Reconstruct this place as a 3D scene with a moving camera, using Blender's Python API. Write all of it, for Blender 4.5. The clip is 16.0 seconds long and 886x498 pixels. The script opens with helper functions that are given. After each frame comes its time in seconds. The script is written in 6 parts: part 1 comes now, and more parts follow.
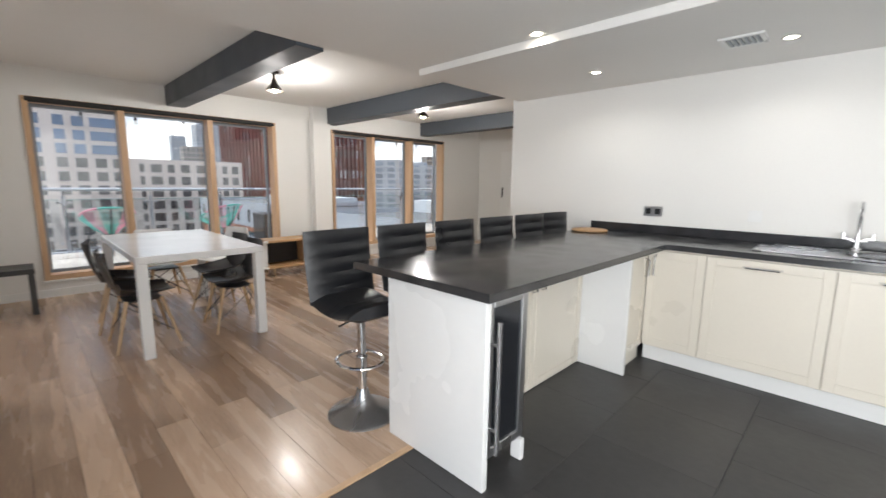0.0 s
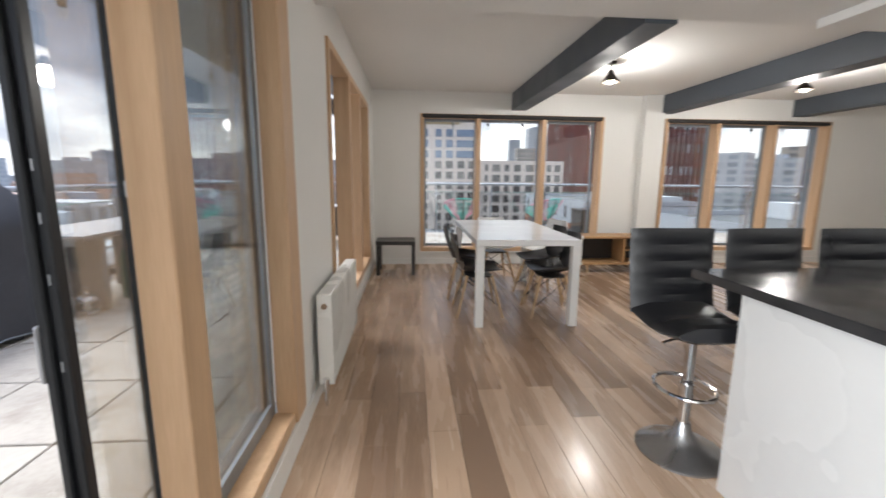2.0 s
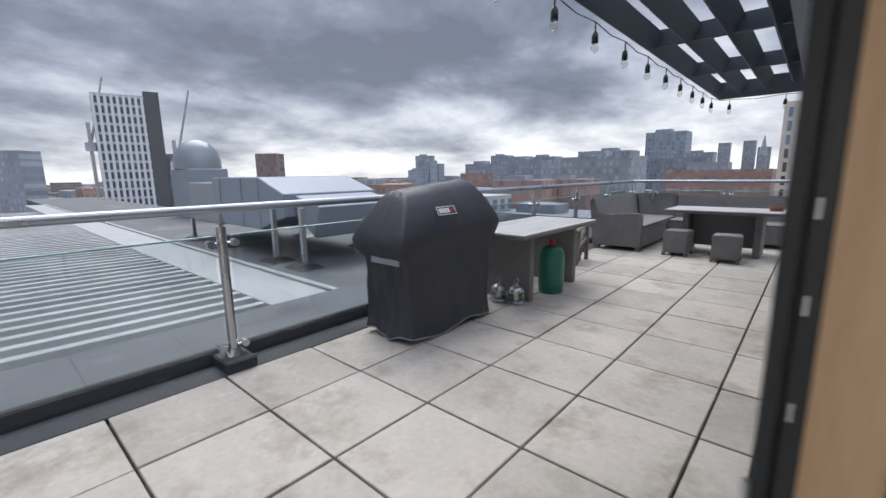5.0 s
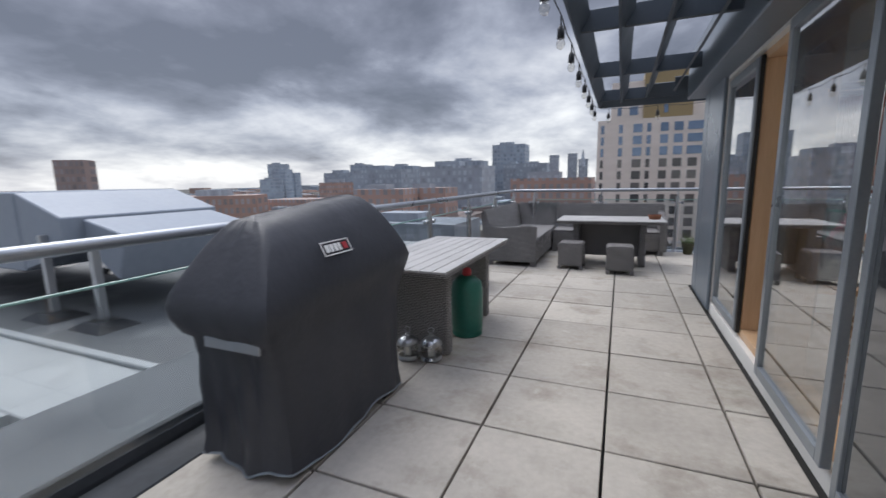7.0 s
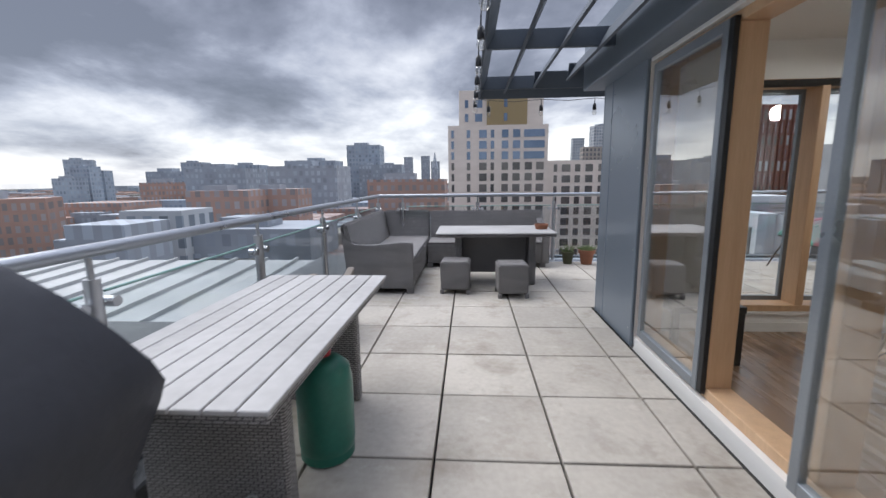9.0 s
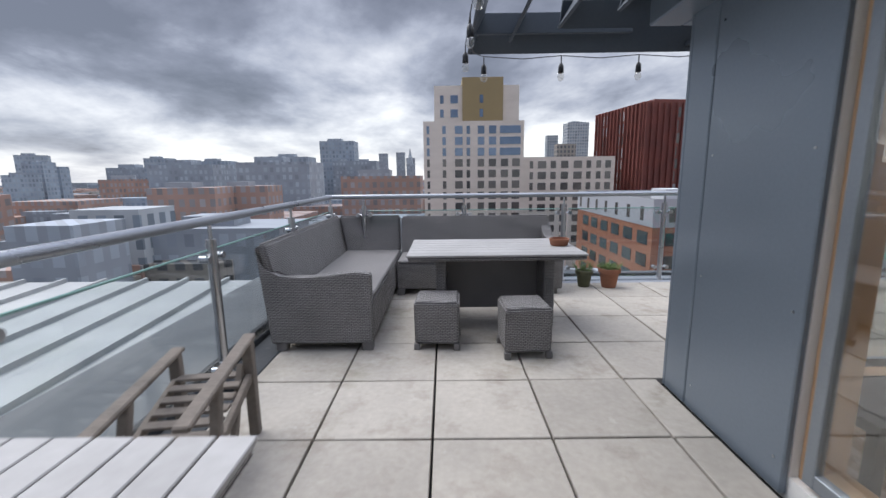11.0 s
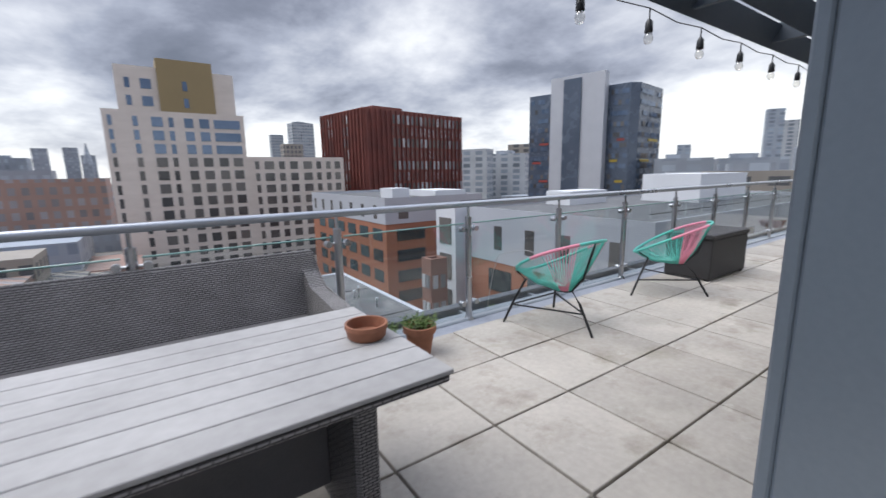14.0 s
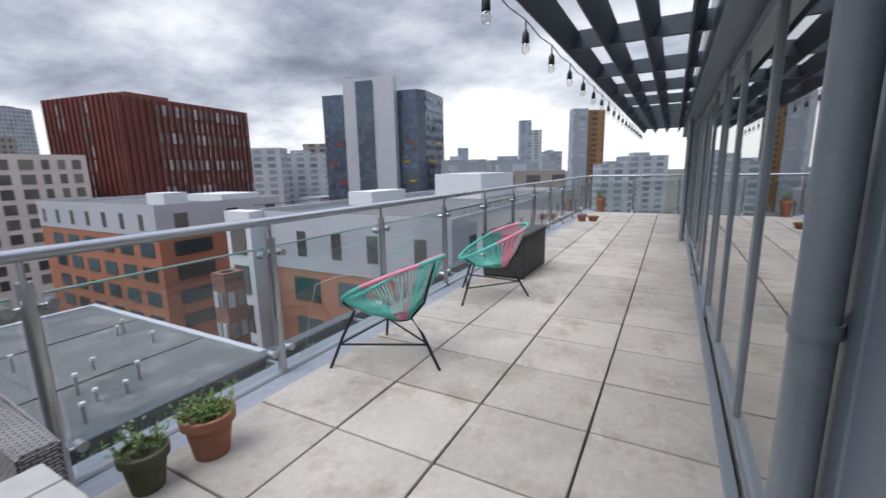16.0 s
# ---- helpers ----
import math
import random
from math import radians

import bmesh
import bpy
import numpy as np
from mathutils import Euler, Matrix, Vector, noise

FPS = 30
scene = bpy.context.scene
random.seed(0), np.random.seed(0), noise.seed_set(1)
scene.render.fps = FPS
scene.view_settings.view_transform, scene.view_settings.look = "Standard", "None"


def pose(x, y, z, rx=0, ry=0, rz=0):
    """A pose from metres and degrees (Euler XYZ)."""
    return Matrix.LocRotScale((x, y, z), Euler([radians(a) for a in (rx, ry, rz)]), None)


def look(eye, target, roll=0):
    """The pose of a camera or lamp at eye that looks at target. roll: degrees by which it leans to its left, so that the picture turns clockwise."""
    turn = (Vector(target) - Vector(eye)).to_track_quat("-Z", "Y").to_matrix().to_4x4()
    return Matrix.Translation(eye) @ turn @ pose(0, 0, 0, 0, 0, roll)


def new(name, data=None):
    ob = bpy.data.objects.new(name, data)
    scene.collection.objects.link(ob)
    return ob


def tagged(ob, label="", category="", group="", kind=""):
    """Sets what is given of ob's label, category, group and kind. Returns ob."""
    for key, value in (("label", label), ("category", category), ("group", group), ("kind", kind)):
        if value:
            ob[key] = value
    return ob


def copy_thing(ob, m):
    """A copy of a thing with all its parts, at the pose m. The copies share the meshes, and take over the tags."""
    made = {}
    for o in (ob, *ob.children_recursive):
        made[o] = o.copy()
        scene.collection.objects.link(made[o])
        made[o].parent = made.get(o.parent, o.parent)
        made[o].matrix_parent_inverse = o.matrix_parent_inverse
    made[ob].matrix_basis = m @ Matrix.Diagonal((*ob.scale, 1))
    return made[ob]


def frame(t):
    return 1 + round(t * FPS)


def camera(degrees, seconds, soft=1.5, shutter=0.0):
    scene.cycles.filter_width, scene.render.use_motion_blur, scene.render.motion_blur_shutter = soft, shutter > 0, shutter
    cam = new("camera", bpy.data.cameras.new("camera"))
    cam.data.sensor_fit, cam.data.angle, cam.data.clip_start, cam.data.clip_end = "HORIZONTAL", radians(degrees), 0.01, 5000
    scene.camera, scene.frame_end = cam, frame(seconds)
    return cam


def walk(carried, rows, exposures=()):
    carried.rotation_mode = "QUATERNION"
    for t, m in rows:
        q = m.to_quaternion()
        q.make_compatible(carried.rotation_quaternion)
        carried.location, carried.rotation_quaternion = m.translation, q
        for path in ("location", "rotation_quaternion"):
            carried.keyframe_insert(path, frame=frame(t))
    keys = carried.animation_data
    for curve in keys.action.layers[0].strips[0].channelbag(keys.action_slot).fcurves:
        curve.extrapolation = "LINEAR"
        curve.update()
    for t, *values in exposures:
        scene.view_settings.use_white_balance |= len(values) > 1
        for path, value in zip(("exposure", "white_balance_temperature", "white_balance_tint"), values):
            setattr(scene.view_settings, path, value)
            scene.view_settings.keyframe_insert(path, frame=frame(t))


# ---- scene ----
cam = camera(93.2, 16.0, shutter=0.4)
PATH = [
    (0, (0.763, -6.838, 1.23), (2.171, -5.451, 0.92), 0.7),
    (0.5, (0.757, -6.827, 1.225), (1.947, -5.251, 0.909), 0.8),
    (1, (0.75, -6.785, 1.211), (1.666, -5.037, 0.888), 0.7),
    (1.5, (0.721, -6.706, 1.206), (1.277, -4.814, 0.874), 0.8),
    (2, (0.762, -6.666, 1.196), (0.913, -4.7, 0.858), 0.6),
    (2.5, (0.815, -6.608, 1.2), (0.508, -4.662, 0.852), 0.5),
    (3, (0.732, -6.481, 1.176), (0.011, -4.648, 0.827), 0.2),
    (3.5, (0.555, -6.33, 1.169), (-0.476, -4.653, 0.817), 0.1),
    (4, (0.365, -6.19, 1.167), (-0.88, -4.665, 0.817), -0.0),
    (4.2, (0.361, -6.157, 1.2), (-0.96, -4.697, 0.846), -0.5),
    (5.2, (-0.05, -6.40, 1.25), (-1.35, -4.92, 0.90), -0.9),
    (6.3, (-0.545, -5.847, 1.271), (-1.662, -4.218, 0.957), -1.1),
    (6.5, (-0.643, -5.781, 1.284), (-1.665, -4.092, 0.965), -1.0),
    (7, (-0.819, -5.571, 1.277), (-1.588, -3.753, 0.955), -1.1),
    (7.5, (-0.971, -5.263, 1.298), (-1.493, -3.36, 0.971), -1.1),
    (8, (-1.125, -4.925, 1.311), (-1.463, -2.982, 0.977), -1.1),
    (8.5, (-1.213, -4.595, 1.311), (-1.43, -2.635, 0.974), -1.0),
    (8.7, (-1.238, -4.444, 1.312), (-1.41, -2.478, 0.986), -0.9),
    (10.8, (-1.368, -2.648, 1.293), (-1.403, -0.679, 0.942), -0.5),
    (11, (-1.365, -2.486, 1.294), (-1.377, -0.516, 0.95), -0.7),
    (11.5, (-1.341, -2.092, 1.31), (-1.267, -0.124, 0.966), -0.8),
    (12, (-1.33, -1.702, 1.303), (-1.117, 0.256, 0.955), -0.9),
    (12.5, (-1.324, -1.311, 1.326), (-0.912, 0.615, 0.976), -0.9),
    (13, (-1.219, -0.946, 1.346), (-0.57, 0.913, 0.994), -1.1),
    (13.5, (-1.122, -0.58, 1.328), (-0.223, 1.171, 0.971), -1.1),
    (14, (-1.015, -0.283, 1.329), (0.109, 1.332, 0.971), -1.0),
    (14.5, (-0.835, -0.053, 1.342), (0.479, 1.411, 0.98), -1.0),
    (15, (-0.69, 0.111, 1.333), (0.782, 1.416, 0.969), -1.1),
    (15.5, (-0.593, 0.261, 1.353), (1.01, 1.399, 0.983), -1.2),
    (16, (-0.555, 0.333, 1.363), (1.17, 1.273, 0.989), -1.2),
]
walk(cam, [(t, look(eye, target, roll)) for t, eye, target, roll in PATH],
     exposures=[(0.0, 1.88), (1.5, 1.88), (2.5, 1.75), (3.5, 1.45), (4.2, 1.22), (6.3, 0.72), (7.5, 0.95), (8.5, 1.1), (11.0, 1.0), (13.5, 1.03), (15.0, 0.93), (16.0, 0.95)])

# ---- world, sun, lamps ----
world = bpy.data.worlds.new("overcast_sky")
scene.world = world
world.use_nodes = True
wn, wl = world.node_tree.nodes, world.node_tree.links
wn.clear()


def wnode(kind, **props):
    n = wn.new(kind)
    for k, v in props.items():
        if k == "op":
            n.operation = v
        else:
            n.inputs[int(k[1:])].default_value = v
    return n


w_tc = wn.new("ShaderNodeTexCoord")
w_sep = wn.new("ShaderNodeSeparateXYZ")
wl.new(w_tc.outputs["Generated"], w_sep.inputs[0])
w_up = wnode("ShaderNodeMath", op="MAXIMUM", i1=0.0)
wl.new(w_sep.outputs["Z"], w_up.inputs[0])
w_den = wnode("ShaderNodeMath", op="ADD", i1=0.27)
wl.new(w_up.outputs[0], w_den.inputs[0])
w_div = wn.new("ShaderNodeVectorMath")
w_div.operation = "DIVIDE"
w_comb = wn.new("ShaderNodeCombineXYZ")
for i in range(3):
    wl.new(w_den.outputs[0], w_comb.inputs[i])
wl.new(w_tc.outputs["Generated"], w_div.inputs[0])
wl.new(w_comb.outputs[0], w_div.inputs[1])
w_map = wn.new("ShaderNodeMapping")
w_map.inputs["Location"].default_value = (3.1, 1.7, 0.4)
w_map.inputs["Scale"].default_value = (1.0, 0.85, 0.0)
wl.new(w_div.outputs[0], w_map.inputs["Vector"])
w_noise = wn.new("ShaderNodeTexNoise")
w_noise.inputs["Scale"].default_value = 1.5
w_noise.inputs["Detail"].default_value = 7.0
w_noise.inputs["Roughness"].default_value = 0.56
w_noise.inputs["Distortion"].default_value = 0.12
wl.new(w_map.outputs[0], w_noise.inputs["Vector"])
# nearer the horizon the cover breaks open and brightens
w_low = wn.new("ShaderNodeMapRange")
for i, v in enumerate((0.02, 0.19, 0.47, -0.04)):
    w_low.inputs[i + 1].default_value = v
wl.new(w_up.outputs[0], w_low.inputs[0])
w_add = wnode("ShaderNodeMath", op="ADD")
w_con = wnode("ShaderNodeMath", op="MULTIPLY_ADD", i1=1.55, i2=-0.295)
wl.new(w_noise.outputs["Fac"], w_con.inputs[0])
wl.new(w_con.outputs[0], w_add.inputs[0])
wl.new(w_low.outputs[0], w_add.inputs[1])
# the deck is heavier to the west
w_west = wnode("ShaderNodeMath", op="MULTIPLY_ADD", i1=0.20, i2=0.08)
wl.new(w_sep.outputs["X"], w_west.inputs[0])
w_deck = wnode("ShaderNodeMath", op="ADD")
wl.new(w_add.outputs[0], w_deck.inputs[0])
wl.new(w_west.outputs[0], w_deck.inputs[1])
w_ramp = wn.new("ShaderNodeValToRGB")
cr = w_ramp.color_ramp
cr.elements[0].position, cr.elements[0].color = 0.30, (0.092, 0.100, 0.128, 1)
cr.elements[1].position, cr.elements[1].color = 0.95, (0.60, 0.612, 0.63, 1)
for p, c in ((0.45, (0.142, 0.153, 0.193, 1)), (0.58, (0.235, 0.252, 0.305, 1)), (0.74, (0.385, 0.40, 0.445, 1))):
    e = cr.elements.new(p)
    e.color = c
wl.new(w_deck.outputs[0], w_ramp.inputs[0])
SUN_EL, SUN_AZ = 58, 300
w_sky = wn.new("ShaderNodeTexSky")
w_sky.sky_type = "NISHITA"
w_sky.sun_disc = False
w_sky.sun_elevation = radians(SUN_EL)
w_sky.sun_rotation = radians(SUN_AZ)
w_bg1 = wn.new("ShaderNodeBackground")
w_bg1.inputs["Strength"].default_value = 0.05
wl.new(w_sky.outputs[0], w_bg1.inputs[0])
w_bg2 = wn.new("ShaderNodeBackground")
wl.new(w_ramp.outputs[0], w_bg2.inputs[0])
# an overcast dome is about three times brighter overhead than low down
w_zen = wn.new("ShaderNodeMapRange")
for i, v in enumerate((0.36, 0.85, 1.0, 4.2)):
    w_zen.inputs[i + 1].default_value = v
wl.new(w_up.outputs[0], w_zen.inputs[0])
wl.new(w_zen.outputs[0], w_bg2.inputs["Strength"])
w_sum = wn.new("ShaderNodeMixShader")
w_sum.inputs[0].default_value = 0.86
wl.new(w_bg1.outputs[0], w_sum.inputs[1])
wl.new(w_bg2.outputs[0], w_sum.inputs[2])
w_out = wn.new("ShaderNodeOutputWorld")
wl.new(w_sum.outputs[0], w_out.inputs[0])

sun_data = bpy.data.lights.new("sun", "SUN")
sun_data.energy, sun_data.angle, sun_data.color = 1.5, radians(50), (1.0, 0.99, 0.985)
sun = new("sun", sun_data)
az, el = radians(SUN_AZ), radians(SUN_EL)
sun.matrix_world = look((60 * math.sin(az) * math.cos(el), 60 * math.cos(az) * math.cos(el), 60 * math.sin(el)), (0, 0, 0))

# added area lamp, out of view, standing in for daylight by the long glazed opening
door_fill = bpy.data.lights.new("door_fill_lamp", "AREA")
door_fill.shape, door_fill.size, door_fill.size_y = "RECTANGLE", 1.9, 1.9
door_fill.energy, door_fill.color = 36, (0.95, 0.98, 1.0)
new("door_fill_lamp", door_fill).matrix_world = look((0.05, -7.95, 1.08), (2.0, -7.95, 1.0))


def lamp(name, where, watts, colour=(1, 0.86, 0.68), radius=0.03, spot=0):
    d = bpy.data.lights.new(name, "SPOT" if spot else "POINT")
    d.energy, d.color, d.shadow_soft_size = watts, colour, radius
    if spot:
        d.spot_size, d.spot_blend = radians(spot), 0.6
    ob = new(name, d)
    ob.location = where
    return ob


# ---- materials ----
def shader(name):
    m = bpy.data.materials.new(name)
    m.use_nodes = True
    n, l = m.node_tree.nodes, m.node_tree.links
    return m, n, l, n["Principled BSDF"]


def mat(name, c1, c2=None, rough=0.5, metal=0.0, s1=2.0, s2=30.0, bump=0.15, dist=0.01, rvar=0.12, rand=0.0, stretch=(1, 1, 1), island=0.0, coat=0.0, local=False):
    """Two scales of noise between two colours, with fine relief and a varied gloss."""
    m, n, l, b = shader(name)
    c2 = c2 or tuple(v * 0.8 for v in c1)
    g = n.new("ShaderNodeTexCoord" if local else "ShaderNodeNewGeometry")
    mp = n.new("ShaderNodeMapping")
    mp.inputs["Scale"].default_value = stretch
    l.new(g.outputs["Object" if local else "Position"], mp.inputs["Vector"])
    a, f = n.new("ShaderNodeTexNoise"), n.new("ShaderNodeTexNoise")
    for t, s, d in ((a, s1, 4), (f, s2, 5)):
        t.inputs["Scale"].default_value, t.inputs["Detail"].default_value = s, d
        l.new(mp.outputs[0], t.inputs["Vector"])
    mx = n.new("ShaderNodeMath")
    mx.operation = "MULTIPLY_ADD"
    mx.inputs[1].default_value = 0.65
    l.new(a.outputs["Fac"], mx.inputs[0])
    sc = n.new("ShaderNodeMath")
    sc.operation = "MULTIPLY"
    sc.inputs[1].default_value = 0.35
    l.new(f.outputs["Fac"], sc.inputs[0])
    l.new(sc.outputs[0], mx.inputs[2])
    fac = mx.outputs[0]
    if rand or island:
        src = n.new("ShaderNodeObjectInfo").outputs["Random"] if rand else n.new("ShaderNodeNewGeometry").outputs["Random Per Island"]
        off = n.new("ShaderNodeMath")
        off.operation = "MULTIPLY_ADD"
        off.inputs[1].default_value = rand or island
        off.inputs[2].default_value = -(rand or island) / 2
        l.new(src, off.inputs[0])
        ad = n.new("ShaderNodeMath")
        l.new(off.outputs[0], ad.inputs[0])
        l.new(fac, ad.inputs[1])
        fac = ad.outputs[0]
    r = n.new("ShaderNodeValToRGB")
    r.color_ramp.elements[0].position, r.color_ramp.elements[0].color = 0.3, (*c2, 1)
    r.color_ramp.elements[1].position, r.color_ramp.elements[1].color = 0.7, (*c1, 1)
    l.new(fac, r.inputs[0])
    l.new(r.outputs[0], b.inputs["Base Color"])
    rr = n.new("ShaderNodeMapRange")
    for i, v in enumerate((0.3, 0.7, max(0.02, rough - rvar), min(1, rough + rvar))):
        rr.inputs[i + 1].default_value = v
    l.new(a.outputs["Fac"], rr.inputs[0])
    l.new(rr.outputs[0], b.inputs["Roughness"])
    b.inputs["Metallic"].default_value = metal
    b.inputs["Coat Weight"].default_value = coat
    if bump:
        bp = n.new("ShaderNodeBump")
        bp.inputs["Strength"].default_value, bp.inputs["Distance"].default_value = bump, dist
        l.new(f.outputs["Fac"], bp.inputs["Height"])
        l.new(bp.outputs[0], b.inputs["Normal"])
    return m


def glass_mat(name, tint, gloss=1.0, power=4.0):
    m, n, l, b = shader(name)
    n.remove(b)
    t, g, lw, mx = n.new("ShaderNodeBsdfTransparent"), n.new("ShaderNodeBsdfGlossy"), n.new("ShaderNodeLayerWeight"), n.new("ShaderNodeMixShader")
    t.inputs[0].default_value, g.inputs["Roughness"].default_value = (*tint, 1), 0.0
    pw, k = n.new("ShaderNodeMath"), n.new("ShaderNodeMath")
    pw.operation, pw.inputs[1].default_value = "POWER", power
    k.operation, k.inputs[1].default_value, k.inputs[2].default_value, k.use_clamp = "MULTIPLY_ADD", 0.8 * gloss, 0.06 * gloss, True
    l.new(lw.outputs["Facing"], pw.inputs[0])
    l.new(pw.outputs[0], k.inputs[0])
    l.new(k.outputs[0], mx.inputs[0])
    l.new(t.outputs[0], mx.inputs[1])
    l.new(g.outputs[0], mx.inputs[2])
    l.new(mx.outputs[0], n["Material Output"].inputs[0])
    return m


def glow_mat(name, colour, power):
    m, n, l, b = shader(name)
    b.inputs["Base Color"].default_value = (*colour, 1)
    b.inputs["Emission Color"].default_value = (*colour, 1)
    b.inputs["Emission Strength"].default_value = power
    return m


def wicker_mat(name, c1, c2, sx=55.0, sz=80.0):
    """A woven look: flat strands over upright stakes, shifted from row to row."""
    m, n, l, b = shader(name)
    g = n.new("ShaderNodeNewGeometry")
    sep = n.new("ShaderNodeSeparateXYZ")
    l.new(g.outputs["Position"], sep.inputs[0])
    ad = n.new("ShaderNodeMath")
    l.new(sep.outputs["X"], ad.inputs[0])
    l.new(sep.outputs["Y"], ad.inputs[1])
    nz = n.new("ShaderNodeSeparateXYZ")
    l.new(g.outputs["Normal"], nz.inputs[0])
    flat = n.new("ShaderNodeMath")
    flat.operation, flat.inputs[1].default_value = "GREATER_THAN", 0.7
    l.new(nz.outputs["Z"], flat.inputs[0])
    cu, cf = n.new("ShaderNodeCombineXYZ"), n.new("ShaderNodeCombineXYZ")
    l.new(ad.outputs[0], cu.inputs[0])
    l.new(sep.outputs["Z"], cu.inputs[1])
    l.new(sep.outputs["X"], cf.inputs[0])
    l.new(sep.outputs["Y"], cf.inputs[1])
    pick = n.new("ShaderNodeMix")
    pick.data_type = "VECTOR"
    l.new(flat.outputs[0], pick.inputs["Factor"])
    l.new(cu.outputs[0], pick.inputs[4])
    l.new(cf.outputs[0], pick.inputs[5])
    br = n.new("ShaderNodeTexBrick")
    br.inputs["Scale"].default_value = 1.0
    br.inputs["Brick Width"].default_value, br.inputs["Row Height"].default_value = 1 / sx, 1 / sz
    br.inputs["Mortar Size"].default_value, br.inputs["Mortar Smooth"].default_value = 0.0036, 0.8
    br.inputs["Color1"].default_value, br.inputs["Color2"].default_value = (*c1, 1), (*[v * 0.82 for v in c1], 1)
    br.inputs["Mortar"].default_value = (*c2, 1)
    l.new(pick.outputs[1], br.inputs["Vector"])
    big = n.new("ShaderNodeTexNoise")
    big.inputs["Scale"].default_value = 4.0
    l.new(g.outputs["Position"], big.inputs["Vector"])
    mul = n.new("ShaderNodeMix")
    mul.data_type, mul.blend_type = "RGBA", "MULTIPLY"
    mul.inputs["Factor"].default_value = 0.45
    l.new(br.outputs["Color"], mul.inputs[6])
    l.new(big.outputs["Fac"], mul.inputs[7])
    l.new(mul.outputs[2], b.inputs["Base Color"])
    inv = n.new("ShaderNodeMath")
    inv.operation, inv.inputs[0].default_value = "SUBTRACT", 1.0
    l.new(br.outputs["Fac"], inv.inputs[1])
    bp = n.new("ShaderNodeBump")
    bp.inputs["Strength"].default_value, bp.inputs["Distance"].default_value = 0.8, 0.006
    l.new(inv.outputs[0], bp.inputs["Height"])
    l.new(bp.outputs[0], b.inputs["Normal"])
    b.inputs["Roughness"].default_value = 0.55
    return m


M = {}
M["paint"] = mat("white_wall_paint", (0.78, 0.77, 0.745), (0.74, 0.73, 0.705), 0.75, s1=0.8, s2=90, bump=0.06, dist=0.003)
M["ceiling"] = mat("ceiling_paint", (0.80, 0.79, 0.77), (0.76, 0.75, 0.73), 0.85, s1=0.7, s2=60, bump=0.05, dist=0.003)
M["beam"] = mat("grey_beam_paint", (0.075, 0.088, 0.105), (0.06, 0.07, 0.085), 0.5, s1=2, s2=60, bump=0.1, dist=0.002)
M["plank"] = mat("laminate_plank", (0.54, 0.385, 0.27), (0.275, 0.18, 0.12), 0.26, s1=1.6, s2=14, stretch=(9, 0.8, 1), bump=0.04, dist=0.002, rand=0.55, rvar=0.06)
M["plank_far"] = mat("laminate_plank_far", (0.54, 0.385, 0.27), (0.275, 0.18, 0.12), 0.26, s1=1.6, s2=14, stretch=(9, 0.8, 1), bump=0.04, dist=0.002, island=0.55, rvar=0.06)
M["slate"] = mat("black_slate_tile", (0.050, 0.048, 0.048), (0.032, 0.031, 0.032), 0.45, s1=2.5, s2=22, bump=0.25, dist=0.004, rand=0.2)
M["grout"] = mat("dark_grout", (0.03, 0.03, 0.03), None, 0.9)
M["pine"] = mat("pine_frame", (0.64, 0.43, 0.262), (0.50, 0.315, 0.18), 0.45, s1=3, s2=22, stretch=(7, 7, 0.5), bump=0.08, dist=0.002)
M["alu"] = mat("grey_aluminium_frame", (0.33, 0.36, 0.39), (0.27, 0.30, 0.33), 0.38, 0.6, s1=2, s2=70, bump=0.03, dist=0.001)
M["black_alu"] = mat("black_aluminium", (0.02, 0.022, 0.025), (0.012, 0.013, 0.015), 0.35, 0.2, s1=2, s2=60, bump=0.04, dist=0.001)
M["clad"] = mat("blue_grey_cladding", (0.22, 0.26, 0.305), (0.185, 0.22, 0.26), 0.34, 0.35, s1=0.8, s2=60, bump=0.05, dist=0.002, rvar=0.08)
M["pergola"] = mat("slate_blue_pergola_paint", (0.07, 0.088, 0.11), (0.05, 0.063, 0.08), 0.5, 0.1, s1=1.5, s2=50, bump=0.08, dist=0.002)
M["glass"] = glass_mat("window_glass", (0.965, 0.98, 0.975), 1.6, 2.4)
M["rail_glass"] = glass_mat("balustrade_glass", (0.93, 0.955, 0.958), 1.0)
M["glass_edge"] = mat("green_glass_edge", (0.25, 0.40, 0.36), (0.18, 0.32, 0.29), 0.1, s1=5, s2=30, bump=0)
M["steel"] = mat("brushed_steel", (0.52, 0.53, 0.55), (0.42, 0.43, 0.45), 0.3, 1.0, s1=3, s2=60, stretch=(1, 1, 0.2), bump=0.05, dist=0.001)
M["chrome"] = mat("polished_chrome", (0.75, 0.75, 0.76), (0.68, 0.68, 0.69), 0.09, 1.0, s1=3, s2=40, bump=0.02, dist=0.001, rvar=0.04)
M["rail"] = mat("grey_handrail", (0.40, 0.42, 0.45), (0.33, 0.35, 0.38), 0.35, 0.75, s1=2, s2=50, bump=0.04, dist=0.001)
M["paver"] = mat("concrete_paver", (0.47, 0.435, 0.385), (0.32, 0.295, 0.26), 0.85, s1=1.9, s2=26, bump=0.25, dist=0.004, rand=0.22)


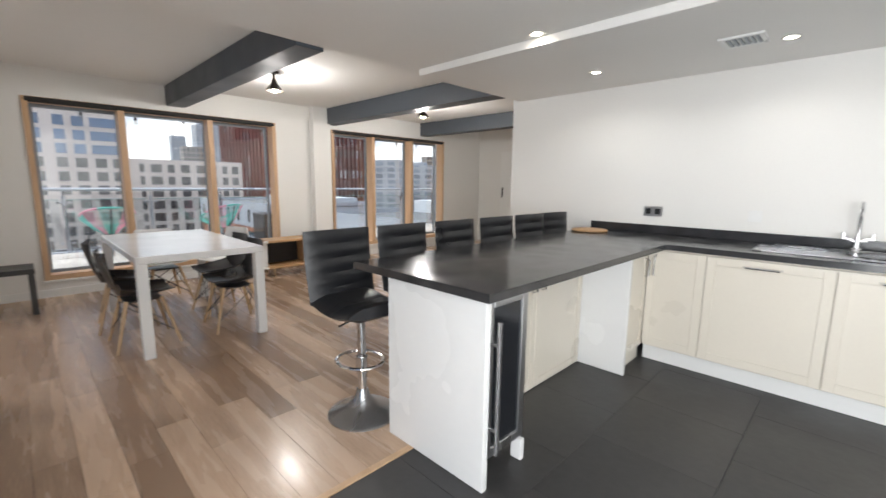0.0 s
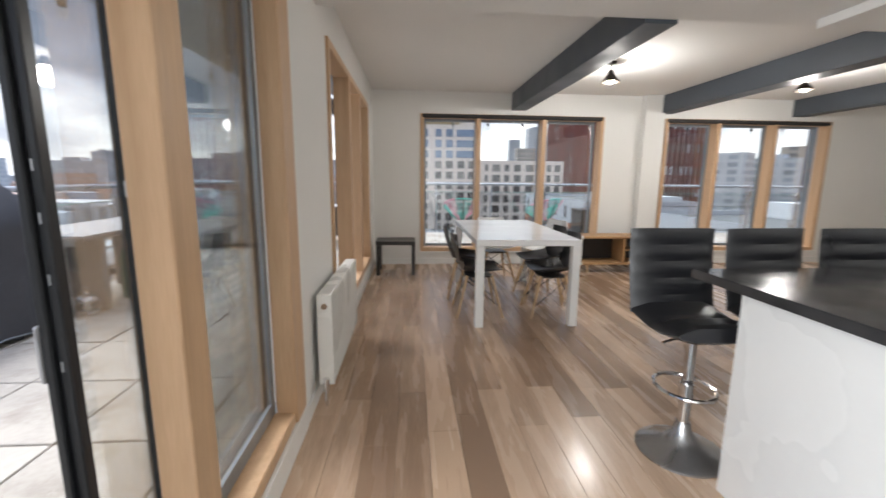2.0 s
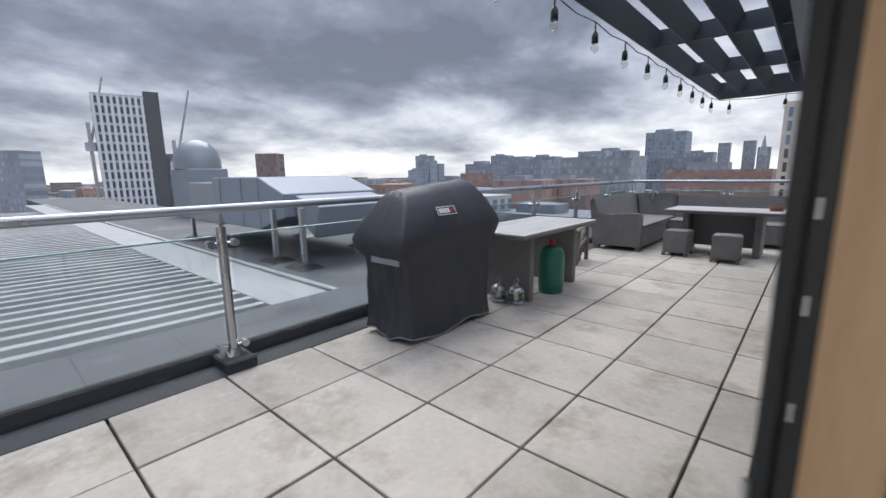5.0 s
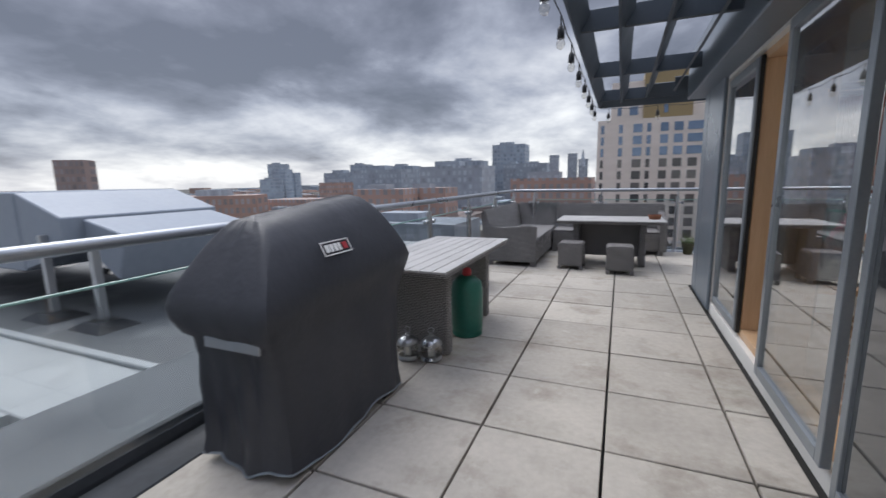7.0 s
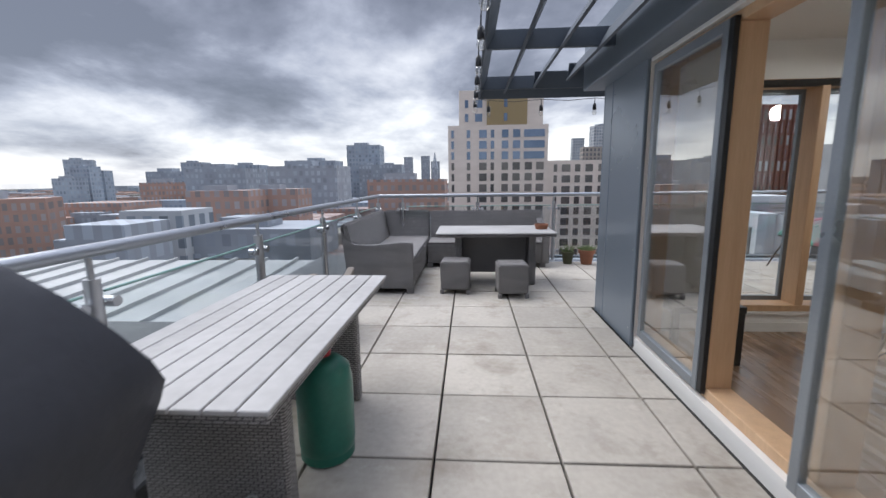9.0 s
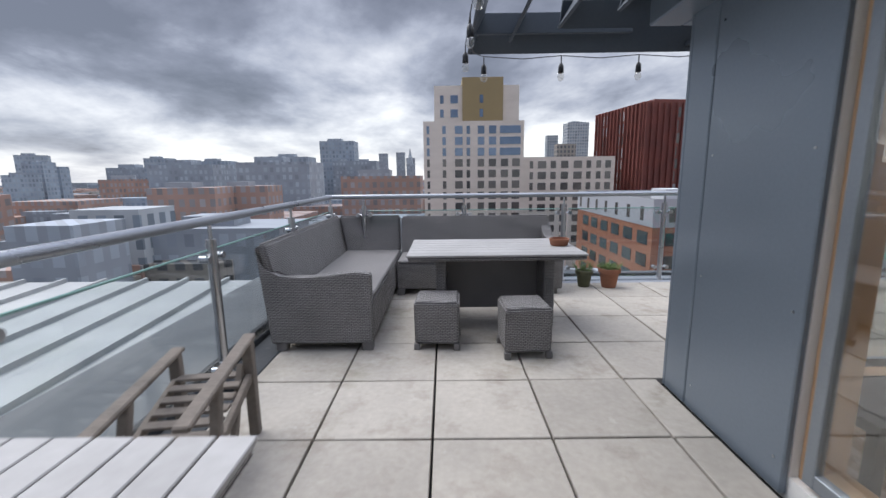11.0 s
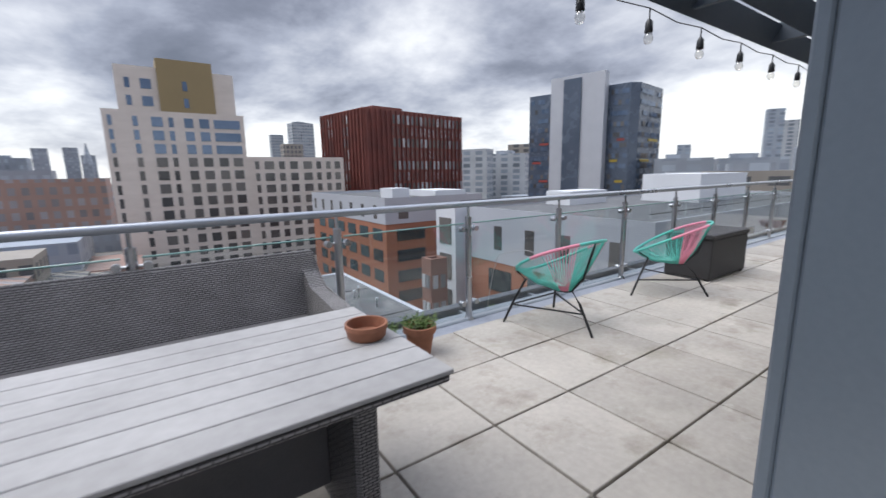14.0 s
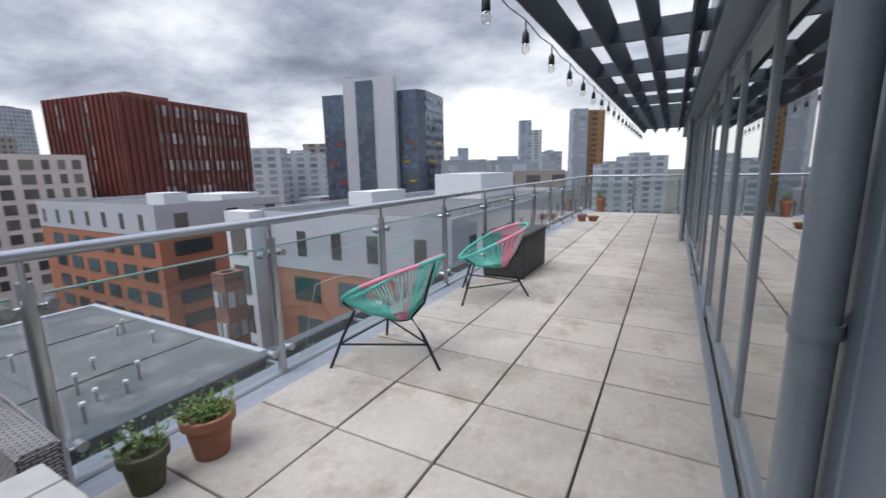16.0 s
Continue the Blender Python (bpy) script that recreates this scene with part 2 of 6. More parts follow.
def stained(m, colour, scale, lo, hi, amount, rough=0.0):
    """Adds irregular stains of one colour to a material."""
    n, l = m.node_tree.nodes, m.node_tree.links
    b = n["Principled BSDF"]
    src = b.inputs["Base Color"].links[0].from_socket
    g, t, r, mx = n.new("ShaderNodeNewGeometry"), n.new("ShaderNodeTexNoise"), n.new("ShaderNodeMapRange"), n.new("ShaderNodeMix")
    t.inputs["Scale"].default_value, t.inputs["Detail"].default_value, t.inputs["Roughness"].default_value = scale, 8, 0.68
    for i, v in enumerate((lo, hi, 0.0, amount)):
        r.inputs[i + 1].default_value = v
    mx.data_type = "RGBA"
    mx.inputs[7].default_value = (*colour, 1)
    l.new(g.outputs["Position"], t.inputs["Vector"])
    l.new(t.outputs["Fac"], r.inputs[0])
    l.new(r.outputs[0], mx.inputs["Factor"])
    l.new(src, mx.inputs[6])
    l.new(mx.outputs[2], b.inputs["Base Color"])


stained(M["paver"], (0.22, 0.185, 0.15), 2.3, 0.52, 0.70, 0.75)
stained(M["paver"], (0.54, 0.515, 0.465), 5.5, 0.60, 0.72, 0.5)
stained(M["paver"], (0.17, 0.165, 0.10), 1.2, 0.57, 0.70, 0.5)
stained(M["paver"], (0.10, 0.09, 0.07), 38.0, 0.68, 0.74, 0.6)
stained(M["paver"], (0.15, 0.145, 0.11), 0.9, 0.54, 0.72, 0.45)
M["kerb_cap"] = mat("grey_membrane_cap", (0.115, 0.125, 0.135), (0.07, 0.077, 0.084), 0.5, s1=1.6, s2=22, bump=0.2, dist=0.005)
stained(M["kerb_cap"], (0.28, 0.30, 0.30), 2.2, 0.58, 0.72, 0.5)
M["rattan_dark"] = wicker_mat("dark_rattan", (0.045, 0.042, 0.045), (0.012, 0.012, 0.012), 30.0, 70.0)
M["joint"] = mat("dark_joint", (0.035, 0.034, 0.032), (0.02, 0.02, 0.02), 0.95)
M["kerb"] = mat("dark_bitumen_upstand", (0.034, 0.039, 0.046), (0.018, 0.021, 0.025), 0.75, s1=2.5, s2=25, bump=0.3, dist=0.006)
M["felt"] = mat("grey_roof_membrane", (0.13, 0.135, 0.14), (0.075, 0.08, 0.085), 0.75, s1=0.9, s2=20, bump=0.2, dist=0.006)
M["roof_metal"] = mat("pale_metal_roof", (0.43, 0.445, 0.445), (0.31, 0.325, 0.33), 0.5, 0.1, s1=0.8, s2=18, stretch=(0.3, 2, 1), bump=0.06, dist=0.004, rand=0.25)
stained(M["kerb"], (0.13, 0.14, 0.145), 3.0, 0.60, 0.76, 0.4)
stained(M["felt"], (0.26, 0.265, 0.26), 0.9, 0.52, 0.70, 0.55)
stained(M["roof_metal"], (0.30, 0.33, 0.30), 1.4, 0.52, 0.75, 0.5)
M["wicker"] = wicker_mat("grey_wicker", (0.44, 0.42, 0.415), (0.05, 0.047, 0.047), 30.0, 80.0)
M["wicker_seat"] = mat("grey_wicker_seat", (0.19, 0.18, 0.178), (0.13, 0.125, 0.123), 0.7, s1=3, s2=120, bump=0.35, dist=0.004)
M["slat"] = mat("grey_weathered_slat", (0.42, 0.412, 0.405), (0.29, 0.283, 0.275), 0.6, s1=2, s2=20, stretch=(1, 1, 1), bump=0.15, dist=0.003, rand=0.15)
M["oldwood"] = mat("weathered_grey_wood", (0.24, 0.205, 0.175), (0.11, 0.095, 0.08), 0.85, s1=4, s2=30, stretch=(1, 3, 1), bump=0.5, dist=0.006)
M["cover"] = mat("black_cover_fabric", (0.034, 0.037, 0.047), (0.024, 0.026, 0.034), 0.52, s1=3, s2=26, bump=0.35, dist=0.008)
M["leather"] = mat("black_leatherette", (0.016, 0.017, 0.020), (0.010, 0.010, 0.012), 0.38, s1=4, s2=140, bump=0.25, dist=0.002)
M["white_gloss"] = mat("white_gloss_panel", (0.82, 0.82, 0.81), (0.79, 0.79, 0.78), 0.18, s1=1, s2=30, bump=0.01, dist=0.001)
M["cream"] = mat("cream_cabinet_front", (0.74, 0.69, 0.60), (0.70, 0.65, 0.565), 0.35, s1=1.2, s2=60, bump=0.03, dist=0.001)
M["granite"] = mat("black_granite_worktop", (0.045, 0.045, 0.048), (0.018, 0.018, 0.020), 0.16, s1=6, s2=160, bump=0.02, dist=0.001, rvar=0.05)
M["black_wood"] = mat("black_painted_wood", (0.022, 0.020, 0.019), (0.014, 0.013, 0.012), 0.4, s1=4, s2=40, stretch=(1, 6, 1), bump=0.06, dist=0.001)
M["black_plastic"] = mat("black_shell_plastic", (0.020, 0.021, 0.024), (0.014, 0.015, 0.017), 0.35, s1=3, s2=80, bump=0.05, dist=0.001)
M["white_plastic"] = mat("white_shell_plastic", (0.78, 0.78, 0.77), (0.74, 0.74, 0.73), 0.35, s1=3, s2=80, bump=0.03, dist=0.001)
M["beech"] = mat("pale_beech_leg", (0.58, 0.40, 0.23), (0.47, 0.31, 0.17), 0.45, s1=5, s2=40, stretch=(5, 5, 0.6), bump=0.06, dist=0.001)
M["shelf_wood"] = mat("oak_shelf_unit", (0.50, 0.31, 0.15), (0.36, 0.20, 0.09), 0.45, s1=3, s2=24, stretch=(0.7, 5, 5), bump=0.06, dist=0.001)
M["white_metal"] = mat("white_enamel", (0.80, 0.80, 0.77), (0.76, 0.76, 0.73), 0.3, s1=2, s2=40, bump=0.02, dist=0.001)
M["terracotta"] = mat("terracotta_clay", (0.32, 0.135, 0.078), (0.20, 0.085, 0.05), 0.8, s1=6, s2=40, bump=0.25, dist=0.003)
M["green_pot"] = mat("mossy_dark_pot", (0.10, 0.10, 0.055), (0.05, 0.055, 0.03), 0.75, s1=6, s2=40, bump=0.25, dist=0.003)
M["soil"] = mat("dark_soil", (0.06, 0.042, 0.028), (0.03, 0.022, 0.015), 0.95, s1=15, s2=80, bump=0.8, dist=0.01)
M["leaf"] = mat("fresh_green_leaf", (0.13, 0.20, 0.045), (0.06, 0.11, 0.025), 0.55, s1=20, s2=60, bump=0.1, dist=0.001, island=0.6)
M["gas_green"] = mat("green_gas_bottle_paint", (0.02, 0.16, 0.115), (0.012, 0.11, 0.08), 0.4, s1=4, s2=40, bump=0.08, dist=0.002)
M["red"] = mat("red_plastic", (0.45, 0.03, 0.04), (0.33, 0.02, 0.03), 0.45)
M["cord_teal"] = mat("turquoise_cord", (0.10, 0.50, 0.42), (0.07, 0.40, 0.34), 0.45, s1=6, s2=60, bump=0.1, dist=0.001)
M["cord_pink"] = mat("pink_cord", (0.72, 0.27, 0.36), (0.62, 0.21, 0.30), 0.45, s1=6, s2=60, bump=0.1, dist=0.001)
M["black_steel"] = mat("black_painted_steel", (0.018, 0.019, 0.021), (0.012, 0.012, 0.014), 0.42, 0.3, s1=5, s2=60, bump=0.05, dist=0.001)
M["duct"] = mat("pale_duct_metal", (0.235, 0.27, 0.32), (0.185, 0.215, 0.26), 0.5, 0.1, s1=0.8, s2=14, bump=0.06, dist=0.004)
M["white_clad_paint"] = mat("white_vent_paint", (0.38, 0.395, 0.395), (0.30, 0.312, 0.312), 0.5, s1=3, s2=20, bump=0.05, dist=0.002)
M["bulb"] = glass_mat("bulb_glass", (0.96, 0.95, 0.92), 2.5)
M["lamp_on"] = glow_mat("lit_lamp", (1.0, 0.88, 0.70), 14.0)
M["bronze"] = mat("dark_bronze", (0.05, 0.04, 0.033), (0.03, 0.025, 0.02), 0.35, 0.8, s1=5, s2=50, bump=0.05, dist=0.001)
M["dark_glass"] = mat("smoked_glass", (0.012, 0.014, 0.018), (0.008, 0.009, 0.012), 0.06, s1=2, s2=20, bump=0)
M["tinted_pane"] = mat("tinted_facade_glass", (0.05, 0.056, 0.062), (0.04, 0.045, 0.05), 0.03, s1=0.7, s2=3, bump=0.015, dist=0.01, rvar=0.02, coat=1.0)
M["membrane"] = mat("blue_grey_membrane", (0.30, 0.32, 0.37), (0.19, 0.205, 0.24), 0.45, s1=3, s2=24, bump=0.15, dist=0.004)
M["blind"] = mat("dark_blind_fabric", (0.03, 0.028, 0.027), (0.02, 0.019, 0.018), 0.8, s1=5, s2=120, bump=0.2, dist=0.002)
M["pvc"] = mat("grey_pipe", (0.25, 0.28, 0.31), (0.19, 0.215, 0.24), 0.38, 0.2, s1=2, s2=30, bump=0.05, dist=0.002)
M["white_trim"] = mat("white_trim_paint", (0.80, 0.80, 0.78), (0.76, 0.76, 0.74), 0.4, s1=2, s2=50, bump=0.03, dist=0.001)


# ---- mesh helpers ----
def box(bm, x0, y0, z0, x1, y1, z1, bevel=0.0, seg=1, m=None):
    r = bmesh.ops.create_cube(bm, size=1.0, matrix=Matrix.Translation(((x0 + x1) / 2, (y0 + y1) / 2, (z0 + z1) / 2)) @ Matrix.Diagonal((abs(x1 - x0), abs(y1 - y0), abs(z1 - z0), 1)))
    vs = r["verts"]
    if bevel:
        es = list({e for v in vs for e in v.link_edges})
        out = bmesh.ops.bevel(bm, geom=es, offset=bevel, segments=seg, affect="EDGES", profile=0.6)
        vs = list({v for f in out["faces"] for v in f.verts} | {v for v in vs if v.is_valid})
    if m is not None:
        bmesh.ops.transform(bm, matrix=m, verts=[v for v in vs if v.is_valid])
    return bm


def rod(bm, p0, p1, r0, r1=None, seg=10):
    p0, p1 = Vector(p0), Vector(p1)
    d = p1 - p0
    m = Matrix.Translation((p0 + p1) / 2) @ d.to_track_quat("Z", "Y").to_matrix().to_4x4()
    bmesh.ops.create_cone(bm, cap_ends=True, segments=seg, radius1=r0, radius2=r0 if r1 is None else r1, depth=d.length, matrix=m)
    return bm


def tube(bm, pts, r, seg=8, closed=False):
    """A round bar along a line of points."""
    pts = [Vector(p) for p in pts]
    n, rings = len(pts), []
    for i, p in enumerate(pts):
        a = pts[(i - 1) % n] if closed or i else p
        b = pts[(i + 1) % n] if closed or i < n - 1 else p
        d = (b - a).normalized()
        u = d.orthogonal().normalized() if abs(d.z) > 0.95 else d.cross(Vector((0, 0, 1))).normalized()
        w = d.cross(u)
        rings.append([bm.verts.new(p + r * (math.cos(t) * u + math.sin(t) * w)) for t in [2 * math.pi * k / seg for k in range(seg)]])
    for i in range(n if closed else n - 1):
        a, b = rings[i], rings[(i + 1) % n]
        for k in range(seg):
            bm.faces.new((a[k], a[(k + 1) % seg], b[(k + 1) % seg], b[k]))
    if not closed:
        bm.faces.new(rings[0][::-1])
        bm.faces.new(rings[-1])
    return bm


def lathe(bm, prof, at=(0, 0, 0), seg=20):
    """A turned body from (radius, height) pairs."""
    rings = []
    for r, z in prof:
        rings.append([bm.verts.new((at[0] + r * math.cos(2 * math.pi * k / seg), at[1] + r * math.sin(2 * math.pi * k / seg), at[2] + z)) for k in range(seg)])
    for a, b in zip(rings, rings[1:]):
        for k in range(seg):
            bm.faces.new((a[k], a[(k + 1) % seg], b[(k + 1) % seg], b[k]))
    bm.faces.new(rings[0][::-1])
    bm.faces.new(rings[-1])
    return bm


def prism(bm, outline, z0, z1):
    """An upright prism over an outline of (x, y)."""
    lo, hi = [bm.verts.new((*p, z0)) for p in outline], [bm.verts.new((*p, z1)) for p in outline]
    n = len(outline)
    bm.faces.new(lo[::-1])
    bm.faces.new(hi)
    for i in range(n):
        bm.faces.new((lo[i], lo[(i + 1) % n], hi[(i + 1) % n], hi[i]))
    return bm


def extrude_y(outline, y0, y1, bevel=0.012):
    """A sheet-metal body from an (x, z) outline, drawn along y."""
    bm = bmesh.new()
    lo, hi = [bm.verts.new((x, y0, z)) for x, z in outline], [bm.verts.new((x, y1, z)) for x, z in outline]
    bm.faces.new(lo)
    bm.faces.new(hi[::-1])
    for k in range(len(outline)):
        j = (k + 1) % len(outline)
        bm.faces.new((lo[k], hi[k], hi[j], lo[j]))
    bmesh.ops.recalc_face_normals(bm, faces=bm.faces)
    bmesh.ops.bevel(bm, geom=bm.edges[:], offset=bevel, segments=1, affect="EDGES")
    return bm


def mesh_of(name, bm, material, smooth=False):
    me = bpy.data.meshes.new(name)
    bmesh.ops.recalc_face_normals(bm, faces=bm.faces)
    bm.to_mesh(me)
    bm.free()
    me.materials.append(material)
    if smooth:
        for p in me.polygons:
            p.use_smooth = True
        me.set_sharp_from_angle(angle=radians(40))
    return me


def part(name, bm, material, parent=None, label="", smooth=False):
    ob = new(name, mesh_of(name, bm, material, smooth))
    if parent is not None:
        ob.parent = parent
    if label:
        tagged(ob, label)
    return ob


def put_mesh(name, me, parent, where, rz=0.0, scale=None):
    """One more object on a mesh that is shared."""
    ob = new(name, me)
    ob.location, ob.rotation_euler = where, (0, 0, rz)
    if scale:
        ob.scale = scale
    ob.parent = parent
    return ob


def thing(name, label, category, at=(0, 0, 0), group="", rz=0.0):
    e = new(name)
    e.empty_display_size = 0.1
    e.location, e.rotation_euler = at, (0, 0, radians(rz))
    return tagged(e, label, category, group)


def boxes(*rows, bevel=0.0):
    bm = bmesh.new()
    for r in rows:
        box(bm, *r, bevel=bevel)
    return bm


def structure(name, bm, material, label, category):
    return tagged(part(name, bm, material), label, category, kind="structure")

# ---- the flat: shell ----
FL, CEIL, LOWC, SOFF = -0.14, 2.44, 2.21, 2.15
XW, YN, XE, XK, YS = 0.19, -0.25, 8.66, 4.87, -9.2
HEAD, SILL = 2.12, 0.06
A0, A1 = -9.0, -4.55      # west door opening
B0, B1 = -3.62, -0.95     # west window opening
W1, W2 = (0.90, 3.70), (4.67, 7.43)

structure("wall_west", boxes((0.03, YS, -0.4, XW, A0, 2.6), (0.03, A0, -0.4, XW, A1, -0.02), (0.03, A0, HEAD, XW, A1, 2.6), (0.03, A1, -0.4, XW, B0, 2.6),
          (0.03, B0, -0.4, XW, B1, SILL), (0.03, B0, HEAD, XW, B1, 2.6), (0.03, B1, -0.4, XW, -0.03, 2.6)), M["paint"], "white painted plaster wall with tall glazed openings", "wall")
structure("wall_north", boxes((XW, YN, -0.4, W1[0], -0.03, 2.6), (W1[0], YN, -0.4, W1[1], -0.03, SILL), (W1[0], YN, HEAD, W1[1], -0.03, 2.6), (W1[1], YN, -0.4, W2[0], -0.03, 2.6),
          (W2[0], YN, -0.4, W2[1], -0.03, SILL), (W2[0], YN, HEAD, W2[1], -0.03, 2.6), (W2[1], YN, -0.4, XE + 0.15, -0.03, 2.6)), M["paint"], "white painted wall with two wide windows", "wall")
structure("wall_pier", boxes((4.28, YN - 0.12, FL, 4.58, YN, CEIL)), M["paint"], "white plastered pier between the windows", "wall")
structure("wall_east", boxes((XE, -3.9, -0.4, XE + 0.15, YN, 2.6)), M["paint"], "white painted wall", "wall")
structure("wall_kitchen", boxes((XK, YS, -0.4, XK + 0.15, -3.9, 2.6)), M["paint"], "white painted kitchen wall", "wall")
structure("wall_inner", boxes((XK + 0.15, -4.05, -0.4, XE + 0.15, -3.9, 2.6)), M["paint"], "white painted wall", "wall")
structure("wall_south", boxes((0.03, YS - 0.15, -0.4, XK + 0.15, YS, 2.6)), M["paint"], "white painted wall", "wall")
structure("ceiling", boxes((0.03, -3.88, CEIL, XE + 0.15, -0.03, 2.62), (0.03, YS - 0.15, LOWC, XK + 0.15, -3.88, 2.62)), M["ceiling"], "white plaster ceiling, lower over the kitchen", "ceiling")
structure("ceiling_soffit", boxes((3.34, YS, SOFF, XK, -3.98, LOWC - 0.003), bevel=0.004), M["ceiling"], "white dropped soffit above the kitchen run", "ceiling")
for i, x in enumerate((2.26, 4.54, 6.74)):
    structure("beam_%d" % (i + 1), boxes((x, -3.877, 2.185, x + 0.22, YN + 0.0, CEIL - 0.003), bevel=0.004), M["beam"], "dark grey painted ceiling beam", "beam")
structure("floor_slab", boxes((0.03, YS - 0.15, FL - 0.3, XE + 0.15, -0.03, FL - 0.012)), M["grout"], "dark floor slab under planks and tiles", "floor")
structure("baseboard", boxes((XW, B0 - 1.0, FL, XW + 0.014, YN, FL + 0.09), (XW + 0.014, YN - 0.014, FL, 4.28, YN, FL + 0.09), (4.58, YN - 0.014, FL, XE, YN, FL + 0.09)), M["white_trim"], "white painted skirting board", "baseboard")


def pine_window(name, axis, a0, a1, lo, hi, inner, outer, posts, label, open_bay=None, proud=(0, 0, 0), sash=("alu", 0.05)):
    """A timber frame in a wall opening with a grey outer frame and tall panes. axis: the way along which the wall runs."""
    def at(u0, v0, z0, u1, v1, z1):
        return (v0, u0, z0, v1, u1, z1) if axis == "y" else (u0, v0, z0, u1, v1, z1)
    w = tagged(new(name), label, "window", kind="structure")
    fi = inner + (0.02 if axis == "y" else -0.02)
    mid = inner * 0.35 + outer * 0.65
    t = 0.055
    bars = [(a0, lo, a0 + t, hi), (a1 - t, lo, a1, hi), (a0 + t, lo, a1 - t, lo + 0.06), (a0 + t, hi - t, a1 - t, hi)]
    for u0, z0, u1, z1 in bars:
        part("window_frame", boxes(at(u0, min(fi, mid), z0, u1, max(fi, mid), z1), bevel=0.004), M["pine"], w)
    for p in posts:
        part("mullion", boxes(at(p - 0.035, min(fi, mid), lo + 0.06, p + 0.035, max(fi, mid), hi - t), bevel=0.004), M["pine"], w, "pine mullion")
    edges = [a0 + t] + list(posts) + [a1 - t]
    for i, (u0, u1) in enumerate(zip(edges, edges[1:])):
        if i == open_bay:
            continue
        f, gl = sash[1], outer * 0.7 + mid * 0.3 + proud[i]
        part("sash", boxes(at(u0, gl - 0.02, lo + 0.03, u0 + f, gl + 0.02, hi - 0.03), at(u1 - f, gl - 0.02, lo + 0.03, u1, gl + 0.02, hi - 0.03),
                           at(u0 + f, gl - 0.02, lo + 0.03, u1 - f, gl + 0.02, lo + 0.09), at(u0 + f, gl - 0.02, hi - 0.09, u1 - f, gl + 0.02, hi - 0.03), bevel=0.003), M[sash[0]], w, "grey aluminium sash")
        g = part("pane", boxes(at(u0 + f, gl - 0.004, lo + 0.09, u1 - f, gl + 0.004, hi - 0.09)), M["glass"], w)
        g.visible_shadow = False
    return w


pine_window("window_1", "x", W1[0], W1[1], SILL, HEAD, YN, 0.0, (1.77, 2.77), "tall three-pane window with pine frame", sash=("pvc", 0.036))
pine_window("window_2", "x", W2[0], W2[1], SILL, HEAD, YN, 0.0, (5.55, 6.50), "tall three-pane window with pine frame", sash=("pvc", 0.036))
pine_window("window_3", "y", B0, B1, SILL, HEAD, XW, 0.0, (-2.64, -1.86), "tall west window with pine frame and one open bay", open_bay=1, proud=(-0.024, 0.0, 0.03))
structure("window_gasket", boxes((0.034, -1.905, SILL + 0.03, 0.062, -1.862, HEAD - 0.03), bevel=0.002), M["black_alu"], "black weather seal beside the opened window leaf", "trim")
for (x0, x1) in (W1, W2):
    b = thing("roller_blind", "dark fabric blind rolled up at the window head", "blind", (0, 0, 0))
    part("roll", boxes((x0 + 0.02, YN - 0.03, HEAD - 0.06, x1 - 0.02, YN + 0.04, HEAD), bevel=0.015), M["blind"], b)
    structure("window_sill", boxes((x0 - 0.02, YN - 0.03, SILL - 0.03, x1 + 0.02, YN + 0.02, SILL), bevel=0.004), M["white_trim"], "white window board", "sill")
structure("window_sill", boxes((XW - 0.02, B0, SILL - 0.03, XW + 0.03, B1, SILL), bevel=0.004), M["white_trim"], "white window board", "sill")

# west door: timber frame, a fixed pane, one leaf slid aside
door = tagged(new("door_1"), "sliding terrace door with pine posts, standing open", "door", kind="structure")
POST_Y, STILE_Y = -5.525, -5.83
for x0, y0, x1, y1 in ((0.10, A1 - 0.165, XW + 0.012, A1), (0.074, POST_Y - 0.066, 0.172, POST_Y + 0.066), (0.10, A0, XW + 0.012, A0 + 0.08)):
    part("door_post", boxes((x0, y0, -0.02, x1, y1, HEAD - 0.07), bevel=0.004), M["pine"], door, "knotty pine post")
part("door_head", boxes((0.075, A0 + 0.08, HEAD - 0.07, XW + 0.01, A1 - 0.165, HEAD - 0.001), bevel=0.004), M["pine"], door)
part("door_sill", boxes((0.08, POST_Y + 0.066, -0.02, XW, A1 - 0.165, 0.045), bevel=0.004), M["pine"], door)
part("threshold", boxes((-0.02, A0, -0.06, 0.10, A1, 0.012), bevel=0.004), M["alu"], door, "grey aluminium threshold track")
structure("step_board", boxes((XW - 0.0, A0, FL, XW + 0.02, A1, -0.01), bevel=0.003), M["white_trim"], "white riser board below the door", "trim")


def leaf(parent, x, y0, y1, frame_mat, lo=0.012, hi=HEAD - 0.02, w=0.06, th=0.022):
    lf = part("door_leaf", boxes((x - th, y0, lo, x + th, y0 + w, hi), (x - th, y1 - w, lo, x + th, y1, hi), (x - th, y0 + w, lo, x + th, y1 - w, lo + 0.07),
              (x - th, y0 + w, hi - 0.07, x + th, y1 - w, hi), bevel=0.003), frame_mat, parent)
    g = part("pane", boxes((x - 0.004, y0 + w, lo + 0.07, x + 0.004, y1 - w, hi - 0.07)), M["rail_glass"], lf)
    g.visible_shadow = False
    return lf


leaf(door, 0.0865, POST_Y + 0.068, A1 - 0.168, M["alu"], lo=0.046, w=0.045, th=0.0095)
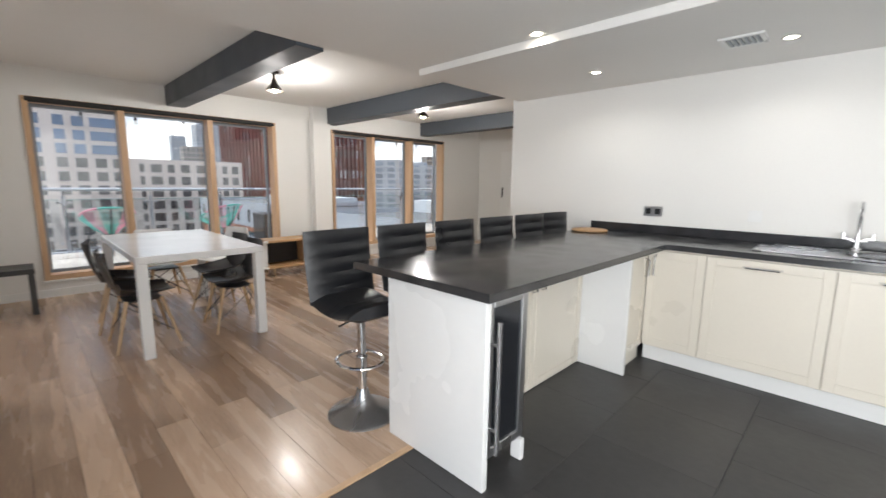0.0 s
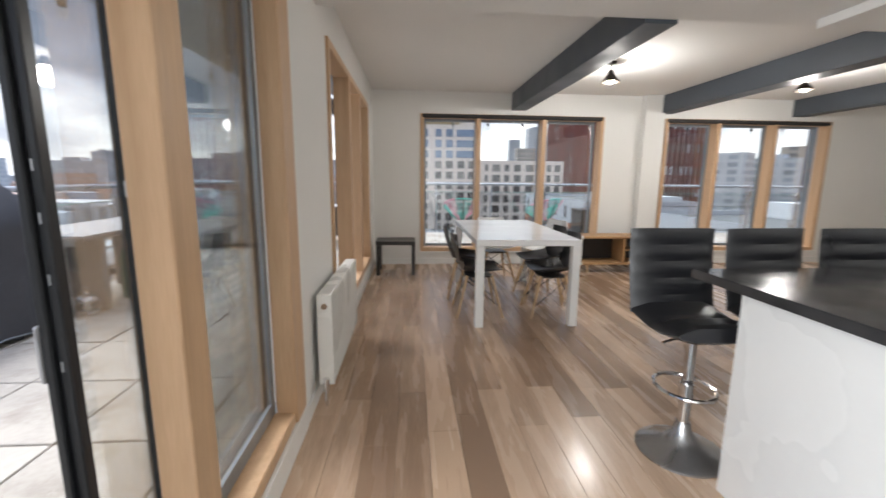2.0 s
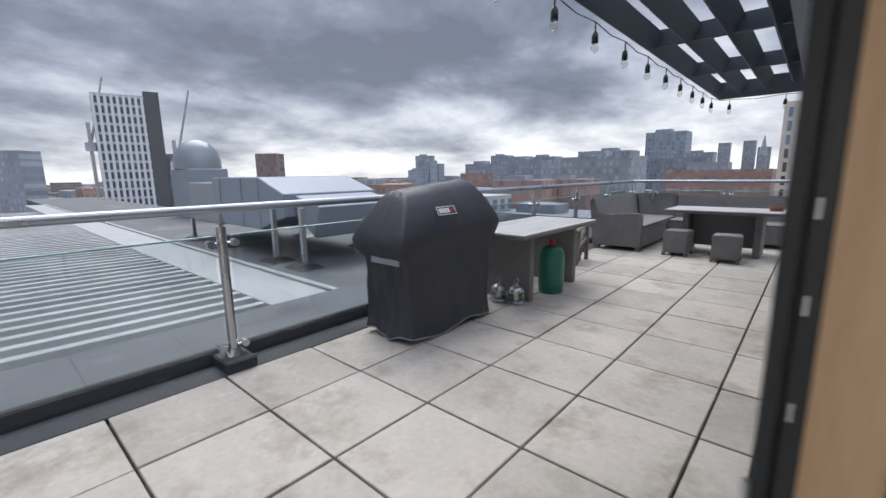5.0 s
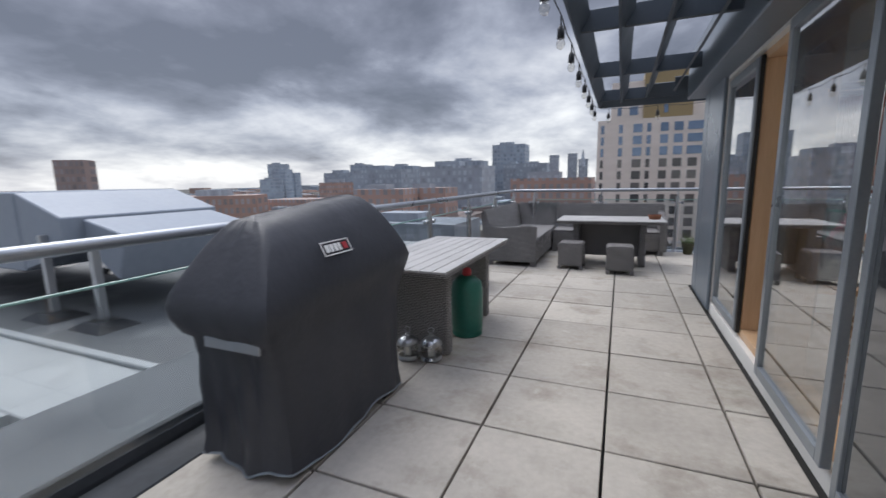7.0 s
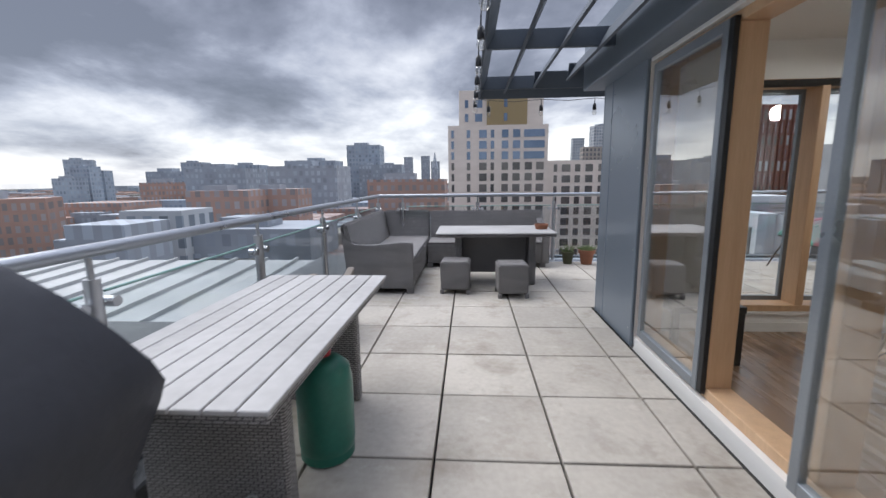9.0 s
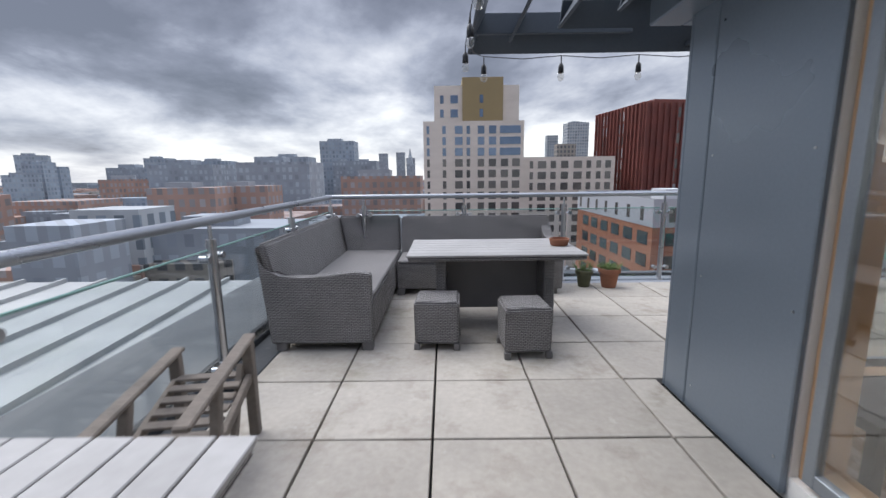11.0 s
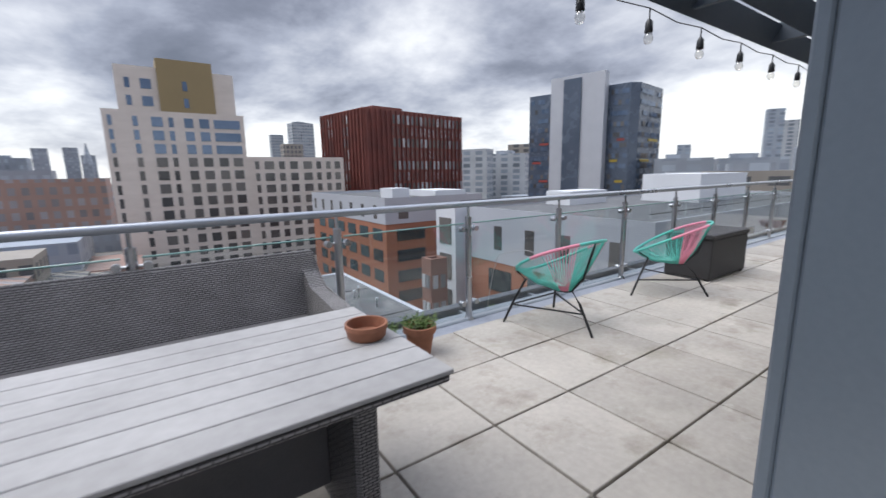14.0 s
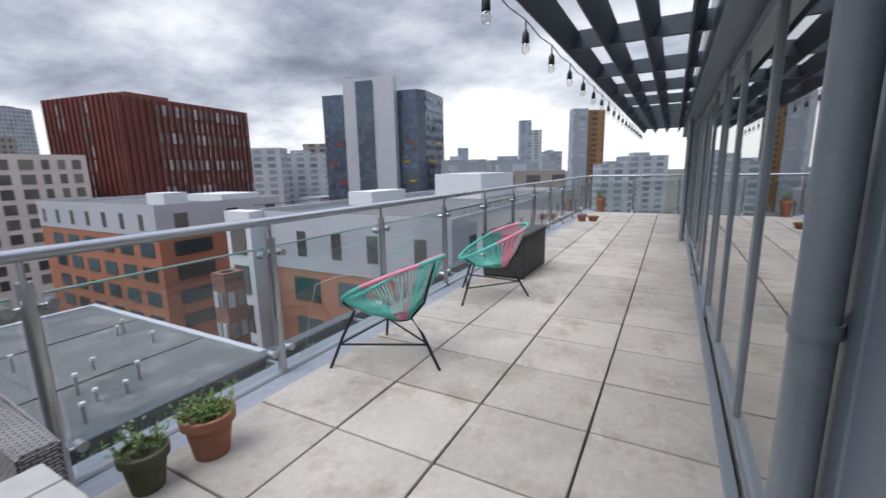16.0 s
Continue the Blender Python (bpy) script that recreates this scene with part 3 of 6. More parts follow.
# the sliding leaf, pushed back until its lock stile stands beside the post
lf = part("door_leaf", boxes((0.034, STILE_Y, 0.014, 0.052, STILE_Y + 0.034, HEAD - 0.02), (0.052, STILE_Y + 0.012, 0.014, 0.074, STILE_Y + 0.040, HEAD - 0.02), (0.040, POST_Y - 0.044, 0.014, 0.066, POST_Y - 0.026, HEAD - 0.02),
          (0.036, STILE_Y + 0.04, 0.014, 0.070, A1 - 0.17, 0.07), (0.036, STILE_Y + 0.04, HEAD - 0.08, 0.070, A1 - 0.17, HEAD - 0.02), (0.034, A1 - 0.17, 0.014, 0.070, A1 - 0.12, HEAD - 0.02), bevel=0.003),
          M["black_alu"], door, "black aluminium door leaf with a lock stile")
g = part("pane", boxes((0.050, STILE_Y + 0.04, 0.07, 0.056, A1 - 0.17, HEAD - 0.08)), M["glass"], lf)
g.visible_shadow = False
for z in (0.80, 0.98, 1.10, 1.20):
    part("lock_plate", boxes((0.0585, STILE_Y + 0.010, z, 0.0625, STILE_Y + 0.0125, z + 0.022), bevel=0.0005), M["steel"], lf)
part("pull", boxes((0.026, STILE_Y - 0.004, 0.78, 0.036, STILE_Y + 0.010, 0.90), bevel=0.003), M["steel"], lf, "slim steel pull")
part("catch", boxes((0.066, POST_Y - 0.058, 1.14, 0.078, POST_Y - 0.040, 1.18), bevel=0.002), M["steel"], door)

# ---- outside faces of the building ----
def cladding(name, rows, label="blue-grey metal cladding panels"):
    c = tagged(new(name), label, "cladding", kind="structure")
    for r in rows:
        part("panel", boxes(r, bevel=0.006), M["clad"], c)
    return c


cw = cladding("cladding_west", [(0.0, -0.24, -0.02, 0.03, -0.031, 2.3), (0.0, B1, -0.02, 0.03, -0.25, 2.3), (0.0, YS, -0.02, 0.03, A0, 2.3)])
screw_me = mesh_of("screw", rod(bmesh.new(), (-0.003, 0, 0), (0.002, 0, 0), 0.006, seg=8), M["steel"])
for y in (-0.30, -0.90):
    for z in (0.12, 0.75, 1.38, 2.02):
        put_mesh("screw", screw_me, cw, (0.0, y, z))
cladding("cladding_north", [(0.0, -0.03, -0.02, 0.45, 0.0, 2.3), (0.46, -0.03, -0.02, W1[0], 0.0, 2.3), (12.9, -0.03, -0.02, 14.0, 0.0, 2.3)])
spandrel = tagged(new("window_5"), "dark reflecting spandrel glass between the terrace door and the window", "window", kind="structure")
for y0, y1 in ((A1, -4.09), (-4.09, B0)):
    for r in ((y0, 0.0, y0 + 0.045, HEAD), (y1 - 0.045, 0.0, y1, HEAD), (y0 + 0.045, 0.0, y1 - 0.045, 0.07), (y0 + 0.045, HEAD - 0.06, y1 - 0.045, HEAD)):
        part("window_frame", boxes((-0.004, r[0], r[1], 0.03, r[2], r[3]), bevel=0.003), M["alu"], spandrel)
    part("pane", boxes((0.012, y0 + 0.045, 0.07, 0.024, y1 - 0.045, HEAD - 0.06)), M["tinted_pane"], spandrel)
glazing = tagged(new("window_4"), "glazed facade bays with dark metal frames reflecting the terrace", "window", kind="structure")
for x0, x1 in ((W1[1], W2[0]), (W2[1], 8.3), (8.3, 9.2), (9.2, 10.1), (10.1, 11.0), (11.0, 11.95), (11.95, 12.9)):
    part("window_frame", boxes((x0, -0.03, 0.0, x0 + 0.05, 0.004, HEAD), (x1 - 0.05, -0.03, 0.0, x1, 0.004, HEAD), (x0 + 0.05, -0.03, 0.0, x1 - 0.05, 0.004, 0.08), (x0 + 0.05, -0.03, HEAD - 0.06, x1 - 0.05, 0.004, HEAD), bevel=0.003), M["pvc"], glazing)
    part("pane", boxes((x0 + 0.05, -0.024, 0.08, x1 - 0.05, -0.012, HEAD - 0.06)), M["tinted_pane"], glazing)
structure("facade_sill", boxes((W1[0], 0.002, -0.045, 12.9, 0.05, 0.03), bevel=0.004), M["pvc"], "grey metal sill along the glazed facade", "sill")
structure("roof_edge", boxes((-0.16, YS, HEAD + 0.02, 0.03, 0.16, 2.62), (0.03, -0.03, HEAD + 0.02, 14.0, 0.16, 2.62), bevel=0.008), M["clad"], "dark blue-grey roof fascia", "fascia")
structure("roof", boxes((0.0, YS - 0.2, 2.62, 14.0, 0.1, 2.70)), M["felt"], "flat grey roof", "roof")
structure("building_rear", boxes((XE + 0.15, YS, -3.0, 14.0, -0.05, 2.62)), M["clad"], "closed rooms behind the facade", "building")

# ---- terrace ----
XR, YR = -2.76, 2.66       # lines of the balustrade
structure("terrace_bed", boxes((-2.62, YS, -0.35, 0.03, 2.47, -0.045), (0.03, -0.02, -0.35, 13.6, 2.47, -0.045)), M["joint"], "dark bed under the pavers", "terrace")
structure("kerb_west", boxes((-2.85, YS, -0.6, -2.62, 2.9, 0.005), bevel=0.008), M["kerb"], "dark bitumen ledge beside the pavers", "parapet")
structure("kerb_face", extrude_y([(-2.85, -0.6), (-2.852, 0.02), (-2.875, 0.103), (-2.905, 0.103), (-2.905, -0.6)], YS, 2.9, 0.004), M["kerb"], "dark bitumen parapet upstand", "parapet")
structure("kerb_cap", extrude_y([(-2.908, -0.6), (-2.908, 0.10), (-3.86, 0.0), (-3.86, -0.6)], YS, 2.9, 0.006), M["kerb_cap"], "scuffed grey membrane cap sloping from the parapet", "parapet")
for y in [-7.98 + 1.325 * k for k in range(9)]:
    structure("post_pad", boxes((-2.89, y - 0.10, -0.03, -2.63, y + 0.10, 0.075), bevel=0.01), M["kerb"], "dark bitumen pad under a balustrade post", "trim")
structure("kerb_north", boxes((-2.62, 2.625, -0.6, 13.6, 2.79, -0.004), bevel=0.012), M["pvc"], "grey metal capped kerb along the balustrade", "parapet")
structure("edge_strip", boxes((-2.62, 2.452, -0.30, 13.4, 2.625, -0.022)), M["membrane"], "pale blue-grey membrane strip beside the pavers", "trim")
structure("gutter", boxes((-2.62, 2.79, -0.6, 13.6, 2.95, -0.11)), M["felt"], "grey gutter channel along the parapet", "gutter")
structure("parapet_bar", boxes((-2.62, 2.95, -0.6, 13.6, 3.06, 0.0), bevel=0.006), M["beam"], "dark metal outer edge of the parapet", "parapet")
structure("gutter_bracket", boxes(*[(x, 2.79, -0.06, x + 0.03, 2.95, -0.035) for x in (-1.6, -0.6, 0.42, 1.4, 2.4, 3.4, 4.4, 5.4, 6.4)]), M["alu"], "grey metal straps across the gutter", "trim")


def rail_run(name, p0, p1, posts, base, label, top=1.08):
    """Steel posts with clamps, glass between them and a round handrail on top."""
    r = tagged(new(name), label, "balustrade", kind="structure")
    p0, p1 = Vector(p0), Vector(p1)
    d = (p1 - p0).normalized()
    side = Vector((-d.y, d.x, 0))
    part("handrail", tube(bmesh.new(), [p0 + Vector((0, 0, top - 0.028)), p1 + Vector((0, 0, top - 0.028))], 0.028, 12), M["rail"], r, "round grey handrail", smooth=True)
    for i, s in enumerate(posts):
        q = p0 + d * s
        bm = bmesh.new()
        rod(bm, q + Vector((0, 0, base)), q + Vector((0, 0, top - 0.14)), 0.03, seg=12)
        rod(bm, q + Vector((0, 0, top - 0.14)), q + Vector((0, 0, top - 0.03)), 0.012, seg=8)
        po = part("post", bm, M["steel"], r, smooth=True)
        bm = bmesh.new()
        lathe(bm, [(0.055, 0.0), (0.05, 0.03), (0.033, 0.06)], (q.x, q.y, base), 14)
        part("collar", bm, M["steel"], po, smooth=True)
        for z in (0.14, top - 0.25):
            for sg in (-1, 1):
                bm = bmesh.new()
                c = q + d * sg * 0.075 + Vector((0, 0, z))
                rod(bm, q + Vector((0, 0, z)), c, 0.009, seg=6)
                rod(bm, c - side * 0.03, c + side * 0.03, 0.024, seg=12)
                part("clamp", bm, M["steel"], po, smooth=True)
    edges = list(posts)
    for a, b in zip(edges, edges[1:]):
        if b - a < 0.3:
            continue
        qa, qb = p0 + d * (a + 0.05), p0 + d * (b - 0.05)
        bm = bmesh.new()
        n = side * 0.006
        vs = [bm.verts.new(q) for z in (base + 0.06, top - 0.2) for q in (qa - n + Vector((0, 0, z)), qb - n + Vector((0, 0, z)), qb + n + Vector((0, 0, z)), qa + n + Vector((0, 0, z)))]
        for f in ((3, 2, 1, 0), (4, 5, 6, 7), (0, 1, 5, 4), (1, 2, 6, 5), (2, 3, 7, 6), (3, 0, 4, 7)):
            bm.faces.new([vs[k] for k in f])
        g = part("glass_panel", bm, M["rail_glass"], r)
        g.visible_shadow = False
        bm = bmesh.new()
        rod(bm, qa + Vector((0, 0, top - 0.2)), qb + Vector((0, 0, top - 0.2)), 0.0065, seg=6)
        part("glass_edge", bm, M["glass_edge"], r)
    return r


rail_run("balustrade_west", (XR, -9.0, 0), (XR, YR, 0), [1.02 + 1.325 * k for k in range(9)], 0.07, "steel and glass balustrade on the west parapet")
rail_run("balustrade_north", (XR, YR, 0), (13.4, YR, 0), [0.40 + 1.225 * k for k in range(14)], -0.05, "steel and glass balustrade on the north parapet")
rail_run("balustrade_east", (13.4, 0.1, 0), (13.4, YR, 0), [0.05, 1.25, 2.5], -0.05, "steel and glass balustrade across the terrace end")

# ---- pergola of long blades on cross arms ----
PO, PZ = 1.18, 2.27
pergola = thing("pergola", "slate-blue steel pergola of long slanted blades along the facade", "pergola")


def blade(p0, p1, tilt_to, w=0.17, t=0.02):
    """A long slanted blade from p0 to p1, leaning towards tilt_to."""
    p0, p1, s = Vector(p0), Vector(p1), Vector(tilt_to).normalized()
    up = (s * 0.55 + Vector((0, 0, 1))).normalized() * w
    n = (p1 - p0).normalized().cross(up).normalized() * t / 2
    bm = bmesh.new()
    vs = [bm.verts.new(p + h + k) for p in (p0, p1) for h, k in ((Vector(), -n), (Vector(), n), (up, n), (up, -n))]
    for f in ((3, 2, 1, 0), (4, 5, 6, 7), (0, 1, 5, 4), (1, 2, 6, 5), (2, 3, 7, 6), (3, 0, 4, 7)):
        bm.faces.new([vs[k] for k in f])
    return part("blade", bm, M["pergola"], pergola)


for k in range(4):
    o = PO - 0.02 - 0.29 * k
    blade((-o, -9.0, PZ), (-o, o, PZ), (1, 0, 0))
    blade((-o, o, PZ), (13.5, o, PZ), (0, -1, 0))
for y in [PO - 0.4 - 1.5 * k for k in range(7)]:
    part("cross_arm", boxes((-PO + 0.05, y - 0.02, PZ + 0.03, 0.0, y + 0.02, PZ + 0.17), bevel=0.003), M["pergola"], pergola)
for x in [0.6 + 1.3 * k for k in range(10)]:
    part("cross_arm", boxes((x - 0.02, 0.0, PZ + 0.03, x + 0.02, PO - 0.05, PZ + 0.17), bevel=0.003), M["pergola"], pergola)

# ---- kitchen ----
WT = 0.80                  # top of the worktops
island = thing("kitchen_island", "white kitchen island with end panel and cream cupboards", "kitchen island")
part("end_panel", boxes((2.09, -5.79, FL, 2.125, -5.13, WT - 0.04), bevel=0.002), M["white_gloss"], island)
part("back_panel", boxes((2.125, -5.16, FL, 4.87, -5.13, WT - 0.04), bevel=0.002), M["white_gloss"], island)
part("side_panel", boxes((3.735, -5.76, FL, 3.765, -5.40, WT - 0.04), bevel=0.002), M["white_gloss"], island)
part("carcass", boxes((2.46, -5.385, FL + 0.0, 3.735, -5.165, WT - 0.045)), M["cream"], island)


def front(parent, x0, x1, z0, z1, y, handles=()):
    """A framed cupboard door that faces south, with bow handles."""
    d = part("door", boxes((x0 + 0.002, y - 0.018, z0, x1 - 0.002, y, z1), bevel=0.002), M["cream"], parent)
    w = 0.055
    for r in ((x0 + 0.002, z0, x0 + w, z1), (x1 - w, z0, x1 - 0.002, z1), (x0 + w, z0, x1 - w, z0 + w), (x0 + w, z1 - w, x1 - w, z1)):
        part("door_rail", boxes((r[0], y - 0.025, r[1], r[2], y - 0.018, r[3]), bevel=0.002), M["cream"], d)
    for hx in handles:
        part("handle", tube(bmesh.new(), [(hx, y - 0.024, z1 - 0.21), (hx, y - 0.055, z1 - 0.20), (hx, y - 0.055, z1 - 0.08), (hx, y - 0.024, z1 - 0.07)], 0.006, 8), M["chrome"], d, "chrome bow handle", smooth=True)
    return d


front(island, 2.46, 3.10, FL + 0.005, WT - 0.05, -5.386, (3.05,))
front(island, 3.10, 3.733, FL + 0.005, WT - 0.05, -5.386, (3.15,))
part("corner_unit", boxes((3.77, -5.70, FL, 4.165, -5.165, WT - 0.045)), M["cream"], island)
front(island, 3.78, 4.16, FL + 0.12, WT - 0.05, -5.702, (4.11,))

wt = thing("worktop", "polished black granite worktop over island and wall units", "worktop")
bm = bmesh.new()
prism(bm, [(2.03, -5.85), (4.135, -5.85), (4.135, YS + 0.02), (4.868, YS + 0.02), (4.868, -4.90), (2.03, -4.90)], WT - 0.04, WT)
bmesh.ops.bevel(bm, geom=[e for e in bm.edges if abs(e.verts[0].co.z - e.verts[1].co.z) < 1e-4], offset=0.004, segments=2, affect="EDGES")
part("slab", bm, M["granite"], wt)
part("upstand", boxes((4.85, YS + 0.02, WT, 4.868, -4.92, WT + 0.075), bevel=0.003), M["granite"], wt, "black granite upstand")

cooler = thing("wine_cooler", "slim stainless steel wine cooler with smoked glass door", "wine cooler")
part("body", boxes((2.128, -5.70, FL + 0.06, 2.44, -5.17, WT - 0.045)), M["black_plastic"], cooler)
dr = part("door", boxes((2.135, -5.765, FL + 0.12, 2.18, -5.72, WT - 0.06), (2.395, -5.765, FL + 0.12, 2.44, -5.72, WT - 0.06), (2.18, -5.765, FL + 0.12, 2.395, -5.72, FL + 0.165), (2.18, -5.765, WT - 0.105, 2.395, -5.72, WT - 0.06), bevel=0.003), M["steel"], cooler)
part("pane", boxes((2.18, -5.755, FL + 0.165, 2.395, -5.745, WT - 0.105)), M["dark_glass"], dr)
bm = bmesh.new()
rod(bm, (2.155, -5.815, FL + 0.17), (2.155, -5.815, WT - 0.15), 0.011, seg=12)
for z in (FL + 0.28, WT - 0.26):
    rod(bm, (2.155, -5.815, z), (2.155, -5.765, z), 0.008, seg=8)
part("handle", bm, M["chrome"], dr, "long upright steel bar handle", smooth=True)
part("plinth", boxes((2.405, -5.78, FL, 2.435, -5.72, FL + 0.11), bevel=0.002), M["white_gloss"], cooler)

# wall units along the kitchen wall
XF = 4.155


def wall_unit(y0, y1, handle, label):
    u = thing("base_unit", label, "cabinet", group="kitchen wall units")
    part("carcass", boxes((XF + 0.02, y1, FL + 0.12, 4.86, y0, WT - 0.045)), M["cream"], u)
    d = part("door", boxes((XF, y1 + 0.002, FL + 0.13, XF + 0.018, y0 - 0.002, WT - 0.055), bevel=0.002), M["cream"], u)
    w, lo, hi = 0.06, FL + 0.13, WT - 0.055
    for r in ((y1 + 0.002, lo, y1 + w, hi), (y0 - w, lo, y0 - 0.002, hi), (y1 + w, lo, y0 - w, lo + w), (y1 + w, hi - w, y0 - w, hi)):
        part("door_rail", boxes((XF - 0.006, r[0], r[1], XF, r[2], r[3]), bevel=0.002), M["cream"], d)
    if handle == "h":
        c = (y0 + y1) / 2 + 0.02
        pts = [(XF - 0.006, c - 0.1, 0.70), (XF - 0.035, c - 0.09, 0.70), (XF - 0.035, c + 0.09, 0.70), (XF - 0.006, c + 0.1, 0.70)]
    else:
        pts = [(XF - 0.006, y0 - 0.055, 0.55), (XF - 0.035, y0 - 0.055, 0.56), (XF - 0.035, y0 - 0.055, 0.70), (XF - 0.006, y0 - 0.055, 0.71)]
    part("handle", tube(bmesh.new(), pts, 0.008, 8), M["chrome"], d, "chrome bow handle", smooth=True)
    part("plinth", boxes((XF + 0.05, y1, FL, XF + 0.065, y0, FL + 0.125)), M["white_gloss"], u)
    return u


wall_unit(-5.73, -6.12, "v", "cream base unit with one upright chrome handle")
wall_unit(-6.12, -6.80, "h", "cream dishwasher front with a level chrome handle")
wall_unit(-6.80, -7.40, "h", "cream base unit under the sink")
wall_unit(-7.40, -8.0, "v", "cream base unit with one upright chrome handle")
wall_unit(-8.0, -8.6, "v", "cream base unit with one upright chrome handle")

sink = thing("sink", "round-edged stainless steel sink with drainer", "sink")
bm = bmesh.new()
box(bm, 4.27, -7.35, WT + 0.001, 4.80, -6.35, WT + 0.008, bevel=0.003)
part("rim", bm, M["steel"], sink)
bm = bmesh.new()
lathe(bm, [(0.19, 0.009), (0.2, 0.012), (0.185, 0.0085), (0.17, 0.0085)], (4.53, -7.0, WT), 28)
part("bowl", bm, M["chrome"], sink, smooth=True)
for i in range(5):
    part("groove", boxes((4.38 + 0.07 * i, -6.72, WT + 0.008, 4.40 + 0.07 * i, -6.42, WT + 0.012), bevel=0.001), M["steel"], sink)
tap = thing("kitchen_tap", "tall chrome swan-neck mixer tap", "tap", (4.72, -6.86, WT + 0.012))
bm = bmesh.new()
lathe(bm, [(0.028, 0.0), (0.028, 0.012), (0.017, 0.02), (0.017, 0.09)], (0, 0, 0), 16)
tube(bm, [(0, 0, 0.08), (0, 0, 0.24), (-0.02, 0, 0.29), (-0.06, 0, 0.325), (-0.11, 0, 0.32), (-0.145, 0, 0.28), (-0.15, 0, 0.24)], 0.012, 12)
part("spout", bm, M["chrome"], tap, smooth=True)
for sg in (-1, 1):
    bm = bmesh.new()
    rod(bm, (0, 0, 0.06), (0, sg * 0.07, 0.085), 0.011, seg=10)
    rod(bm, (0, sg * 0.07, 0.075), (0, sg * 0.075, 0.12), 0.013, 0.009, 10)
    part("lever", bm, M["chrome"], tap, smooth=True)
board = thing("chopping_board", "round wooden board lying on the worktop", "board", (4.55, -5.05, WT + 0.001))
bm = lathe(bmesh.new(), [(0.15, 0), (0.165, 0.006), (0.165, 0.014), (0.15, 0.02)], seg=28)
part("disc", bm, M["shelf_wood"], board, smooth=True)
for y0, y1, mname, lab in ((-5.58, -5.42, "steel", "brushed steel double socket with black inserts"), (-6.31, -6.22, "white_plastic", "white plastic switch plate")):
    so = thing("wall_socket", lab, "socket", (4.868, (y0 + y1) / 2, 1.0))
    part("plate", boxes((-0.008, (y0 - y1) / 2, -0.045, 0, (y1 - y0) / 2, 0.045), bevel=0.002), M[mname], so)
    for dy in ((-0.04, 0.04) if mname == "steel" else (0.0,)):
        part("insert", boxes((-0.011, dy - 0.022, -0.025, -0.008, dy + 0.022, 0.025), bevel=0.001), M["black_plastic" if mname == "steel" else "white_plastic"], so)

# lamps of the flat
for x, y, z in ((2.98 + 0.3, -5.2, LOWC), (4.23, -5.17, SOFF), (4.23, -6.42, SOFF), (4.23, -7.7, SOFF)):
    s = thing("ceiling_spot", "small round recessed ceiling spot, lit", "lamp", (x, y, z), group="recessed spots")
    part("ring", lathe(bmesh.new(), [(0.034, -0.004), (0.045, -0.006), (0.048, -0.001)], seg=20), M["white_metal"], s, smooth=True)
    part("disc", lathe(bmesh.new(), [(0.033, -0.003), (0.030, -0.005)], seg=20), M["lamp_on"], s)
    lamp("spot_light", (x, y, z - 0.03), 3.2, (1, 0.985, 0.97), 0.08, spot=165)
for x, y in ((2.92, -2.03), (5.3, -1.9)):
    p = thing("pendant_lamp", "small dark bronze cone lamp on a short ceiling stem, lit", "lamp", (x, y, CEIL), group="cone lamps")
    part("rose", lathe(bmesh.new(), [(0.055, 0), (0.055, -0.02), (0.03, -0.03)], seg=18), M["bronze"], p, smooth=True)
    part("stem", rod(bmesh.new(), (0, 0, -0.02), (0, 0, -0.12), 0.012), M["bronze"], p)
    part("shade", lathe(bmesh.new(), [(0.025, -0.09), (0.035, -0.13), (0.10, -0.21), (0.097, -0.212), (0.03, -0.135)], seg=24), M["bronze"], p, smooth=True)
    part("bulb", lathe(bmesh.new(), [(0.01, -0.14), (0.03, -0.17), (0.032, -0.20), (0.02, -0.225)], seg=16), M["lamp_on"], p, smooth=True)
    lamp("pendant_light", (x, y, CEIL - 0.30), 15, (1, 0.97, 0.93), 0.10)
vent = thing("ceiling_vent", "white square slatted ceiling vent", "vent", (4.1, -6.2, SOFF))
part("frame", boxes((-0.12, -0.12, -0.012, 0.12, -0.09, 0), (-0.12, 0.09, -0.012, 0.12, 0.12, 0), (-0.12, -0.09, -0.012, -0.09, 0.09, 0), (0.09, -0.09, -0.012, 0.12, 0.09, 0), bevel=0.002), M["white_plastic"], vent)
for i in range(6):
    part("slat", boxes((-0.09, -0.085 + 0.03 * i, -0.010, 0.09, -0.068 + 0.03 * i, -0.002)), M["alu"], vent)

# ---- bar stools ----
stool = thing("bar_stool", "black leatherette bar stool with ribbed back on chrome base", "bar stool", (2.10, -4.86, FL), group="bar stools at the island")
part("base", lathe(bmesh.new(), [(0.205, 0), (0.205, 0.008), (0.19, 0.018), (0.10, 0.055), (0.045, 0.11), (0.033, 0.16)], seg=32), M["steel"], stool, smooth=True)
part("column", rod(bmesh.new(), (0, 0, 0.15), (0, 0, 0.62), 0.028, 0.024, 16), M["chrome"], stool, smooth=True)
part("footrest", tube(bmesh.new(), [(0.13 * math.cos(a), 0.02 + 0.15 * math.sin(a), 0.33) for a in [2 * math.pi * k / 20 for k in range(20)]], 0.011, 8, True), M["chrome"], stool, smooth=True)
part("collar", rod(bmesh.new(), (0, 0, 0.26), (0, 0, 0.36), 0.034, seg=16), M["chrome"], stool, smooth=True)
part("lever", tube(bmesh.new(), [(0, 0, 0.60), (-0.10, -0.02, 0.595), (-0.17, -0.03, 0.585)], 0.006, 8), M["chrome"], stool, smooth=True)


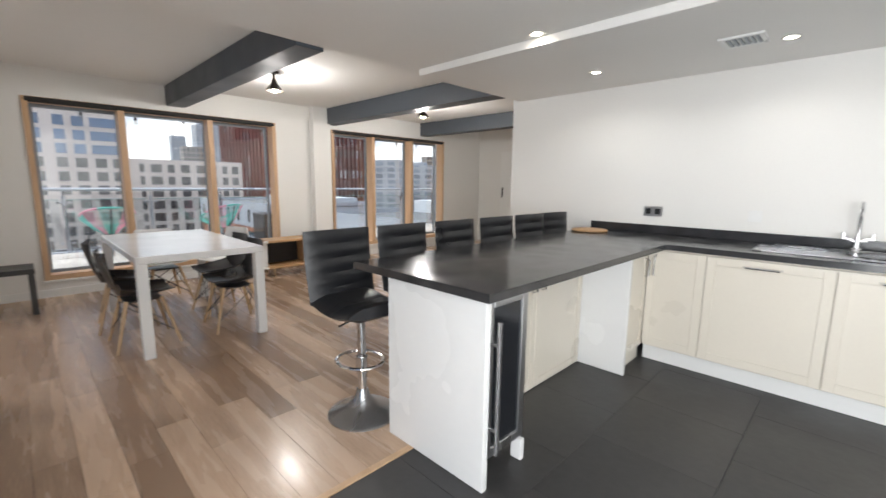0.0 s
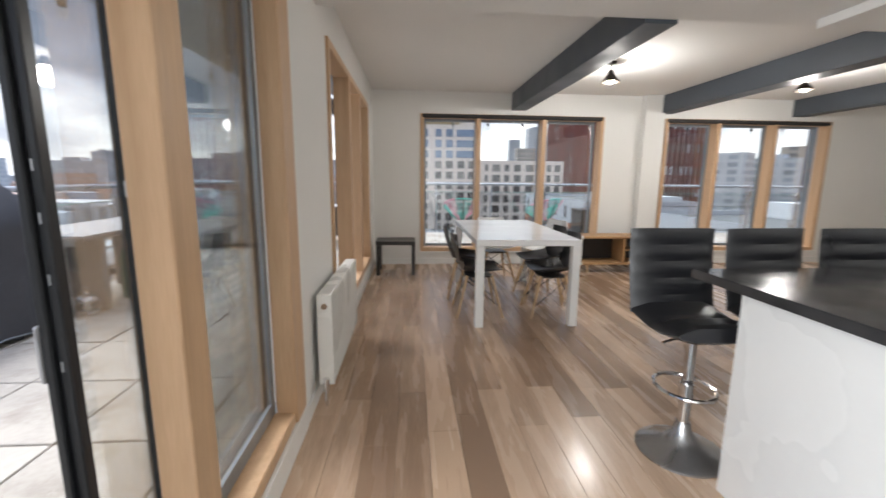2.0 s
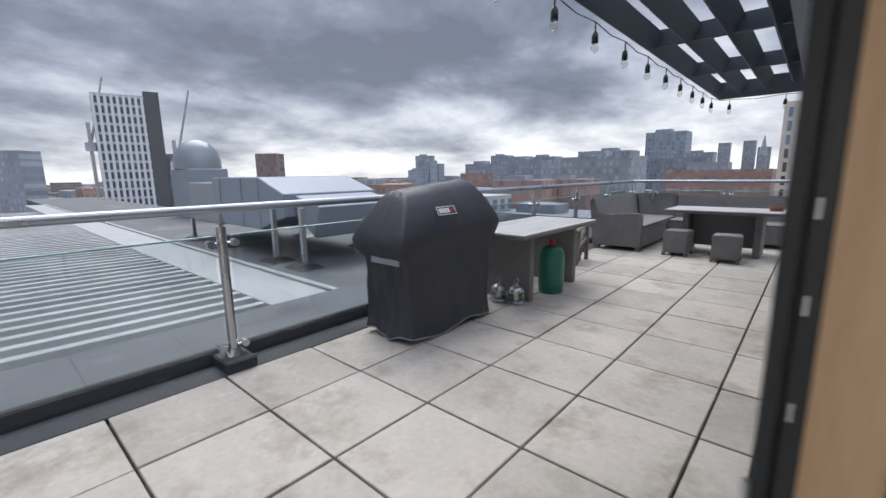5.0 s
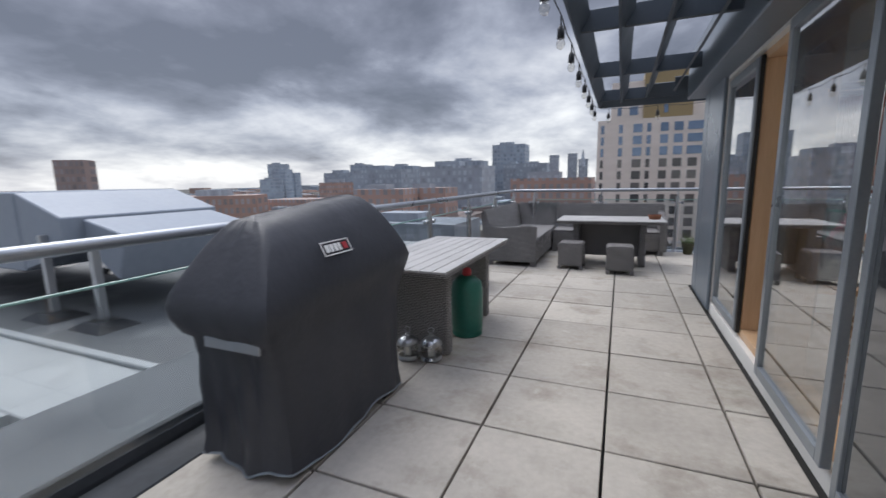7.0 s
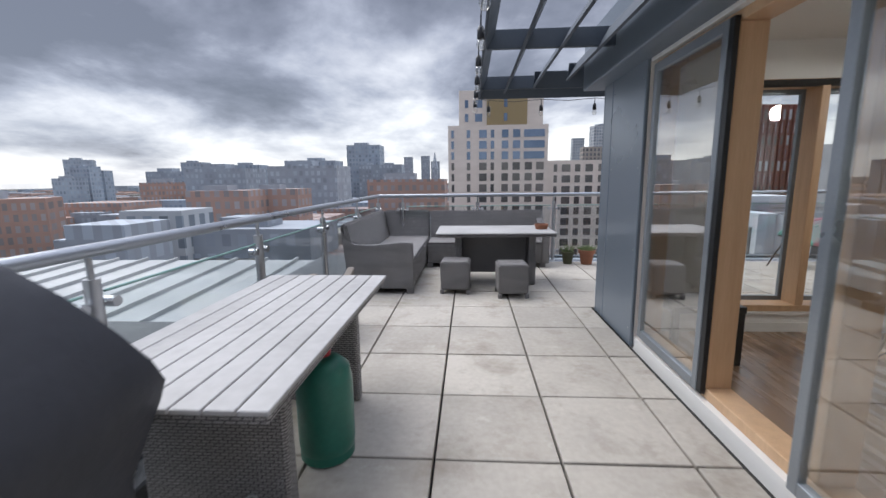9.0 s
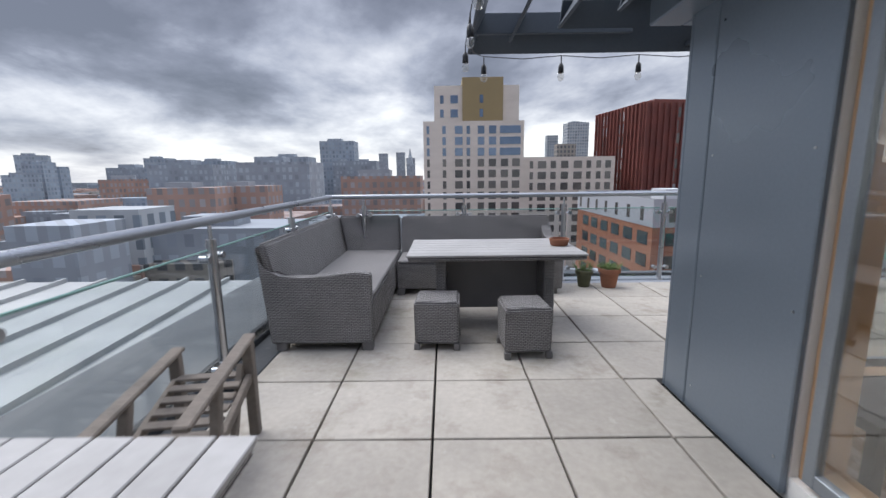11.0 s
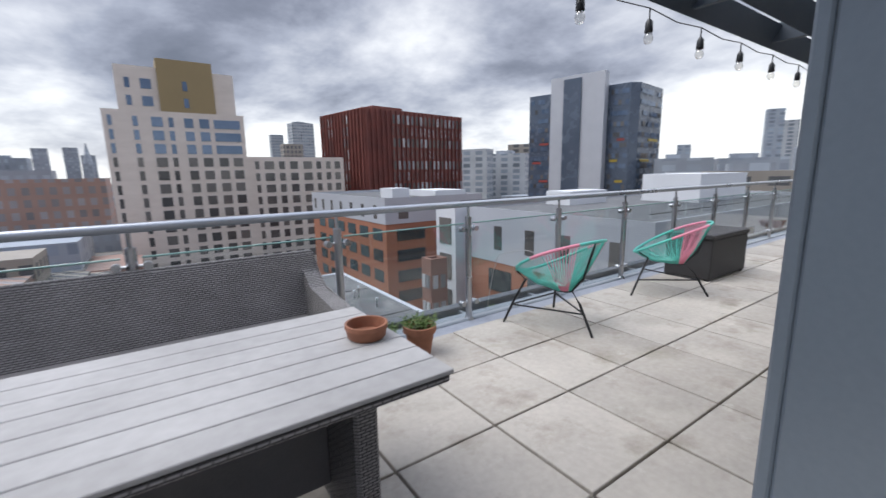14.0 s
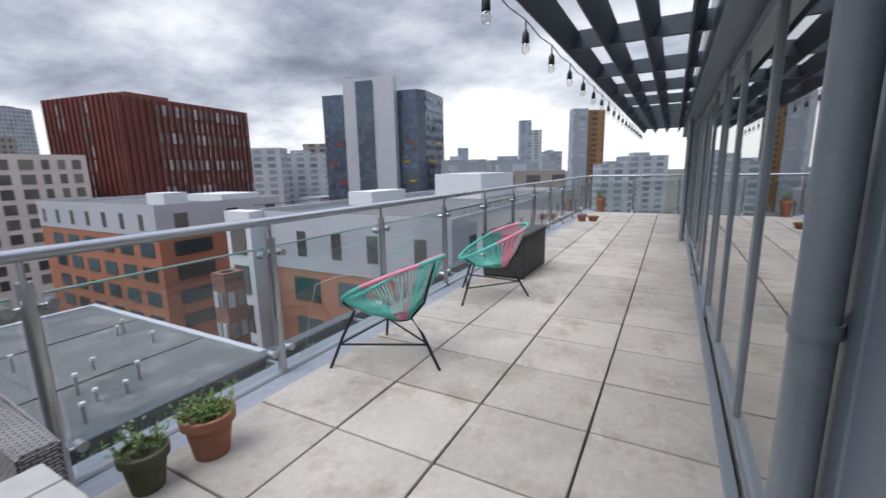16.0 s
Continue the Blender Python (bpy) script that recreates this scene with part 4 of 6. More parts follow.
def padded(bm, rows, half, thick):
    """A ribbed pad swept along (y, z) stations with outward (dy, dz)."""
    prev = None
    for i, (y, z, ny, nz) in enumerate(rows):
        cur = []
        for u in (-1, -0.94, -0.6, 0, 0.6, 0.94, 1):
            puff = (1 - abs(u) ** 6) * thick
            cur.append((bm.verts.new((u * half, y + ny * puff, z + nz * puff)), bm.verts.new((u * half, y - ny * puff * 0.8, z - nz * puff * 0.8))))
        if prev:
            for k in range(6):
                bm.faces.new((prev[k][0], prev[k + 1][0], cur[k + 1][0], cur[k][0]))
                bm.faces.new((prev[k][1], cur[k][1], cur[k + 1][1], prev[k + 1][1]))
            for k in (0, 6):
                bm.faces.new((prev[k][0], cur[k][0], cur[k][1], prev[k][1]))
        else:
            for k in range(6):
                bm.faces.new((cur[k][0], cur[k][1], cur[k + 1][1], cur[k + 1][0]))
        prev = cur
    for k in range(6):
        bm.faces.new((prev[k][0], prev[k + 1][0], prev[k + 1][1], prev[k][1]))
    bmesh.ops.remove_doubles(bm, verts=bm.verts, dist=0.0005)
    return bm


rows = []
for i in range(19):
    t = i / 18
    rib = 1.0 - 0.28 * (abs(math.sin(t * math.pi * 4)) < 0.25)
    rows.append((-0.22 + 0.40 * t, 0.685 - 0.03 * math.sin(t * math.pi) + 0.0, 0.0, rib))
part("seat", padded(bmesh.new(), rows, 0.225, 0.05), M["leather"], stool, "black padded seat", smooth=True)
rows = []
for i in range(21):
    t = i / 20
    rib = 1.0 - 0.35 * (abs(math.sin(t * math.pi * 5)) < 0.22)
    a = 0.2 + 0.9 * min(1, t * 2)
    rows.append((0.17 + 0.06 * math.sin(t * 1.57), 0.67 + 0.42 * t, -0.97 * rib, 0.2 * rib))
part("backrest", padded(bmesh.new(), rows, 0.225, 0.035), M["leather"], stool, "ribbed black backrest", smooth=True)
for k, x in enumerate((2.62, 3.14, 3.66, 4.16, 4.60)):
    copy_thing(stool, pose(x, -4.86, FL, 0, 0, 3 - 2 * k))

# ---- dining ----
table = thing("dining_table", "white gloss square-legged dining table", "table", (1.80, -2.22, FL))
part("tabletop", boxes((-0.47, -0.88, 0.745, 0.47, 0.88, 0.80), bevel=0.004), M["white_gloss"], table)
for sx in (-1, 1):
    for sy in (-1, 1):
        part("leg", boxes((sx * 0.47 - sx * 0.075, sy * 0.88 - sy * 0.075, 0, sx * 0.4695, sy * 0.8795, 0.745), bevel=0.003), M["white_gloss"], table)

SHELL = []
for i in range(15):
    t = i / 14
    if t < 0.5:
        u = t / 0.5
        SHELL.append((-0.21 + 0.38 * u, 0.44 + 0.012 * (1 - u) - 0.02 * math.sin(u * 3.14), 0.21 + 0.02 * math.sin(u * 3.14)))
    else:
        u = (t - 0.5) / 0.5
        SHELL.append((0.17 + 0.03 * u + 0.08 * math.sin(u * 1.57), 0.445 + 0.02 * u + 0.34 * u, 0.225 - 0.05 * u ** 3))


def shell_chair(mname, label):
    c = thing("dining_chair", label, "chair", group="moulded chairs round the table")
    bm = bmesh.new()
    rows = []
    for j, (y, z, half) in enumerate(SHELL):
        t = j / 14
        row = []
        for k in range(9):
            u = -1 + k / 4
            lift = 0.055 * abs(u) ** 3 * (0.4 + math.sin(t * 3.14))
            back = 0.05 * abs(u) ** 2 * max(0, t - 0.4)
            row.append(bm.verts.new((u * half, y - back * 1.6, z + lift * (1.0 if t < 0.6 else 0.3))))
        rows.append(row)
    for a, b in zip(rows, rows[1:]):
        for k in range(8):
            bm.faces.new((a[k], a[k + 1], b[k + 1], b[k]))
    bmesh.ops.recalc_face_normals(bm, faces=bm.faces)
    bmesh.ops.solidify(bm, geom=bm.faces[:], thickness=0.007)
    part("shell", bm, M[mname], c, smooth=True)
    for sx in (-1, 1):
        for sy in (-1, 1):
            part("leg", rod(bmesh.new(), (sx * 0.22, sy * 0.22 + 0.0, 0.0), (sx * 0.13, sy * 0.12, 0.40), 0.011, 0.016, 10), M["beech"], c, "pale beech leg", smooth=True)
    for a, b in (((-0.2, -0.2, 0.1), (-0.14, 0.13, 0.36)), ((0.2, -0.2, 0.1), (0.14, 0.13, 0.36)), ((-0.2, 0.2, 0.1), (0.14, 0.13, 0.36)), ((0.2, 0.2, 0.1), (-0.14, 0.13, 0.36)), ((-0.2, -0.2, 0.1), (0.14, -0.13, 0.36)), ((0.2, -0.2, 0.1), (-0.14, -0.13, 0.36))):
        part("brace", rod(bmesh.new(), a, b, 0.004, seg=6), M["black_steel"], c)
    part("mount", boxes((-0.14, -0.13, 0.385, 0.14, 0.13, 0.395)), M["black_steel"], c)
    return c


ch = shell_chair("black_plastic", "black moulded shell chair with dowel legs")
ch.matrix_basis = pose(1.42, -2.62, FL, 0, 0, 90)
for m in (pose(1.40, -2.0, FL, 0, 0, 84), pose(2.14, -2.66, FL, 0, 0, -92), pose(2.20, -2.12, FL, 0, 0, -86)):
    copy_thing(ch, m)
wc = shell_chair("white_plastic", "white moulded shell chair with dowel legs")
wc.matrix_basis = pose(2.42, -1.5, FL, 0, 0, -70)
copy_thing(wc, pose(1.85, -1.32, FL, 0, 0, 5))

bench = thing("side_table", "low black wooden bench table in the corner", "table", (0.55, -0.82, FL))
part("tabletop", boxes((-0.27, -0.21, 0.42, 0.27, 0.21, 0.47), bevel=0.003), M["black_wood"], bench)
for sx in (-1, 1):
    for sy in (-1, 1):
        part("leg", boxes((sx * 0.265 - sx * 0.05, sy * 0.205 - sy * 0.05, 0, sx * 0.265, sy * 0.205, 0.42), bevel=0.002), M["black_wood"], bench)

unit = thing("media_unit", "low oak media unit with rounded ends on short legs", "shelf unit", (3.75, -0.78, FL))
bm = bmesh.new()
for (x0, y0, z0, x1, y1, z1) in ((-0.55, -0.19, 0.50, 0.65, 0.19, 0.53), (-0.55, -0.19, 0.12, 0.65, 0.19, 0.15), (0.62, -0.19, 0.15, 0.65, 0.19, 0.50), (0.05, -0.18, 0.15, 0.075, 0.18, 0.50)):
    box(bm, x0, y0, z0, x1, y1, z1, bevel=0.004)
part("body", bm, M["shelf_wood"], unit)
part("back_board", boxes((-0.5, 0.17, 0.15, 0.62, 0.185, 0.50)), M["black_wood"], unit)
part("rounded_end", tube(bmesh.new(), [(-0.55 - 0.19 * math.sin(a), -0.17, 0.325 + 0.19 * math.cos(a)) for a in [math.pi * k / 12 for k in range(13)]], 0.02, 8), M["white_plastic"], unit, "white curved end", smooth=True)
part("end_shell", prism(bmesh.new(), [(-0.74, -0.15), (-0.55, -0.15), (-0.55, 0.19), (-0.70, 0.19), (-0.74, 0.12)], 0.16, 0.49), M["white_plastic"], unit)
part("shelf", boxes((0.075, -0.17, 0.32, 0.62, 0.17, 0.335)), M["shelf_wood"], unit)
for x in (-0.45, 0.55):
    for y in (-0.13, 0.13):
        part("leg", rod(bmesh.new(), (x, y, 0), (x, y, 0.12), 0.012, 0.018), M["beech"], unit)

rad = thing("radiator", "white panel radiator below the wall, with chrome valve", "radiator", (XW, -3.78, FL))
bm = bmesh.new()
box(bm, 0.10, -0.52, 0.12, 0.115, 0.52, 0.66, bevel=0.004)
box(bm, 0.035, -0.52, 0.12, 0.05, 0.52, 0.66, bevel=0.004)
part("panel", bm, M["white_metal"], rad)
part("top_grille", boxes((0.035, -0.525, 0.655, 0.115, 0.525, 0.67), bevel=0.003), M["white_metal"], rad)
for sg in (-1, 1):
    part("side_cover", boxes((0.03, sg * 0.53 - 0.006, 0.12, 0.118, sg * 0.53 + 0.006, 0.668), bevel=0.003), M["white_metal"], rad)
for i in range(24):
    part("fin", boxes((0.117, -0.50 + 0.0425 * i, 0.14, 0.120, -0.478 + 0.0425 * i, 0.64), bevel=0.001), M["white_metal"], rad)
part("plug", rod(bmesh.new(), (0.075, -0.536, 0.60), (0.075, -0.542, 0.60), 0.018, seg=14), M["chrome"], rad)
bm = bmesh.new()
rod(bm, (0.075, -0.56, 0.0), (0.075, -0.56, 0.12), 0.009, seg=10)
rod(bm, (0.075, -0.56, 0.10), (0.075, -0.56, 0.17), 0.02, seg=12)
rod(bm, (0.075, -0.53, 0.14), (0.075, -0.56, 0.14), 0.011, seg=10)
part("valve", bm, M["chrome"], rad, smooth=True)
part("bracket", boxes((0.0, -0.3, 0.3, 0.035, -0.26, 0.5), (0.0, 0.26, 0.3, 0.035, 0.3, 0.5)), M["white_metal"], rad)

d2 = tagged(new("door_2"), "white inner door with a dark lever handle", "door", kind="structure")
part("door_leaf", boxes((XE - 0.03, -1.75, FL, XE, -0.92, 1.95), bevel=0.003), M["white_trim"], d2)
part("handle", boxes((XE - 0.07, -1.0, 0.93, XE - 0.035, -0.98, 1.15), bevel=0.004), M["black_steel"], d2)

# ---- terrace things ----
def frustum(bm, lo, hi, z0, z1, bevel=0.0):
    """A box whose top and bottom differ: each (x0, y0, x1, y1)."""
    vs = [bm.verts.new(p) for p in ((lo[0], lo[1], z0), (lo[2], lo[1], z0), (lo[2], lo[3], z0), (lo[0], lo[3], z0), (hi[0], hi[1], z1), (hi[2], hi[1], z1), (hi[2], hi[3], z1), (hi[0], hi[3], z1))]
    fs = [bm.faces.new([vs[k] for k in f]) for f in ((3, 2, 1, 0), (4, 5, 6, 7), (0, 1, 5, 4), (1, 2, 6, 5), (2, 3, 7, 6), (3, 0, 4, 7))]
    if bevel:
        bmesh.ops.recalc_face_normals(bm, faces=fs)
        bmesh.ops.bevel(bm, geom=list({e for f in fs for e in f.edges}), offset=bevel, segments=2, affect="EDGES")
    return bm


sofa = thing("corner_sofa", "grey wicker sofa with high back and one sloping arm", "sofa", (-2.28, 1.62, 0), group="wicker lounge set")
part("base", frustum(bmesh.new(), (-0.34, -1.08, 0.36, 1.1), (-0.36, -1.08, 0.36, 1.1), 0.06, 0.37, 0.012), M["wicker"], sofa)
part("seat", boxes((-0.30, -1.02, 0.37, 0.355, 0.98, 0.405), bevel=0.012), M["wicker_seat"], sofa, "tight woven grey seat")
part("backrest", frustum(bmesh.new(), (-0.40, -1.10, -0.29, 1.12), (-0.47, -1.10, -0.41, 1.14), 0.30, 0.82, 0.02), M["wicker"], sofa)
part("end_back", frustum(bmesh.new(), (-0.30, 0.98, 0.36, 1.10), (-0.40, 1.06, 0.36, 1.13), 0.37, 0.82, 0.02), M["wicker"], sofa)
bm = bmesh.new()
arm = [(-0.40, 0.06), (0.36, 0.06), (0.36, 0.59), (0.25, 0.605), (-0.1, 0.57), (-0.3, 0.57), (-0.42, 0.63), (-0.47, 0.80)]
lo, hi = [bm.verts.new((x, -1.13, z)) for x, z in arm], [bm.verts.new((x, -1.03, z)) for x, z in arm]
bm.faces.new(lo)
bm.faces.new(hi[::-1])
for k in range(len(arm)):
    bm.faces.new((lo[k], hi[k], hi[(k + 1) % len(arm)], lo[(k + 1) % len(arm)]))
bmesh.ops.bevel(bm, geom=bm.edges[:], offset=0.01, segments=2, affect="EDGES")
part("armrest", bm, M["wicker"], sofa)
for x in (-0.33, 0.32):
    for y in (-1.09, 1.05):
        part("foot", boxes((x - 0.04, y - 0.03, 0, x + 0.04, y + 0.04, 0.07), bevel=0.004), M["wicker_seat"], sofa)

sofb = thing("corner_sofa", "grey wicker sofa section with long back and one arm", "sofa", (-1.0, 2.35, 0), group="wicker lounge set")
part("base", frustum(bmesh.new(), (-0.90, -0.34, 0.86, 0.30), (-0.90, -0.36, 0.86, 0.30), 0.06, 0.35, 0.012), M["wicker"], sofb)
part("seat", boxes((-0.89, -0.35, 0.35, 0.80, 0.22, 0.385), bevel=0.012), M["wicker_seat"], sofb, "tight woven grey seat")
part("backrest", frustum(bmesh.new(), (-0.90, 0.18, 0.88, 0.27), (-0.90, 0.26, 0.90, 0.33), 0.30, 0.81, 0.018), M["wicker"], sofb)
bm = bmesh.new()
arm = [(-0.38, 0.06), (0.28, 0.06), (0.32, 0.80), (0.22, 0.66), (0.1, 0.58), (-0.25, 0.555), (-0.38, 0.55)]
lo, hi = [bm.verts.new((0.80, y, z)) for y, z in arm], [bm.verts.new((0.91, y, z)) for y, z in arm]
bm.faces.new(lo)
bm.faces.new(hi[::-1])
for k in range(len(arm)):
    bm.faces.new((lo[k], hi[k], hi[(k + 1) % len(arm)], lo[(k + 1) % len(arm)]))
bmesh.ops.bevel(bm, geom=bm.edges[:], offset=0.01, segments=2, affect="EDGES")
part("armrest", bm, M["wicker"], sofb)
for x in (-0.86, 0.82):
    for y in (-0.33, 0.24):
        part("foot", boxes((x - 0.04, y - 0.03, 0, x + 0.04, y + 0.03, 0.07), bevel=0.004), M["wicker_seat"], sofb)


def slat_table(name, label, at, lx, ly, along, count, h, panels):
    """A slatted top on woven end panels; along: the way the slats run."""
    t = thing(name, label, "table", at, group="slatted wicker tables")
    part("rim", boxes((-lx / 2 + 0.01, -ly / 2 + 0.01, h - 0.05, lx / 2 - 0.01, ly / 2 - 0.01, h - 0.018), bevel=0.008), M["wicker"], t, "woven rim under the slats")
    w = (ly if along == "x" else lx) / count
    for k in range(count):
        a = -(ly if along == "x" else lx) / 2 + w * k
        r = (-lx / 2, a + 0.003, h - 0.018, lx / 2, a + w - 0.003, h) if along == "x" else (a + 0.003, -ly / 2, h - 0.018, a + w - 0.003, ly / 2, h)
        part("slat", boxes(r, bevel=0.003), M["slat"], t)
    for p in panels:
        part("leg_panel", boxes((*p[:2], 0, *p[2:], h - 0.05), bevel=0.012), M["wicker"], t)
    return t


slat_table("garden_table", "grey slatted wicker table beside the balustrade", (-2.18, -2.41, 0), 0.76, 1.6, "y", 8, 0.71, ((-0.31, -0.46, 0.25, -0.38), (-0.31, 0.50, 0.25, 0.58)))
tb = slat_table("garden_table", "grey slatted wicker table in front of the sofa", (-0.95, 1.235, 0), 1.46, 0.87, "x", 7, 0.665, ((-0.50, -0.30, -0.41, 0.30), (0.41, -0.30, 0.50, 0.30)))
part("stretcher_panel", boxes((-0.41, -0.02, 0.10, 0.41, 0.02, 0.615), bevel=0.006), M["wicker_seat"], tb, "dark woven middle panel")


def pouf(x, y, rz):
    p = thing("wicker_stool", "square grey wicker stool with four short feet", "stool", (x, y, 0), group="wicker lounge set", rz=rz)
    part("body", frustum(bmesh.new(), (-0.165, -0.165, 0.165, 0.165), (-0.17, -0.17, 0.17, 0.17), 0.045, 0.37, 0.014), M["wicker"], p)
    part("seat", boxes((-0.155, -0.155, 0.36, 0.155, 0.155, 0.378), bevel=0.008), M["wicker"], p)
    for sx in (-1, 1):
        for sy in (-1, 1):
            part("foot", boxes((sx * 0.15 - 0.022, sy * 0.15 - 0.022, 0, sx * 0.15 + 0.022, sy * 0.15 + 0.022, 0.05), bevel=0.003), M["wicker_seat"], p)
    return p


pouf(-1.43, 0.66, -3)
pouf(-0.79, 0.49, 3)

# covered barbecue
bbq = thing("covered_barbecue", "barbecue under a black fabric cover with a grey strap", "barbecue", (-2.30, -3.865, 0))
bm = bmesh.new()
prof = [(0.03, 0.262, 0.512, 0.014), (0.12, 0.258, 0.508, 0.016), (0.26, 0.254, 0.506, 0.016), (0.40, 0.252, 0.508, 0.013), (0.52, 0.250, 0.512, 0.009), (0.62, 0.250, 0.522, 0.006), (0.69, 0.262, 0.548, 0.003),
        (0.755, 0.280, 0.582, 0.0), (0.80, 0.290, 0.592, 0.0), (0.86, 0.276, 0.572, 0.0), (0.95, 0.236, 0.522, 0.0), (1.04, 0.186, 0.468, 0.0), (1.11, 0.138, 0.418, 0.0), (1.155, 0.085, 0.380, 0.0), (1.172, 0.02, 0.34, 0.0)]
SHARP = (0.80, 1.155)
rings = []
N = 128
for z, hx, hy, wav in prof:
    ring = []
    for k in range(N):
        a = 2 * math.pi * k / N
        c, s = math.cos(a), math.sin(a)
        e = 16.0 if z < 0.68 else 40.0
        r = (abs(c) ** e + abs(s) ** e) ** (-1 / e)
        px, py = hx * r * c, hy * r * s
        run = (px - py) * 11 + 2.2 * noise.noise((px * 3, py * 3, z * 0.8))
        w = 1 + wav * (1.6 - 3.4 * abs(math.sin(run))) + wav * 1.1 * math.sin(23 * (px + py) + 2 * z)
        w += (0.016 if z < 0.7 else 0.009) * noise.noise((c * 2.4, s * 2.4, z * 6))
        dz = 0.022 * math.sin(5 * a) if z < 0.1 else 0.010 * noise.noise((c * 3, s * 3, z * 9))
        # slack fabric: pleats gathered on the south end, long shallow folds on the flanks
        if z < 0.66 and py < -0.42:
            w += 0.035 * math.sin(px * 42) * (0.7 - z)
        if 0.08 < z < 0.78:
            w += 0.012 * math.sin(3.2 * py / hy + 9 * z) + 0.008 * math.sin(7.0 * py / hy - 14 * z)
        if z > 0.68:
            dz += 0.035 * py / hy
        ring.append(bm.verts.new((px * w, py * w, z + dz)))
    rings.append(ring)
hem_line = [tuple(v.co) for v in rings[0]]
for a, b in zip(rings, rings[1:]):
    for k in range(N):
        bm.faces.new((a[k], a[(k + 1) % N], b[(k + 1) % N], b[k]))
bm.faces.new(rings[-1])
bm.faces.new(rings[0][::-1])
bm.edges.ensure_lookup_table()
for (z, hx, hy, wav), ring in zip(prof, rings):
    if z in SHARP:
        for k in range(N):
            ed = bm.edges.get((ring[k], ring[(k + 1) % N]))
            ed.smooth = False
for a, b in zip(rings[8:], rings[9:]):
    for k in (N // 8, 3 * N // 8, 5 * N // 8, 7 * N // 8):
        bm.edges.get((a[k], b[k])).smooth = False
part("cover", bm, M["cover"], bbq, smooth=True)
part("hem", tube(bmesh.new(), hem_line[::2], 0.006, 6, True), M["pvc"], bbq, "pale stitched hem")
part("strap", boxes((-0.12, -0.545, 0.60, 0.19, -0.528, 0.648), bevel=0.004), M["rail"], bbq, "grey webbing strap")
lab = part("badge", bmesh.new(), M["white_plastic"], bbq, "white outlined badge with red mark")
bm = bmesh.new()
MB = Matrix.Translation((0.232, -0.07, 0.972)) @ Matrix.Rotation(radians(61), 4, "Y") @ Matrix.Rotation(radians(90), 4, "Z") @ Matrix.Diagonal((0.88, 0.88, 1, 1))
for r in ((-0.12, -0.04, 0.0, 0.12, -0.034, 0.004), (-0.12, 0.034, 0.0, 0.12, 0.04, 0.004), (-0.12, -0.034, 0.0, -0.114, 0.034, 0.004), (0.114, -0.034, 0.0, 0.12, 0.034, 0.004), (-0.095, -0.022, 0, -0.065, 0.022, 0.004), (-0.055, -0.022, 0, -0.03, 0.022, 0.004), (-0.02, -0.022, 0, 0.005, 0.022, 0.004), (0.015, -0.022, 0, 0.038, 0.022, 0.004)):
    box(bm, *r, m=MB)
bm.to_mesh(lab.data)
bm.free()
bm = bmesh.new()
box(bm, 0.055, -0.02, 0, 0.095, 0.02, 0.004, m=MB)
part("badge_mark", bm, M["red"], bbq)
part("wheel", rod(bmesh.new(), (0.20, 0.30, 0.05), (0.24, 0.30, 0.05), 0.05, seg=16), M["black_plastic"], bbq)

gas = thing("gas_bottle", "green gas bottle with a red valve cap", "gas bottle", (-1.96, -2.38, 0))
gas.scale = (0.88, 0.88, 0.96)
part("cylinder", lathe(bmesh.new(), [(0.12, 0.02), (0.145, 0.05), (0.15, 0.10), (0.15, 0.40), (0.135, 0.47), (0.09, 0.51), (0.05, 0.525)], seg=28), M["gas_green"], gas, smooth=True)
part("foot_ring", lathe(bmesh.new(), [(0.135, 0), (0.145, 0.01), (0.145, 0.055), (0.13, 0.06)], seg=28), M["gas_green"], gas, smooth=True)
part("valve_cap", lathe(bmesh.new(), [(0.04, 0.52), (0.045, 0.56), (0.03, 0.59)], seg=16), M["red"], gas, smooth=True)


def lantern(x, y, rz):
    l = thing("lantern", "small weathered metal lantern with glass sides", "lantern", (x, y, 0), group="metal lanterns", rz=rz)
    part("base", lathe(bmesh.new(), [(0.07, 0), (0.078, 0.012), (0.07, 0.03)], seg=20), M["steel"], l, smooth=True)
    part("glass", lathe(bmesh.new(), [(0.066, 0.03), (0.080, 0.06), (0.082, 0.085), (0.070, 0.115)], seg=20), M["bulb"], l, smooth=True)
    part("candle", rod(bmesh.new(), (0, 0, 0.03), (0, 0, 0.09), 0.025, seg=12), M["white_plastic"], l)
    part("cap", lathe(bmesh.new(), [(0.076, 0.112), (0.078, 0.122), (0.068, 0.145), (0.045, 0.165), (0.020, 0.173), (0.018, 0.188), (0.006, 0.195)], seg=20), M["steel"], l, smooth=True)
    for k in range(4):
        a = math.pi / 2 * k
        part("bar", rod(bmesh.new(), (0.084 * math.cos(a), 0.084 * math.sin(a), 0.02), (0.080 * math.cos(a), 0.080 * math.sin(a), 0.122), 0.0035, seg=6), M["steel"], l)
    part("ring", tube(bmesh.new(), [(0.022 * math.cos(2 * math.pi * k / 12), 0, 0.218 + 0.022 * math.sin(2 * math.pi * k / 12)) for k in range(12)], 0.003, 6, True), M["steel"], l)


lantern(-2.20, -3.0, 10)
lantern(-2.03, -2.96, 40)

